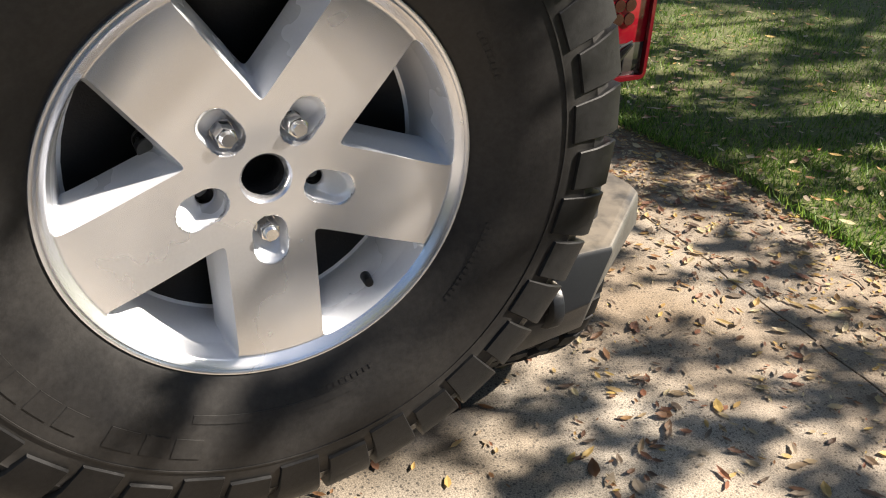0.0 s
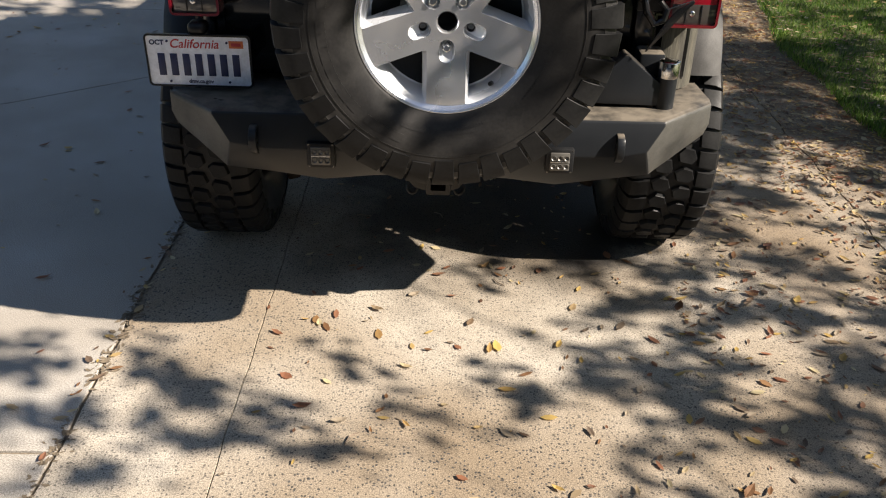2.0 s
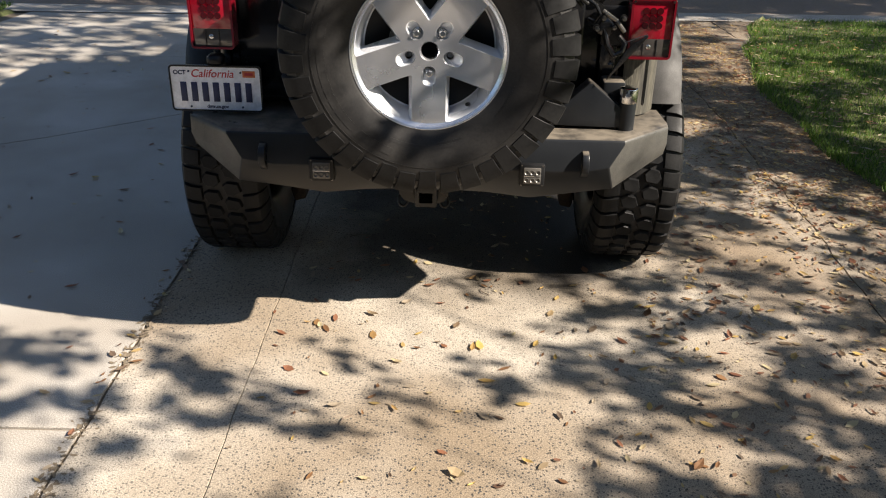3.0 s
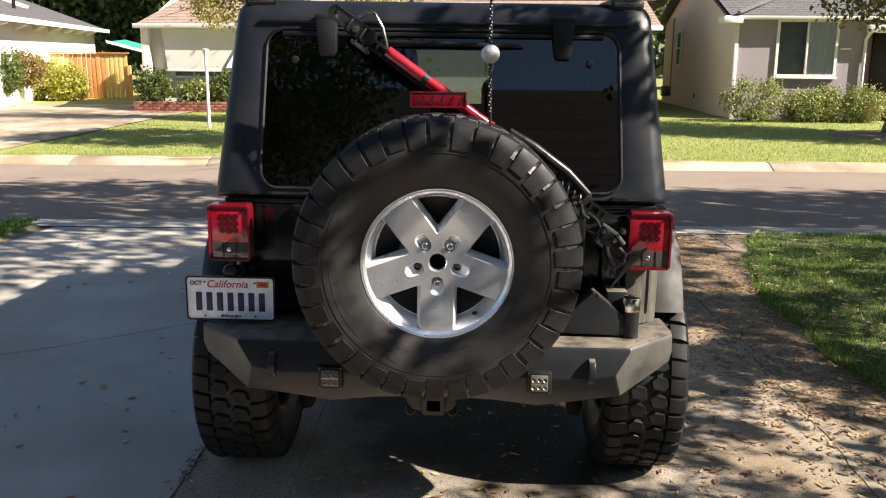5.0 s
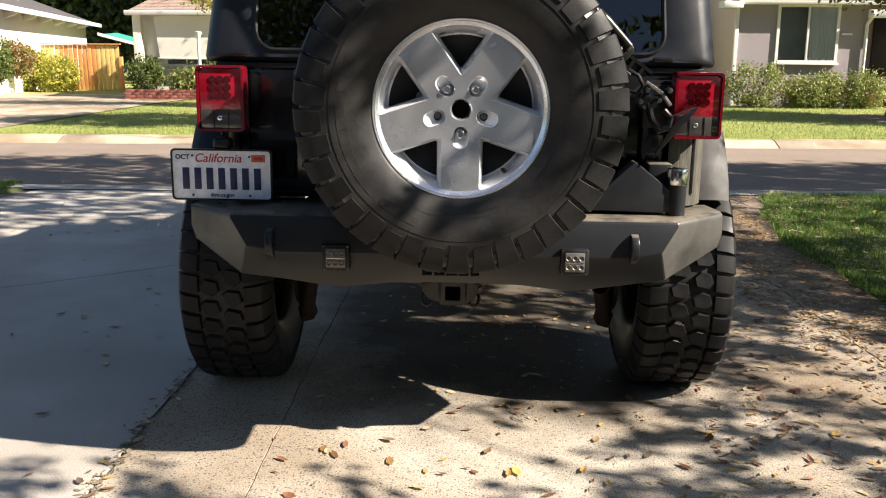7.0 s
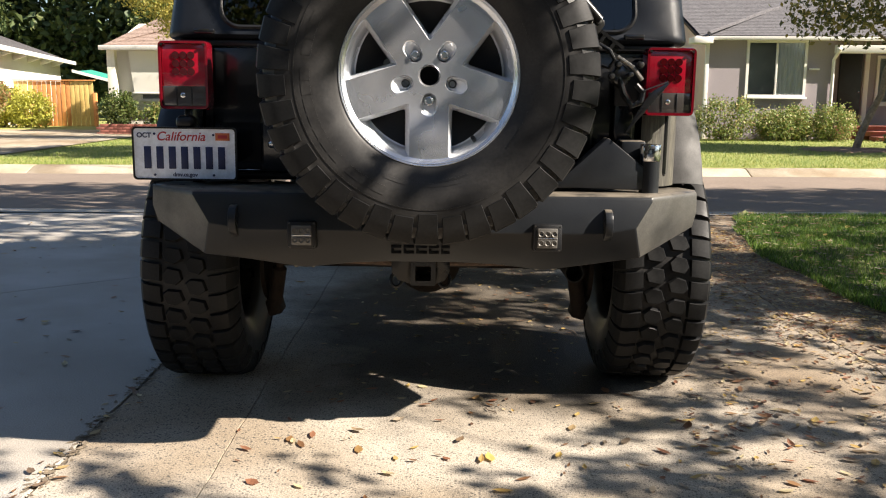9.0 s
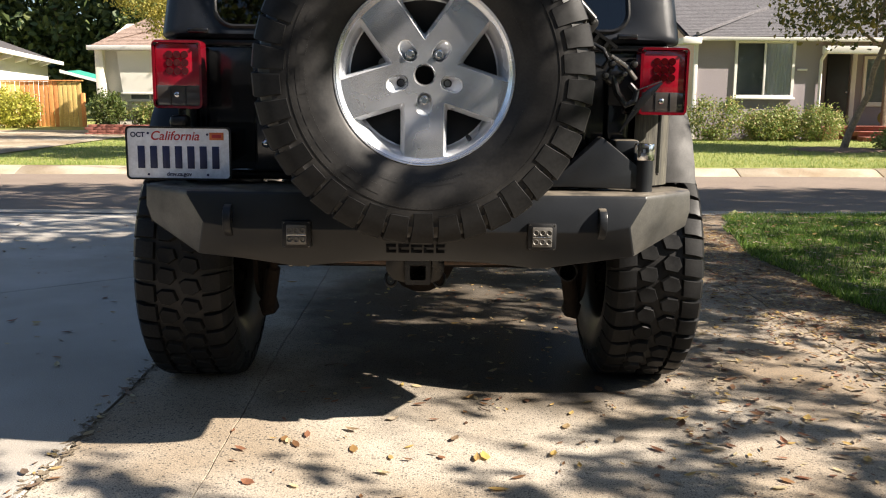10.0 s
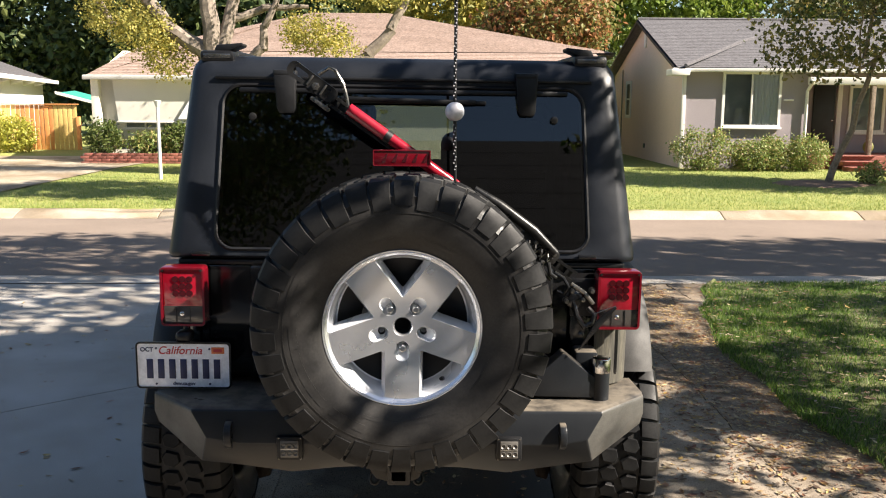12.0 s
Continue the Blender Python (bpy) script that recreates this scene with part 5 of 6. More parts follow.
# whip aerial with a golf ball
whip = part("whip_aerial", tube([(0.166, 0.25, 1.28), (0.162, 0.235, 1.50), (0.158, 0.228, 1.70), (0.157, 0.226, 2.2), (0.155, 0.225, 2.75)], 0.0052, 10), PLASTIC, jeep, "black braided whip aerial with pale flecks")
fleck = finish(box((0, 0, 0), (0.004, 0.002, 0.0035), 0.0005), "whip_fleck", WHITE_PLASTIC)
for k in range(120):
    z = 1.52 + k * 0.0095
    if abs(z - 1.692) < 0.03:
        continue
    part("whip_fleck", fleck, None, whip, m=pose(0.1575 + 0.0035 * math.sin(k * 2.1) + max(1.7 - z, 0) * 0.02, 0.2215 + max(1.7 - z, 0) * 0.03, z, 0, 35, 0))
part("aerial_ball", ball((0.158, 0.228, 1.692), 0.0285, 32), WHITE_PLASTIC, jeep, "white golf ball on the aerial")

# ---- houses across the street ----
STUCCO_GREY = surface("grey_stucco", (0.34, 0.30, 0.315), 0.95, second=(0.31, 0.27, 0.285), blotch=(0.8, 0.4), grain=(40.0, 0.12), bump=(60.0, 0.5))
STUCCO_TAN = surface("tan_stucco", (0.84, 0.64, 0.53), 0.95, second=(0.79, 0.60, 0.49), blotch=(0.7, 0.4), grain=(40.0, 0.12), bump=(60.0, 0.5))
STUCCO_CREAM = surface("cream_stucco", (0.82, 0.78, 0.66), 0.95, second=(0.77, 0.72, 0.61), blotch=(0.7, 0.4), grain=(40.0, 0.1), bump=(60.0, 0.5))
STUCCO_WHITE = surface("white_stucco", (0.84, 0.81, 0.77), 0.95, second=(0.80, 0.77, 0.72), blotch=(0.7, 0.4), grain=(40.0, 0.1), bump=(60.0, 0.5))
TRIM = surface("white_trim", (0.80, 0.77, 0.72), 0.6, second=(0.74, 0.71, 0.66), blotch=(2.0, 0.3), bump=None)
SHINGLE_GREY = surface("grey_shingles", (0.125, 0.12, 0.125), 0.9, second=(0.095, 0.09, 0.095), blotch=(3.0, 0.5), grain=(14.0, 0.35), bump=(30.0, 0.6))
SHINGLE_BROWN = surface("brown_shingles", (0.37, 0.275, 0.225), 0.9, second=(0.28, 0.205, 0.165), blotch=(3.0, 0.5), grain=(14.0, 0.35), bump=(30.0, 0.6))
DOOR_DARK = surface("dark_door", (0.02, 0.018, 0.018), 0.5, bump=None)
CURTAIN = surface("pale_curtain", (0.86, 0.89, 0.95), 0.9, second=(0.80, 0.83, 0.88), blotch=(4.0, 0.4), bump=None)
SCREEN = surface("screen_cloth", (0.70, 0.67, 0.60), 0.95, second=(0.62, 0.60, 0.54), blotch=(1.2, 0.4), bump=(90.0, 0.2))
BRICK = surface("red_brick", (0.33, 0.12, 0.09), 0.9, second=(0.24, 0.085, 0.065), blotch=(5.0, 0.5), grain=(40.0, 0.2), bump=(60.0, 0.4), vary=0.2)
CEDAR = surface("new_cedar", (0.62, 0.27, 0.09), 0.8, second=(0.50, 0.20, 0.06), blotch=(4.0, 0.4), grain=(30.0, 0.2), bump=(40.0, 0.3), vary=0.22)
PALE_CEDAR = surface("pale_cedar", (0.66, 0.46, 0.16), 0.8, second=(0.56, 0.38, 0.12), blotch=(4.0, 0.4), grain=(30.0, 0.2), bump=(40.0, 0.3), vary=0.15)
TEAL = surface("teal_sheet", (0.05, 0.36, 0.27), 0.6, bump=None)
MULCH = surface("bark_mulch", (0.15, 0.09, 0.06), 0.95, second=(0.26, 0.17, 0.12), blotch=(14.0, 0.5), grain=(50.0, 0.5), bump=(40.0, 1.0))
WINDOW_GLASS = glass_material("window_glass", (0.95, 0.96, 0.96), 1.45)
ROOM = surface("dim_room", (0.30, 0.33, 0.38), 0.9, bump=None)


def slope(a, b, c, d, course=0.15, lip=0.012):
    """A shingled slope in lapped courses; a, b along the eave, c, d above b and a."""
    a, b, c, d = (Vector(p) for p in (a, b, c, d))
    nrm = (b - a).cross(d - a).normalized()
    if nrm.z < 0:
        nrm = -nrm
    n = max(int((d - a).length / course), 2)
    rows = []
    for i in range(n):
        for t, up in ((i / n, lip), ((i + 1) / n, 0.0)):
            rows.append([a.lerp(d, t) + nrm * up, b.lerp(c, t) + nrm * up])
    bm = loft(rows, False)
    add(bm, loft([[a - nrm * 0.06, b - nrm * 0.06], [d - nrm * 0.06, c - nrm * 0.06]], False))
    return bm


def window(house, x0, x1, z0, z1, y, frame=0.07, bars=1, curtain=True, depth=-0.004):
    """A white-framed slider in a wall that faces the street."""
    o = [(x0, z0), (x1, z0), (x1, z1), (x0, z1)]
    i = [(x0 + frame, z0 + frame), (x1 - frame, z0 + frame), (x1 - frame, z1 - frame), (x0 + frame, z1 - frame)]
    w = part("window", loft([[(x, y + 0.02, z) for x, z in o], [(x, y - 0.05, z) for x, z in o], [(x, y - 0.05, z) for x, z in i], [(x, y + 0.05, z) for x, z in i]]), TRIM, house,
             "white-framed sliding window", angle=0)
    part("pane", box(((x0 + x1) / 2, y - 0.012, (z0 + z1) / 2), (x1 - x0 - 2 * frame, 0.006, z1 - z0 - 2 * frame), 0), WINDOW_GLASS, w, angle=0)
    for k in range(bars):
        xm = x0 + (x1 - x0) * (k + 1) / (bars + 1)
        part("mullion", box((xm, y - 0.03, (z0 + z1) / 2), (0.05, 0.04, z1 - z0 - 2 * frame), 0.003), TRIM, w)
    part("sill", box(((x0 + x1) / 2, y - 0.065, z0 - 0.02), (x1 - x0 + 0.06, 0.09, 0.05), 0.008), TRIM, w)
    part("room_dark", box(((x0 + x1) / 2, y + depth, (z0 + z1) / 2), (x1 - x0 - 2 * frame, 0.006, z1 - z0 - 2 * frame), 0), ROOM, w)
    if curtain:
        pts = []
        n = 28
        xa, xb = (x0 + x1) / 2 + 0.04, x1 - frame
        for k in range(n + 1):
            pts.append((xa + (xb - xa) * k / n, y + 0.018 + 0.012 * math.sin(k * 1.9)))
        part("curtain", loft([[(x, yy, z0 + frame) for x, yy in pts], [(x, yy, z1 - frame) for x, yy in pts]], False), CURTAIN, w)
    return w


# grey and tan house with a grey shingled roof
hr = thing("house", "grey and tan stucco bungalow with grey shingled roof and white trim", "house")
X0, Y0, EAVE = 7.02, 21.0, 2.66
ro = [(X0, -0.1), (10.35, -0.1), (10.35, 2.75), (X0, 2.75)]
ri = [(8.06, 1.16), (9.59, 1.16), (9.59, 2.57), (8.06, 2.57)]
part("front_wall", loft([[(x, Y0 + 0.2, z) for x, z in ri], [(x, Y0, z) for x, z in ri], [(x, Y0, z) for x, z in ro], [(x, Y0 + 0.2, z) for x, z in ro], [(x, Y0 + 0.2, z) for x, z in ri]]), STUCCO_GREY, hr, angle=0)
part("side_wall", prism([(Y0 + 0.2, -0.1), (29.6, -0.1), (29.6, 2.75), (25.3, 4.25), (Y0 + 0.2, 2.75)], X0 - 0.004, X0 + 0.2, 0, "x"), STUCCO_TAN, hr, "plain tan stucco gable wall", angle=0)
part("porch_wall", prism([(10.35, -0.1), (20, -0.1), (20, 2.75), (10.35, 2.75)], 22.6, 22.8), STUCCO_GREY, hr, angle=0)
part("porch_side", prism([(21.2, -0.1), (22.6, -0.1), (22.6, 2.75), (21.2, 2.75)], 10.15, 10.35, 0, "x"), STUCCO_GREY, hr, angle=0)
part("back_wall", prism([(X0, -0.1), (20, -0.1), (20, 2.75), (X0, 2.75)], 29.4, 29.6), STUCCO_TAN, hr, angle=0)
part("roof", slope((6.72, 20.70, EAVE + 0.03), (20.5, 20.70, EAVE + 0.03), (20.5, 25.3, 4.34), (6.72, 25.3, 4.34), 0.15, 0.006), SHINGLE_GREY, hr, "grey asphalt shingle roof", angle=0)
part("roof", slope((6.72, 30.0, EAVE), (20.5, 30.0, EAVE), (20.5, 25.3, 4.34), (6.72, 25.3, 4.34), 0.15, 0.006), SHINGLE_GREY, hr, angle=0)
part("ridge_cap", tube([(6.72, 25.3, 4.35), (20.5, 25.3, 4.35)], 0.05, 6), SHINGLE_GREY, hr)
part("hip_cap", tube([(6.9, 20.6, 2.74), (8.0, 21.8, 3.11), (9.1, 22.9, 3.50), (9.7, 23.35, 3.66)], 0.05, 6), SHINGLE_GREY, hr)
part("hip_edge", tube([(6.93, 20.52, 2.73), (9.1, 22.75, 3.46)], 0.012, 5), SHINGLE_GREY, hr)
part("gutter", box((13.5, 20.75, EAVE - 0.03), (13.8, 0.11, 0.10), 0.02), TRIM, hr, "white gutter along the eave")
part("soffit", box((13.5, 20.90, EAVE - 0.05), (13.4, 0.26, 0.03), 0.003), TRIM, hr)
for ya, za, yb, zb in ((20.66, 2.64, 25.3, 4.30), (30.05, 2.62, 25.3, 4.30)):
    bm = loft([[(6.68, ya, za - 0.08), (6.68, ya, za), (6.74, ya, za), (6.74, ya, za - 0.08)], [(6.68, yb, zb - 0.08), (6.68, yb, zb), (6.74, yb, zb), (6.74, yb, zb - 0.08)]], True, (True, True))
    part("rake_board", bm, DOOR_DARK, hr)
part("eave_return", box((6.75, 20.75, 2.56), (0.5, 0.5, 0.16), 0.02), TRIM, hr)
part("corner_board", box((7.0, 20.985, 1.28), (0.10, 0.06, 2.6), 0.006), TRIM, hr)
window(hr, 8.03, 9.62, 1.13, 2.60, Y0, depth=0.185)
part("house_lamp", box((9.82, 20.95, 1.86), (0.26, 0.06, 0.05), 0.01), TRIM, hr)
sw = part("side_window", loft([[(X0 - d, y, z) for y, z in r] for d, r in ((0.0, [(26.95, 1.28), (27.65, 1.28), (27.65, 2.5), (26.95, 2.5)]), (0.05, [(26.95, 1.28), (27.65, 1.28), (27.65, 2.5), (26.95, 2.5)]),
                                                                       (0.05, [(27.05, 1.38), (27.55, 1.38), (27.55, 2.4), (27.05, 2.4)]), (0.0, [(27.05, 1.38), (27.55, 1.38), (27.55, 2.4), (27.05, 2.4)]))]), TRIM, hr, "narrow white-framed side window", angle=0)
part("pane", box((X0 - 0.02, 27.3, 1.89), (0.01, 0.5, 1.02), 0), DOOR_DARK, sw)
part("mullion", box((X0 - 0.035, 27.3, 1.9), (0.03, 0.5, 0.05), 0), TRIM, sw)
part("gable_vent", box((X0 - 0.02, 25.3, 3.70), (0.05, 0.22, 0.42), 0.004), TRIM, hr)
part("wall_pipe", tube([(X0 - 0.04, 28.2, 0.3), (X0 - 0.04, 28.2, 2.9)], 0.02, 6), STEEL, hr)
part("gas_meter", box((X0 - 0.15, 28.5, 0.45), (0.25, 0.35, 0.35), 0.05), STEEL, hr)
part("wall_vent", box((X0 - 0.02, 25.0, 0.45), (0.03, 0.14, 0.14), 0.004), DARKSTEEL, hr)
part("porch_beam", box((15.2, 20.75, 2.36), (9.9, 0.16, 0.20), 0.015), TRIM, hr)
part("downpipe", tube([(10.32, 20.62, 2.38), (10.30, 20.80, 2.2), (10.30, 20.93, 2.1), (10.30, 20.93, 0.0)], 0.045, 8), TRIM, hr, "white downpipe beside the porch")
dr = part("front_door", box((11.52, 22.57, 1.37), (0.62, 0.06, 2.05), 0.006), DOOR_DARK, hr, "dark front door in the shade of the porch")
part("door_knob", ball((11.76, 22.51, 1.3), 0.03, 10), CHROME, dr)
part("door_jamb", box((11.95, 22.55, 1.4), (0.14, 0.1, 2.2), 0.01), TRIM, hr)
part("porch_post", box((11.98, 20.75, 1.28), (0.12, 0.12, 2.0), 0.01), BARK, hr, "slim wooden porch post")
window(hr, 12.25, 13.30, 0.95, 2.30, 22.6, 0.08, 0, False)
window(hr, 13.6, 15.2, 0.95, 2.30, 22.6, 0.08, 1, False)
part("porch_floor", box((15.0, 21.7, 0.17), (9.3, 1.9, 0.42), 0.01), BRICK, hr)
# brick steps
stair = thing("brick_steps", "worn red brick steps up to the porch", "steps")
for k in range(3):
    base = part("step", box((11.55, 20.55 - 0.30 * (2 - k) + 0.1, 0.02 + 0.065 + 0.13 * k), (1.0, 0.34, 0.13), 0.01), BRICK, stair)
    for j in range(8):
        part("brick", box((11.12 + j * 0.124, 20.40 - 0.30 * (2 - k) + 0.1, 0.142 + 0.13 * k), (0.115, 0.20, 0.02), 0.004), BRICK, base)
planter = thing("brick_planter", "low red brick planter beside the steps", "planter")
for r in range(3):
    for j in range(8):
        part("brick", box((12.6 + j * 0.235 + (r % 2) * 0.11, 19.9, 0.05 + r * 0.078), (0.22, 0.11, 0.068), 0.005), BRICK, planter)
part("mortar_core", box((13.45, 19.91, 0.12), (1.9, 0.085, 0.23), 0.003), CURB, planter)
thing("flower_pots", "red flowers in pots on the porch", "plants", kind="stuff",
            bm=add(ball((12.1, 21.0, 0.62), 0.14, 14, (1, 1, 1.2)), ball((12.8, 21.0, 0.55), 0.16, 14)), material=LEAF_RUST)

# cream house with a brown hipped roof
hl = thing("house", "cream stucco bungalow with brown shingled hip roof and rolled screens", "house")
YL = 23.0
part("front_wall", prism([(-9.35, -0.1), (5.0, -0.1), (5.0, 2.5), (-9.35, 2.5)], YL, YL + 0.2), STUCCO_CREAM, hl, angle=0)
part("side_wall", prism([(YL + 0.2, -0.1), (34.0, -0.1), (34.0, 2.5), (25.6, 3.3), (YL + 0.2, 2.5)], -9.35, -9.15, 0, "x"), STUCCO_CREAM, hl, angle=0)
part("porch_roof", slope((-9.42, 22.55, 2.44), (5.4, 22.55, 2.44), (5.4, 25.6, 3.46), (-8.75, 25.6, 3.46)), SHINGLE_BROWN, hl, "brown asphalt shingle roof", angle=0)
part("roof", slope((-8.85, 25.0, 3.28), (6.0, 25.0, 3.28), (-1.2, 29.2, 4.85), (-3.9, 29.2, 4.85)), SHINGLE_BROWN, hl, angle=0)
part("roof_end", slope((-9.42, 34.5, 2.5), (-9.42, 22.55, 2.44), (-3.9, 29.2, 4.85), (-3.9, 29.3, 4.85)), SHINGLE_BROWN, hl, angle=0)
part("roof_end", slope((6.0, 25.0, 3.28), (6.0, 34.5, 2.5), (-1.2, 29.3, 4.85), (-1.2, 29.2, 4.85)), SHINGLE_BROWN, hl, angle=0)
part("vent_pipe", cyl((-6.95, 27.0, 3.6), (-6.95, 27.0, 5.4), 0.11, seg=16), TRIM, hl, "white vent pipe on the roof")
part("gutter", box((-2.03, 22.5, 2.40), (14.86, 0.12, 0.13), 0.02), TRIM, hl, "white gutter along the eave")
part("soffit", box((-2.03, 22.78, 2.37), (14.7, 0.45, 0.03), 0.003), TRIM, hl)
part("corner_post", box((-9.2, 22.75, 1.2), (0.22, 0.22, 2.4), 0.01), STUCCO_CREAM, hl)
part("recess", box((-8.95, 22.985, 1.75), (0.55, 0.03, 1.35), 0.005), SCREEN, hl)
scr = part("rolled_screen", prism([(-8.60, 1.18), (-6.2, 1.18), (-6.2, 2.33), (-8.72, 2.33)], 22.70, 22.72), SCREEN, hl, "pale cloth sun screen hung from the eave", angle=0)
part("screen_rail", box((-7.4, 22.70, 1.16), (2.5, 0.05, 0.05), 0.01), TRIM, scr)
window(hl, -8.5, -6.2, 0.98, 1.16, YL, 0.03, 3, False)
part("wing_screen", prism([(-6.9, 1.25), (-6.15, 1.25), (-6.15, 2.33), (-6.2, 2.33)], 22.62, 22.64), CURTAIN, hl, angle=0)
bed = thing("brick_planter", "long low red brick flower bed before the cream house", "planter")
for r in range(4):
    for j in range(20):
        part("brick", box((-9.35 + j * 0.235 + (r % 2) * 0.11, 22.05, 0.045 + r * 0.078), (0.225, 0.11, 0.070), 0.005), BRICK, bed)
part("mortar_core", box((-7.0, 22.06, 0.15), (4.8, 0.085, 0.30), 0.003), CURB, bed)
part("bed_soil", box((-7.0, 22.5, 0.12), (4.8, 0.85, 0.26), 0.01), MULCH, bed)

# white house at an angle, with a grey roof
hw = thing("house", "white stucco house with bracketed eaves and a grey roof", "house", pose(-13.15, 20.0, 0, 0, 0, 13.0))
part("front_wall", prism([(0.0, -0.1), (19.0, -0.1), (19.0, 2.8), (0.0, 2.8)], -0.2, 0.0, 0, "x"), STUCCO_WHITE, hw, angle=0)
part("end_wall", prism([(-8.0, -0.1), (-0.2, -0.1), (-0.2, 2.8), (-4.0, 4.2), (-8.0, 2.8)], 18.8, 19.0), STUCCO_WHITE, hw, angle=0)
part("roof", slope((0.55, -2.0, 2.64), (0.55, 19.5, 2.64), (-4.0, 19.5, 4.33), (-4.0, -2.0, 4.33)), SHINGLE_GREY, hw, "grey shingle roof", angle=0)
part("fascia", box((0.58, 8.75, 2.60), (0.06, 21.6, 0.16), 0.01), TRIM, hw)
for k in range(8):
    part("eave_bracket", prism([(0.0, 2.36), (0.05, 2.36), (0.45, 2.50), (0.45, 2.56), (0.0, 2.56)], 1.0 + k * 2.3, 1.12 + k * 2.3, 0.005), TRIM, hw)
part("roof_vent", cyl((-0.8, 9.0, 3.0), (-0.8, 9.0, 3.5), 0.06, seg=10), DARKSTEEL, hw)
part("skylight", box((-1.6, 12.0, 3.5), (1.0, 0.8, 0.12), 0.02, (0, 20, 0)), TRIM, hw)
shed = thing("lean_to_roof", "low teal corrugated lean-to roof behind the fence", "roof")
part("sheet", loft([[(-14.6, 33.0, 2.06), (-12.7, 33.0, 1.66)], [(-14.6, 35.0, 2.18), (-12.7, 35.0, 1.7)]], False), TEAL, shed)
part("edge_board", loft([[(-14.6, 32.98, 2.02), (-12.7, 32.98, 1.54)], [(-14.6, 32.98, 2.14), (-12.7, 32.98, 1.66)]], False), TRIM, shed)
part("post", box((-12.9, 33.1, 0.8), (0.1, 0.1, 1.75), 0.01), TRIM, shed)

# cedar fence
fence = thing("fence", "new orange cedar board fence between the houses", "fence")
rb = random.Random(4)
for k in range(17):
    x = -14.95 + k * 0.165
    board = box((x, 29.0 + rb.uniform(-0.01, 0.01), 0.80), (0.150, 0.022, 1.60 + rb.uniform(-0.01, 0.01)), 0.003)
    part("board", board, CEDAR if 4 <= k <= 11 else PALE_CEDAR, fence)
part("top_rail", box((-13.6, 28.98, 1.63), (2.9, 0.10, 0.04), 0.004), CEDAR, fence)
part("gate_post", box((-12.18, 29.0, 0.6), (0.12, 0.12, 1.2), 0.005), CEDAR, fence)
# post lamp
pl = thing("post_lamp", "slim white garden lamp post on the far lawn", "lamp", pose(-5.92, 17.5, 0.0))
part("post", cyl((0, 0, -0.05), (0, 0, 1.62), 0.040, 0.035, 16), TRIM, pl)
part("head", lathe([(0.03, 0), (0.04, 0.02), (0.085, 0.14), (0.09, 0.15), (0.0, 0.165)], 16), TRIM, pl, m=pose(0, 0, 1.60, 90, 0, 0))

# shade on this unseen wall and roof is put into their dark colours
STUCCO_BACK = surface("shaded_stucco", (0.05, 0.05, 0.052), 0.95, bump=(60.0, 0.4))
SHINGLE_DARK = surface("shaded_shingles", (0.035, 0.035, 0.038), 0.9, second=(0.028, 0.028, 0.030), blotch=(3.0, 0.5), grain=(14.0, 0.3), bump=(30.0, 0.5))
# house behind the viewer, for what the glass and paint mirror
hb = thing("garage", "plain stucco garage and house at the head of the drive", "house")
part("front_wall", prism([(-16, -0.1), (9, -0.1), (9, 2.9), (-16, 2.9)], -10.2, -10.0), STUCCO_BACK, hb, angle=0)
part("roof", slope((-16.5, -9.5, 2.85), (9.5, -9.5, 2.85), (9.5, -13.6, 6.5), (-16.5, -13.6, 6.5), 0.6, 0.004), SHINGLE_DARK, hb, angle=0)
part("garage_door", box((-1.5, -9.97, 1.1), (4.8, 0.06, 2.2), 0.01), TRIM, hb)

# ---- trees, shrubs, grass and litter ----
def tree(name, label, base, limbs, crowns, material, leaf, seed, group="", trunk_mat=None, gap=None):
    """limbs: (from, to, radius, end radius); crowns: (centre, radii, clumps, leaves each, spread). Places from the base."""
    rng = np.random.default_rng(seed)
    t = thing(name, label, "tree", pose(*base), group)
    bm = bmesh.new()
    for a, b, r0, r1 in limbs:
        pts, rad = limb(rng, a, b, r0, r1)
        add(bm, tube(pts, rad, 9))
    part("trunk", bm, trunk_mat or BARK, t)
    pts = np.concatenate([clumps(rng, *c) for c in crowns])
    if gap:
        pts = pts[gap(pts + np.array(base), rng)]
    part("crown", leaf_mesh("crown", pts, leaf, material, rng), None, t)
    return t


def spread_limbs(rng, top, radii, n, r0):
    out = []
    for k in range(n):
        a = 2 * math.pi * k / n + rng.uniform(-0.3, 0.3)
        e = Vector((math.cos(a) * radii[0] * 0.8, math.sin(a) * radii[1] * 0.8, rng.uniform(-0.2, 0.7) * radii[2]))
        out.append((Vector(top) - Vector((0, 0, 0.8)), Vector(top) + e + Vector((0, 0, radii[2] * 0.4)), r0, r0 * 0.2))
    return out


# unseen shade trees to the right of and behind the drive, added to throw the dapples
def light_gap(p, rng):
    """Cuts leaves from the unseen crowns where the sun should reach drive and vehicle."""
    x, y = p[:, 0] - 1.28 * p[:, 2], p[:, 1] + 0.42 * p[:, 2]
    keep = np.ones(len(p), bool)
    for cx, cy, rx, ry in ((1.75, 1.9, 0.22, 0.28), (1.55, 1.0, 0.25, 0.18), (2.1, 1.4, 0.3, 0.25), (2.6, 2.6, 0.4, 0.35), (1.45, 2.8, 0.24, 0.3), (3.3, 3.2, 0.5, 0.4), (0.2, 0.3, 1.6, 0.95), (-1.45, 0.45, 0.75, 0.35), (-0.2, -0.6, 1.6, 0.9)):
        keep &= ((x - cx) / rx) ** 2 + ((y - cy) / ry) ** 2 > 1
    return keep


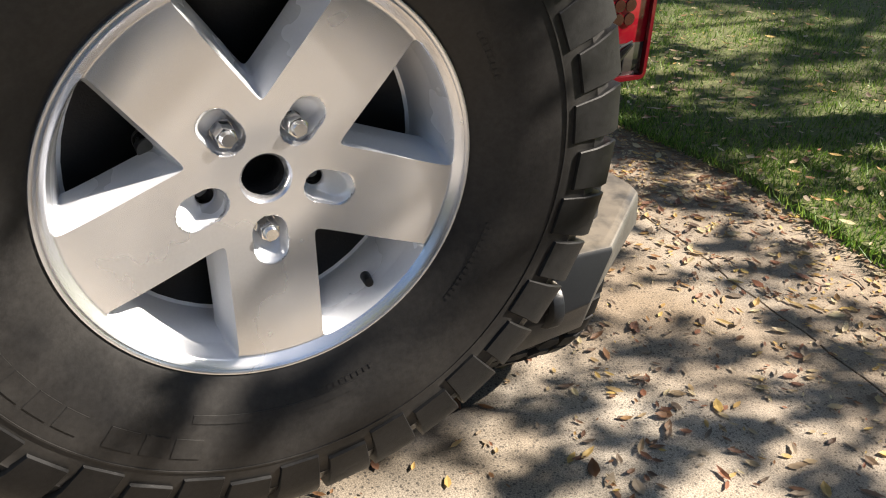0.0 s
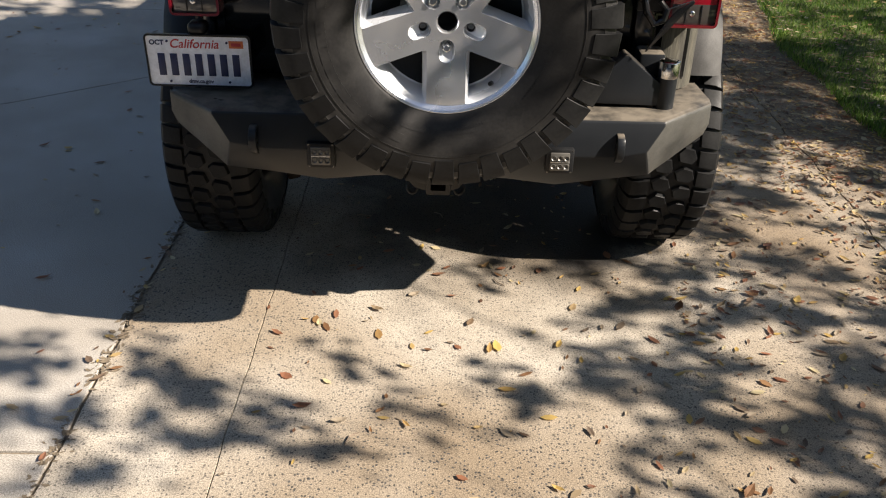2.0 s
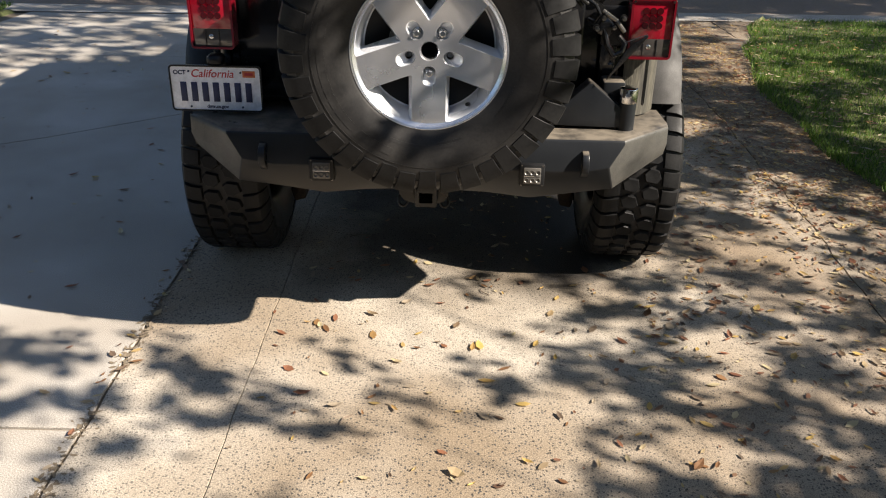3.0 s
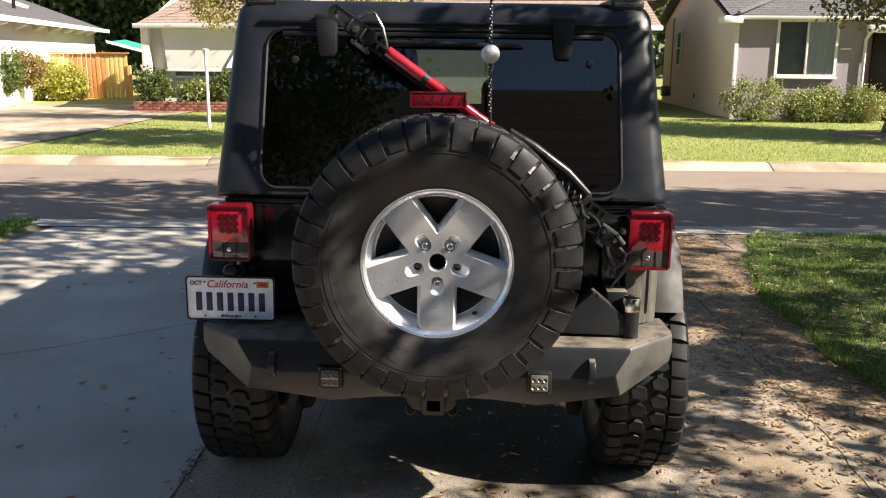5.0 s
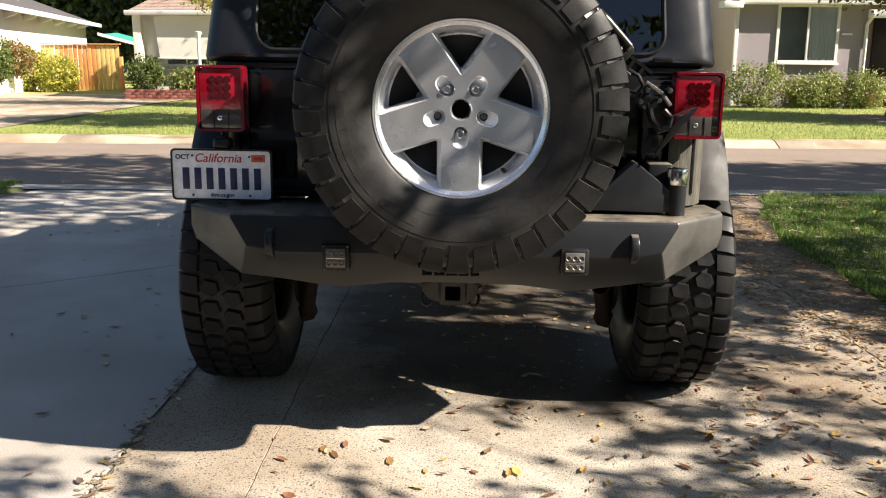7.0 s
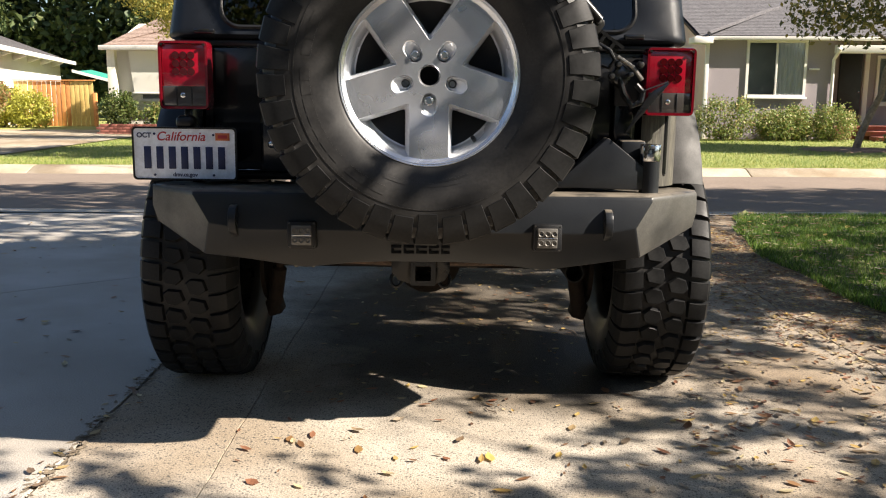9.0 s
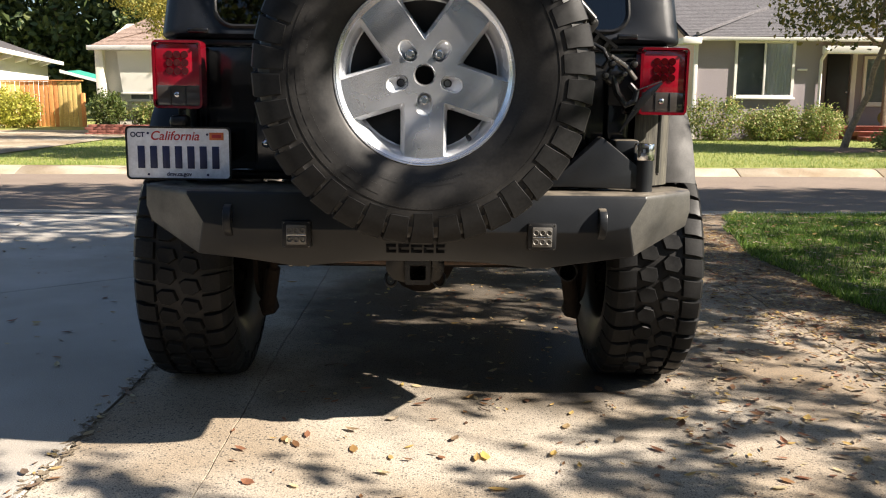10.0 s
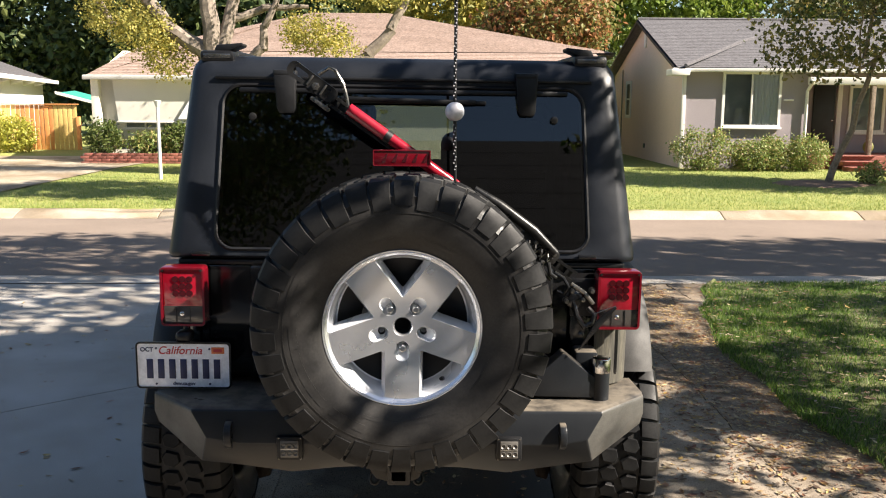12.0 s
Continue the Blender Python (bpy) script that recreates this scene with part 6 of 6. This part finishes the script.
def shade_tree(base, height, radii, count, per, spread, leaf, seed, off=(0, 0), material=LEAF_GREEN):
    rng = random.Random(seed)
    top = (off[0] * 0.6, off[1] * 0.6, height - radii[2] * 0.8)
    return tree("shade_tree", "broad leafy tree out of view that throws shade", base,
                [((0, 0, -0.1), top, 0.22, 0.13)] + spread_limbs(rng, top, radii, 8, 0.035),
                [((off[0], off[1], height), radii, count, per, spread)], material, leaf, seed, "shade trees", gap=light_gap)


shade_tree((6.6, 0.4, 0), 6.5, (2.9, 2.1, 1.2), 92, 30, 0.24, 0.13, 28, (-2.3, 1.6))
shade_tree((10.6, 0.6, 0), 6.6, (3.2, 2.8, 1.8), 165, 30, 0.20, 0.11, 22, (0.0, 1.2))
shade_tree((7.4, 6.6, 0), 7.2, (4.8, 1.6, 1.7), 230, 30, 0.24, 0.14, 23, (-1.0, -1.4))
shade_tree((15.0, 5.2, 0), 7.4, (4.4, 1.6, 1.9), 240, 30, 0.24, 0.14, 24, (0.0, -0.5))
shade_tree((-4.6, -7.4, 0), 5.4, (2.4, 1.5, 2.5), 620, 50, 0.22, 0.055, 25, (1.6, 0.0), LEAF_BUSH)
# two unseen trees added to darken the drive behind the viewer
shade_tree((10.5, -11.0, 0), 7.0, (4.6, 3.0, 1.9), 330, 30, 0.26, 0.15, 31, (-1.4, 2.6))
shade_tree((11.2, -12.5, 0), 11.0, (4.6, 2.8, 1.6), 330, 30, 0.26, 0.15, 38, (-1.2, 2.4))
# unseen trees added for the shade on the far lawn
shade_tree((7.9, 6.0, 0), 7.7, (2.6, 1.6, 0.9), 130, 30, 0.24, 0.14, 30, (-4.6, 6.2))
shade_tree((16.5, 14.0, 0), 4.6, (3.0, 1.5, 1.0), 170, 26, 0.22, 0.12, 36, (-1.4, 0.6))
shade_tree((16.0, 15.6, 0), 5.5, (2.8, 1.3, 0.9), 150, 26, 0.22, 0.12, 37, (-2.6, -0.5))


def low_tree(base, fork, reach, seed):
    """An unseen low-branched tree over the drive: drooping sprays of small leaves, thick and thin where its dapples are
    wanted.

    reach: (west, east, south, north) of its shade on the drive."""
    rng = np.random.default_rng(seed)
    u, v = rng.uniform(reach[0], reach[1], 9000), rng.uniform(reach[2], reach[3], 9000)

    def near(cx, cy, rx, ry):
        return np.exp(-(((u - cx) / rx) ** 2 + ((v - cy) / ry) ** 2) ** 2)
    east = 1 / (1 + np.exp(-(u - 0.86 + 0.18 * v) * 4.5))
    thick = 0.035 + (0.29 + 0.10 * (v > 1.4)) * east + 0.27 * (v < 0.0) * (u > 0.35) + 0.10 * (u < -0.6) * (v < 0.3) + 0.30 * (1 - east) * (v > 1.3) * (u > -0.7) + 0.4 * (v > 1.2) * (u < 0.15)
    # thick sprays
    for cx, cy, rx, ry in ((-0.29, 0.08, 0.13, 0.06), (0.10, -0.03, 0.26, 0.07), (-0.46, -0.20, 0.16, 0.05), (0.78, 0.27, 0.22, 0.08), (0.76, -0.36, 0.22, 0.08),
                           (0.85, 0.62, 0.42, 0.13), (-0.88, -0.05, 0.16, 0.12), (-1.30, 0.10, 0.30, 0.07), (1.25, 0.40, 0.35, 0.12), (1.20, -0.25, 0.25, 0.08), (1.32, 0.02, 0.34, 0.10), (1.62, 0.30, 0.34, 0.10), (0.95, -0.50, 0.30, 0.09)):
        thick = np.maximum(thick, 0.62 * near(cx, cy, rx, ry))
    # over the vehicle's tail
    thick = np.maximum(thick, 0.34 * near(-1.38, 0.46, 0.85, 0.25))
    thick = np.maximum(thick, 0.22 * near(-1.1, 1.3, 0.7, 0.5))
    # thin places
    for cx, cy, rx, ry in ((0.05, 0.42, 0.46, 0.18), (0.85, -0.04, 0.16, 0.05), (1.10, 0.10, 0.13, 0.05), (-0.12, 0.85, 0.22, 0.25), (-0.28, 0.50, 0.30, 0.22), (-0.38, 0.98, 0.16, 0.16),
                           (-1.50, 0.375, 0.30, 0.06), (-1.42, 0.495, 0.16, 0.045), (-1.74, 0.45, 0.22, 0.05), (-1.22, 0.33, 0.16, 0.05), (-1.28, 0.29, 0.34, 0.12), (1.6, 1.1, 0.3, 0.12), (1.42, 0.95, 0.24, 0.11), (1.95, 0.76, 0.24, 0.11), (1.70, 0.84, 0.2, 0.07), (2.2, 1.5, 0.2, 0.08), (1.9, 2.0, 0.3, 0.2), (1.4, 2.7, 0.3, 0.2)):
        thick = thick * (1 - near(cx, cy, rx, ry))
    some = rng.uniform(0, 1, len(u)) < thick * 0.40
    u, v = u[some], v[some]
    h = rng.uniform(2.55, 3.5, len(u))
    c = np.stack([u + 1.28 * h, v - 0.42 * h, h], 1)
    per = 20
    way = rng.normal(size=(len(c), 3)) * (1.0, 1.0, 0.45)
    way /= np.linalg.norm(way, axis=1)[:, None]
    along = rng.uniform(-0.5, 0.5, (len(c), per, 1))
    leaves = (c[:, None] + way[:, None] * along * 0.20 + rng.normal(size=(len(c), per, 3)) * 0.034).reshape(-1, 3)
    t = thing("shade_tree", "low-branched leafy shade tree over the drive, out of view", "tree", pose(*base), "shade trees")
    bm = bmesh.new()
    pts, rad = limb(rng, (0, 0, -0.1), Vector(fork) - Vector(base), 0.17, 0.11)
    add(bm, tube(pts, rad, 10))
    part("trunk", bm, BARK, t)
    boughs = bmesh.new()
    order = rng.permutation(len(c))[:10]
    for i in order:
        a, b = Vector(fork) - Vector(base), Vector(c[i].tolist()) - Vector(base)
        pts, rad = limb(rng, a, b + Vector((0, 0, 0.12)), 0.005, 0.002, 0.22)
        add(boughs, tube(pts, rad, 6))
    part("boughs", boughs, BARK, t)
    part("crown", leaf_mesh("crown", leaves - np.array(base), 0.052, LEAF_GREEN, rng), None, t)


low_tree((6.4, -4.9, 0), (5.6, -3.0, 2.5), (-2.3, 3.2, -2.6, 3.6), 26)

# old multi-limbed tree on the far lawn
tree("old_tree", "old crooked tree with pale bark and thin yellow autumn leaves", (-4.75, 18.6, 0),
     [((0, 0, -0.1), (-0.12, 0, 3.0), 0.36, 0.30),
      ((-0.12, 0, 2.8), (-1.30, 0.1, 3.62), 0.22, 0.17), ((-1.30, 0.1, 3.62), (-1.75, 0.1, 4.25), 0.17, 0.14), ((-1.75, 0.1, 4.25), (-2.4, 0.2, 5.8), 0.14, 0.07),
      ((-0.10, 0, 2.8), (-0.22, 0, 4.3), 0.23, 0.17), ((-0.22, 0, 4.3), (-0.3, 0.2, 6.2), 0.17, 0.08),
      ((0.0, 0, 2.9), (0.50, 0.1, 4.2), 0.18, 0.13), ((0.5, 0.1, 4.2), (0.95, 0.2, 6.0), 0.13, 0.07),
      ((0.30, 0.1, 3.65), (1.0, 0.2, 3.92), 0.10, 0.085), ((1.0, 0.2, 3.92), (2.05, 0.3, 3.95), 0.085, 0.05),
      ((0.55, 0.2, 2.6), (1.0, 0.2, 3.0), 0.14, 0.11), ((1.0, 0.2, 2.95), (1.05, 0.2, 3.5), 0.11, 0.09), ((1.05, 0.2, 3.5), (1.5, 0.2, 4.6), 0.09, 0.05),
      ((0.05, 0, 1.5), (2.0, 0.3, 2.2), 0.20, 0.17), ((2.0, 0.3, 2.2), (3.47, 0.3, 2.9), 0.17, 0.15), ((3.47, 0.3, 2.88), (4.0, 0.3, 3.45), 0.15, 0.12), ((4.0, 0.3, 3.45), (4.65, 0.4, 4.5), 0.12, 0.06),
      ((-2.4, 0.2, 5.6), (-2.95, 0.1, 4.3), 0.06, 0.09), ((-2.95, 0.1, 4.3), (-2.45, 0.0, 3.5), 0.09, 0.07)],
     [((-1.7, 0, 3.3), (0.75, 0.6, 0.5), 60, 40, 0.12), ((-2.3, 0, 3.75), (0.8, 0.6, 0.6), 50, 40, 0.13), ((-1.2, 0, 2.7), (0.6, 0.5, 0.4), 34, 36, 0.11), ((2.2, 0.2, 3.35), (0.85, 0.5, 0.42), 50, 40, 0.11),
      ((2.7, 0.2, 3.0), (0.7, 0.4, 0.25), 20, 34, 0.10), ((0.6, 0, 5.4), (4.5, 2.5, 0.9), 150, 40, 0.25), ((3.4, 0.2, 4.25), (1.4, 0.5, 0.3), 26, 34, 0.13)],
     LEAF_YELLOW, 0.052, 31, trunk_mat=PALE_BARK)
# young tree on the right lawn with dark leaves
tree("young_tree", "leaning young street tree with dusky green leaves", (9.15, 17.0, -0.06),
     [((0, 0, -0.1), (0.72, 0.1, 3.0), 0.085, 0.05), ((0.68, 0.1, 2.8), (0.95, 0.1, 4.6), 0.05, 0.03),
      ((0.58, 0.1, 2.4), (-0.8, -0.1, 3.3), 0.035, 0.012), ((0.63, 0.1, 2.6), (2.3, 0, 3.6), 0.035, 0.012), ((0.60, 0.1, 2.5), (0.2, -0.6, 3.9), 0.03, 0.01)],
     [((0.3, 0, 3.65), (2.3, 1.5, 0.95), 125, 22, 0.19), ((0.1, 0, 2.80), (1.9, 1.0, 0.35), 44, 16, 0.14), ((1.0, 0, 4.6), (2.0, 1.5, 0.9), 70, 20, 0.2)], LEAF_DUSKY, 0.08, 32)
thing("mulch_ring", "ring of bark mulch round the young tree", "mulch", kind="structure",
      bm=loft([[(9.1 + r * 1.5 * math.cos(k * 0.349), 17.0 + r * math.sin(k * 0.349), z) for k in range(18)] for r, z in ((0.9, -0.06), (0.7, 0.0), (0.1, 0.02))], True, (False, True)), material=MULCH)
# background trees
tree("autumn_tree", "round tree turning rusty orange behind the houses", (4.9, 33.0, 0),
     [((0, 0, -0.1), (0, 0, 3.2), 0.2, 0.15), ((0, 0, 3), (1.2, 0, 5.5), 0.1, 0.04), ((0, 0, 3), (-1.4, 0, 5.6), 0.1, 0.04)],
     [((0.2, 0, 5.1), (2.6, 2.2, 2.1), 330, 32, 0.24), ((-1.6, 0, 4.1), (1.6, 1.5, 1.2), 90, 28, 0.22)], LEAF_RUST, 0.14, 33)
tree("olive_tree", "yellowing tree behind the cream house", (0.2, 36.0, 0), [((0, 0, -0.1), (0, 0, 4), 0.2, 0.12)],
     [((0.2, 0, 6.4), (4.0, 2.2, 2.2), 330, 30, 0.3)], LEAF_YELLOW, 0.18, 34)
tree("green_tree", "bright green tree behind the grey house", (11.5, 40.0, 0), [((0, 0, -0.1), (0, 0, 4), 0.25, 0.15)],
     [((0, 0, 6.6), (4.8, 2.4, 2.3), 360, 30, 0.32)], leaf_material("bright_leaves", [(0.10, 0.16, 0.03), (0.18, 0.25, 0.04), (0.26, 0.31, 0.06)]), 0.2, 35)
tree("green_tree", "green tree behind the grey house", (21.0, 39.0, 0), [((0, 0, -0.1), (0, 0, 4), 0.25, 0.15)],
     [((0, 0, 6.0), (4.8, 2.4, 2.6), 260, 30, 0.32)], LEAF_GREEN, 0.2, 36)
for k, (x, y, h, rx) in enumerate(((-27, 44, 7.5, 6.0), (-19.5, 46, 8.0, 5.5), (-13.0, 44, 7.4, 4.2), (-8.0, 42, 7.0, 4.0), (-3.5, 44, 7.5, 4.5), (6.5, 47, 7.0, 4.5))):
    tree("dark_tree", "tall dark evergreen tree behind the houses", (x, y, 0), [((0, 0, -0.1), (0, 0, h), 0.4, 0.15)],
         [((0, 0, h - 1.0), (rx, 3.0, h * 0.78), 420, 30, 0.42)], LEAF_DARK, 0.30, 40 + k, "dark background trees")
tree("side_tree", "leafy tree beside the cream house", (-12.0, 36.5, 0), [((0, 0, -0.1), (0, 0, 2.5), 0.15, 0.08)],
     [((0, 0, 3.2), (1.2, 1.2, 2.2), 170, 26, 0.22)], LEAF_GREEN, 0.15, 50)
# far woods close the view all round
rng = np.random.default_rng(60)
ang = rng.uniform(0, 2 * np.pi, 26000)
rad = rng.uniform(68, 80, 26000)
pts = np.stack([rad * np.cos(ang), rad * np.sin(ang), rng.uniform(0, 1, 26000) ** 0.8 * (7.5 + 1.5 * np.sin(ang * 9) + 1.0 * np.sin(ang * 23))], 1)
ob = new("far_woods", leaf_mesh("far_woods", pts, 0.95, LEAF_DARK, rng))
tagged(ob, "belt of neighbourhood trees round the horizon", "woods", kind="stuff")


def shrub(name, label, centre, radii, count, material, leaf, seed, group=""):
    rng = np.random.default_rng(seed)
    t = thing(name, label, "shrub", pose(*centre), group)
    bm = bmesh.new()
    for k in range(7):
        a = k * 0.9
        add(bm, tube([(0, 0, -0.05), (radii[0] * 0.4 * math.cos(a), radii[1] * 0.4 * math.sin(a), radii[2] * 0.9), (radii[0] * 0.75 * math.cos(a), radii[1] * 0.75 * math.sin(a), radii[2] * 1.5)], [0.02, 0.012, 0.005], 5))
    part("woody_base", bm, BARK, t)
    part("foliage", leaf_mesh("foliage", clumps(rng, (0, 0, radii[2]), radii, count, 22, 0.085), leaf, material, rng), None, t)


for k, (x, y, rx, rz) in enumerate(((7.3, 20.2, 0.86, 0.58), (8.65, 20.25, 0.60, 0.42), (9.2, 20.35, 0.45, 0.45), (10.05, 20.2, 0.62, 0.48))):
    shrub("garden_shrub", "rounded green shrub with reddish tips under the window", (x, y, -0.02), (rx, 0.55, rz), 170, LEAF_BUSH, 0.042, 70 + k, "shrubs before the grey house")
shrub("garden_shrub", "small shrub beside the young tree", (10.1, 16.8, -0.05), (0.35, 0.3, 0.25), 30, LEAF_BUSH, 0.05, 75)
shrub("rose_bush", "leafy rose bush in the brick bed", (-8.95, 22.45, 0.25), (0.50, 0.4, 0.48), 80, LEAF_GREEN, 0.06, 76)
shrub("strap_plant", "low green flower clump in the brick bed", (-7.6, 22.45, 0.25), (0.75, 0.4, 0.30), 80, LEAF_BUSH, 0.06, 77)
shrub("strap_plant", "green plant in the brick bed", (-6.9, 22.5, 0.25), (0.5, 0.4, 0.42), 60, LEAF_GREEN, 0.06, 78)
shrub("orange_flowers", "mound of orange flowers in the brick bed", (-6.25, 22.45, 0.25), (0.32, 0.3, 0.26), 50, leaf_material("orange_petals", [(0.65, 0.22, 0.03), (0.55, 0.30, 0.04), (0.20, 0.18, 0.04)]), 0.06, 79)
shrub("hedge", "yellow-green clipped hedge by the fence", (-14.7, 27.4, 0), (0.75, 0.6, 0.72), 200, LEAF_LIME, 0.06, 80)
shrub("hedge", "yellow-green clipped hedge by the fence", (-13.75, 27.3, 0), (0.75, 0.6, 0.60), 200, LEAF_LIME, 0.06, 81)
shrub("topiary", "round reddish clipped bush on a bare stem", (-14.15, 25.4, 0.55), (0.62, 0.5, 0.55), 130, LEAF_RUST, 0.06, 82)
shrub("garden_shrub", "green shrub before the white house", (-14.3, 24.0, 0.3), (0.8, 0.6, 0.75), 160, LEAF_GREEN, 0.07, 83)


# grass blades
def grass(name, label, spots, size, material, seed, wide=0.09):
    rng = np.random.default_rng(seed)
    n = len(spots)
    a = rng.uniform(0, 2 * np.pi, n)
    h = size * rng.uniform(0.5, 1.4, n)
    lean = rng.normal(size=(n, 2)) * (h * 0.45)[:, None]
    w = np.stack([np.cos(a), np.sin(a), np.zeros(n)], 1) * (size * wide)
    tip = spots + np.concatenate([lean, h[:, None]], 1)
    v = np.stack([spots - w, spots + w, tip], 1).reshape(-1, 3)
    ob = new(name, quads(name, v.tolist(), np.arange(3 * n).reshape(-1, 3).tolist(), material))
    return tagged(ob, label, "grass", kind="stuff")


rng = np.random.default_rng(90)
n = 130000
y = rng.uniform(-2.0, 6.28, n)
e = np.array([lawn_edge(v) for v in y])
x = e - 0.04 + rng.exponential(1.6, n)
keep = (x < 9.5)
x, y = x[keep], y[keep]
thick = np.sin(x * 2.3 + 1.0) * np.sin(y * 1.9) + np.sin(x * 5.1) * np.sin(y * 4.3 + 2) * 0.6
keep = rng.uniform(-1.9, 1.2, len(x)) < thick
x, y = x[keep], y[keep]
z = 0.02 - 0.10 * np.maximum(y - 4.5, 0) / 1.75
grass("grass", "patchy green lawn grass beside the drive", np.stack([x, y, z], 1), 0.036, GRASS, 91)
n = 5000
grass("grass", "short grass on the street verge", np.stack([-4.35 - rng.exponential(0.8, n), rng.uniform(5.1, 6.25, n), np.full(n, -0.02)], 1), 0.04, GRASS, 92)
n = 110000
y = 12.62 + rng.uniform(0, 1, n) ** 1.4 * 8.5
x = rng.uniform(-8.3, 15, n)
keep = (x > -8.2 + 0.02 * np.maximum(y - 12.5, 0) ** 1.5) & ((x - 9.1) ** 2 / 1.6 + (y - 17) ** 2 > 0.7)
x, y = x[keep], y[keep]
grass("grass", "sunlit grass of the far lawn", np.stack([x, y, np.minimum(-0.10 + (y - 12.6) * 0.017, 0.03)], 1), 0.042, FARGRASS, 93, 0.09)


# fallen leaves: curled little blades
def litter(spots, size, seed, name, label, material):
    rng = np.random.default_rng(seed)
    n = len(spots)
    a = rng.uniform(0, 2 * np.pi, n)
    tilt = rng.normal(size=n) * 0.06
    s = size * np.clip(rng.lognormal(-0.20, 0.34, n), 0.35, 1.4)
    curl = rng.uniform(0.0, 0.20, n)
    d = np.stack([np.cos(a), np.sin(a), tilt], 1) * s[:, None]
    w = np.stack([-np.sin(a), np.cos(a), rng.normal(size=n) * 0.10], 1) * (s * rng.uniform(0.30, 0.60, n))[:, None]
    up = np.zeros((n, 3))
    up[:, 2] = s * curl
    c = spots + np.array([0, 0, 0.004]) + np.abs(tilt * s)[:, None] * np.array([0, 0, 0.5])
    v = np.stack([c - d * 0.5 + up * 0.5, c - d * 0.16 - w * 0.42 + up * 0.35, c - d * 0.16 + w * 0.42 + up * 0.45, c - d * 0.12, c + d * 0.2 - w * 0.36 + up * 0.4, c + d * 0.2 + w * 0.36 + up * 0.3, c + d * 0.16, c + d * 0.5 + up * 0.9], 1).reshape(-1, 3)
    i = np.arange(n)[:, None] * 8
    f = np.concatenate([i + [t] for t in ([0, 1, 3], [0, 3, 2], [1, 4, 6], [1, 6, 3], [3, 6, 5], [3, 5, 2], [4, 7, 6], [6, 7, 5])]).tolist()
    ob = new(name, quads(name, v.tolist(), f, material))
    return tagged(ob, label, "leaves", kind="stuff")


def drive_height(x, y):
    return np.where(y > 4.2, -0.085 * (y - 4.2) / 2.05, 0.0)


rng = np.random.default_rng(95)
sets = []
for n, x0, x1, y0, y1 in ((330, -0.6, 1.2, -2.2, 1.0), (1700, 0.8, 2.3, -2.0, 6.1), (1200, 1.5, 2.35, 0.5, 6.2), (400, -4.0, -1.1, -2.0, 5.5), (120, -1.0, 0.9, 0.6, 4.0), (260, 1.9, 2.45, -1, 6.1)):
    sets.append(np.stack([rng.uniform(x0, x1, n), rng.uniform(y0, y1, n)], 1))
# drifts
for k in range(34):
    c = np.array([rng.uniform(1.0, 2.3), rng.uniform(-1.5, 6.0)])
    sets.append(c + rng.normal(size=(rng.integers(6, 22), 2)) * (0.10, 0.16))
p = np.concatenate(sets)
p = p[p[:, 0] < 2.5]
litter(np.column_stack([p, drive_height(p[:, 0], p[:, 1])]), 0.043, 96, "fallen_leaves", "scattered yellow and brown fallen leaves on the drive", LITTER)
n = 2400
p = np.stack([2.25 + rng.exponential(1.7, n), rng.uniform(-1.5, 6.2, n)], 1)
litter(np.column_stack([p, 0.045 - 0.10 * np.maximum(p[:, 1] - 4.5, 0) / 1.75]), 0.045, 97, "fallen_leaves", "yellow fallen leaves lying in the lawn", LITTER)
n = 1900
p = np.stack([rng.normal(-1.050, 0.016, n) + 0.012 * np.sin(np.arange(n)), rng.uniform(-2.2, 4.0, n)], 1)
p = p[np.sin(p[:, 1] * 7.0) + np.sin(p[:, 1] * 17.0 + 1) + rng.normal(size=n) * 0.6 > -0.5]
n = len(p)
litter(np.column_stack([p, np.full(n, -0.004)]), 0.026, 98, "joint_litter", "crumbled leaf litter caught in the slab joint", JOINT)
n = 150
p = np.stack([rng.normal(-1.05, 0.03, n), rng.uniform(-2.2, 3.2, n)], 1)
litter(np.column_stack([p, np.zeros(n)]), 0.042, 101, "fallen_leaves", "small dry leaves gathered along the slab joint", LITTER)
n = 420
p = np.stack([rng.normal(0.35, 0.45, n), rng.uniform(1.1, 4.0, n)], 1)
litter(np.column_stack([p, np.zeros(n)]), 0.036, 99, "fallen_leaves", "leaves under the vehicle", LITTER)
n = 6500
p = np.stack([2.38 - rng.exponential(0.48, n), rng.uniform(-1.6, 6.1, n)], 1)
p = p[p[:, 0] > -0.5]
litter(np.column_stack([p, drive_height(p[:, 0], p[:, 1])]), 0.021, 100, "leaf_crumbs", "small brown leaf crumbs along the edge of the lawn", LITTER)
n = 7600
p = np.stack([2.36 - rng.beta(1.2, 2.0, n) * 1.25, rng.uniform(1.4, 6.15, n)], 1)
litter(np.column_stack([p, drive_height(p[:, 0], p[:, 1])]), 0.026, 102, "fallen_leaves", "brown leaf litter along the edge of the drive", LITTER)
twigs = bmesh.new()
rt = random.Random(6)
for k in range(16):
    x, y, a = rt.uniform(-0.3, 2.2), rt.uniform(-1.8, 2.5), rt.uniform(0, 6.28)
    l_ = rt.uniform(0.04, 0.11)
    add(twigs, tube([(x, y, 0.004), (x + l_ * 0.5 * math.cos(a), y + l_ * 0.5 * math.sin(a), 0.006), (x + l_ * math.cos(a + 0.3), y + l_ * math.sin(a + 0.3), 0.004)], 0.0022, 5))
thing("twigs", "small dry twigs on the concrete", "twigs", kind="stuff", bm=twigs, material=BARK)
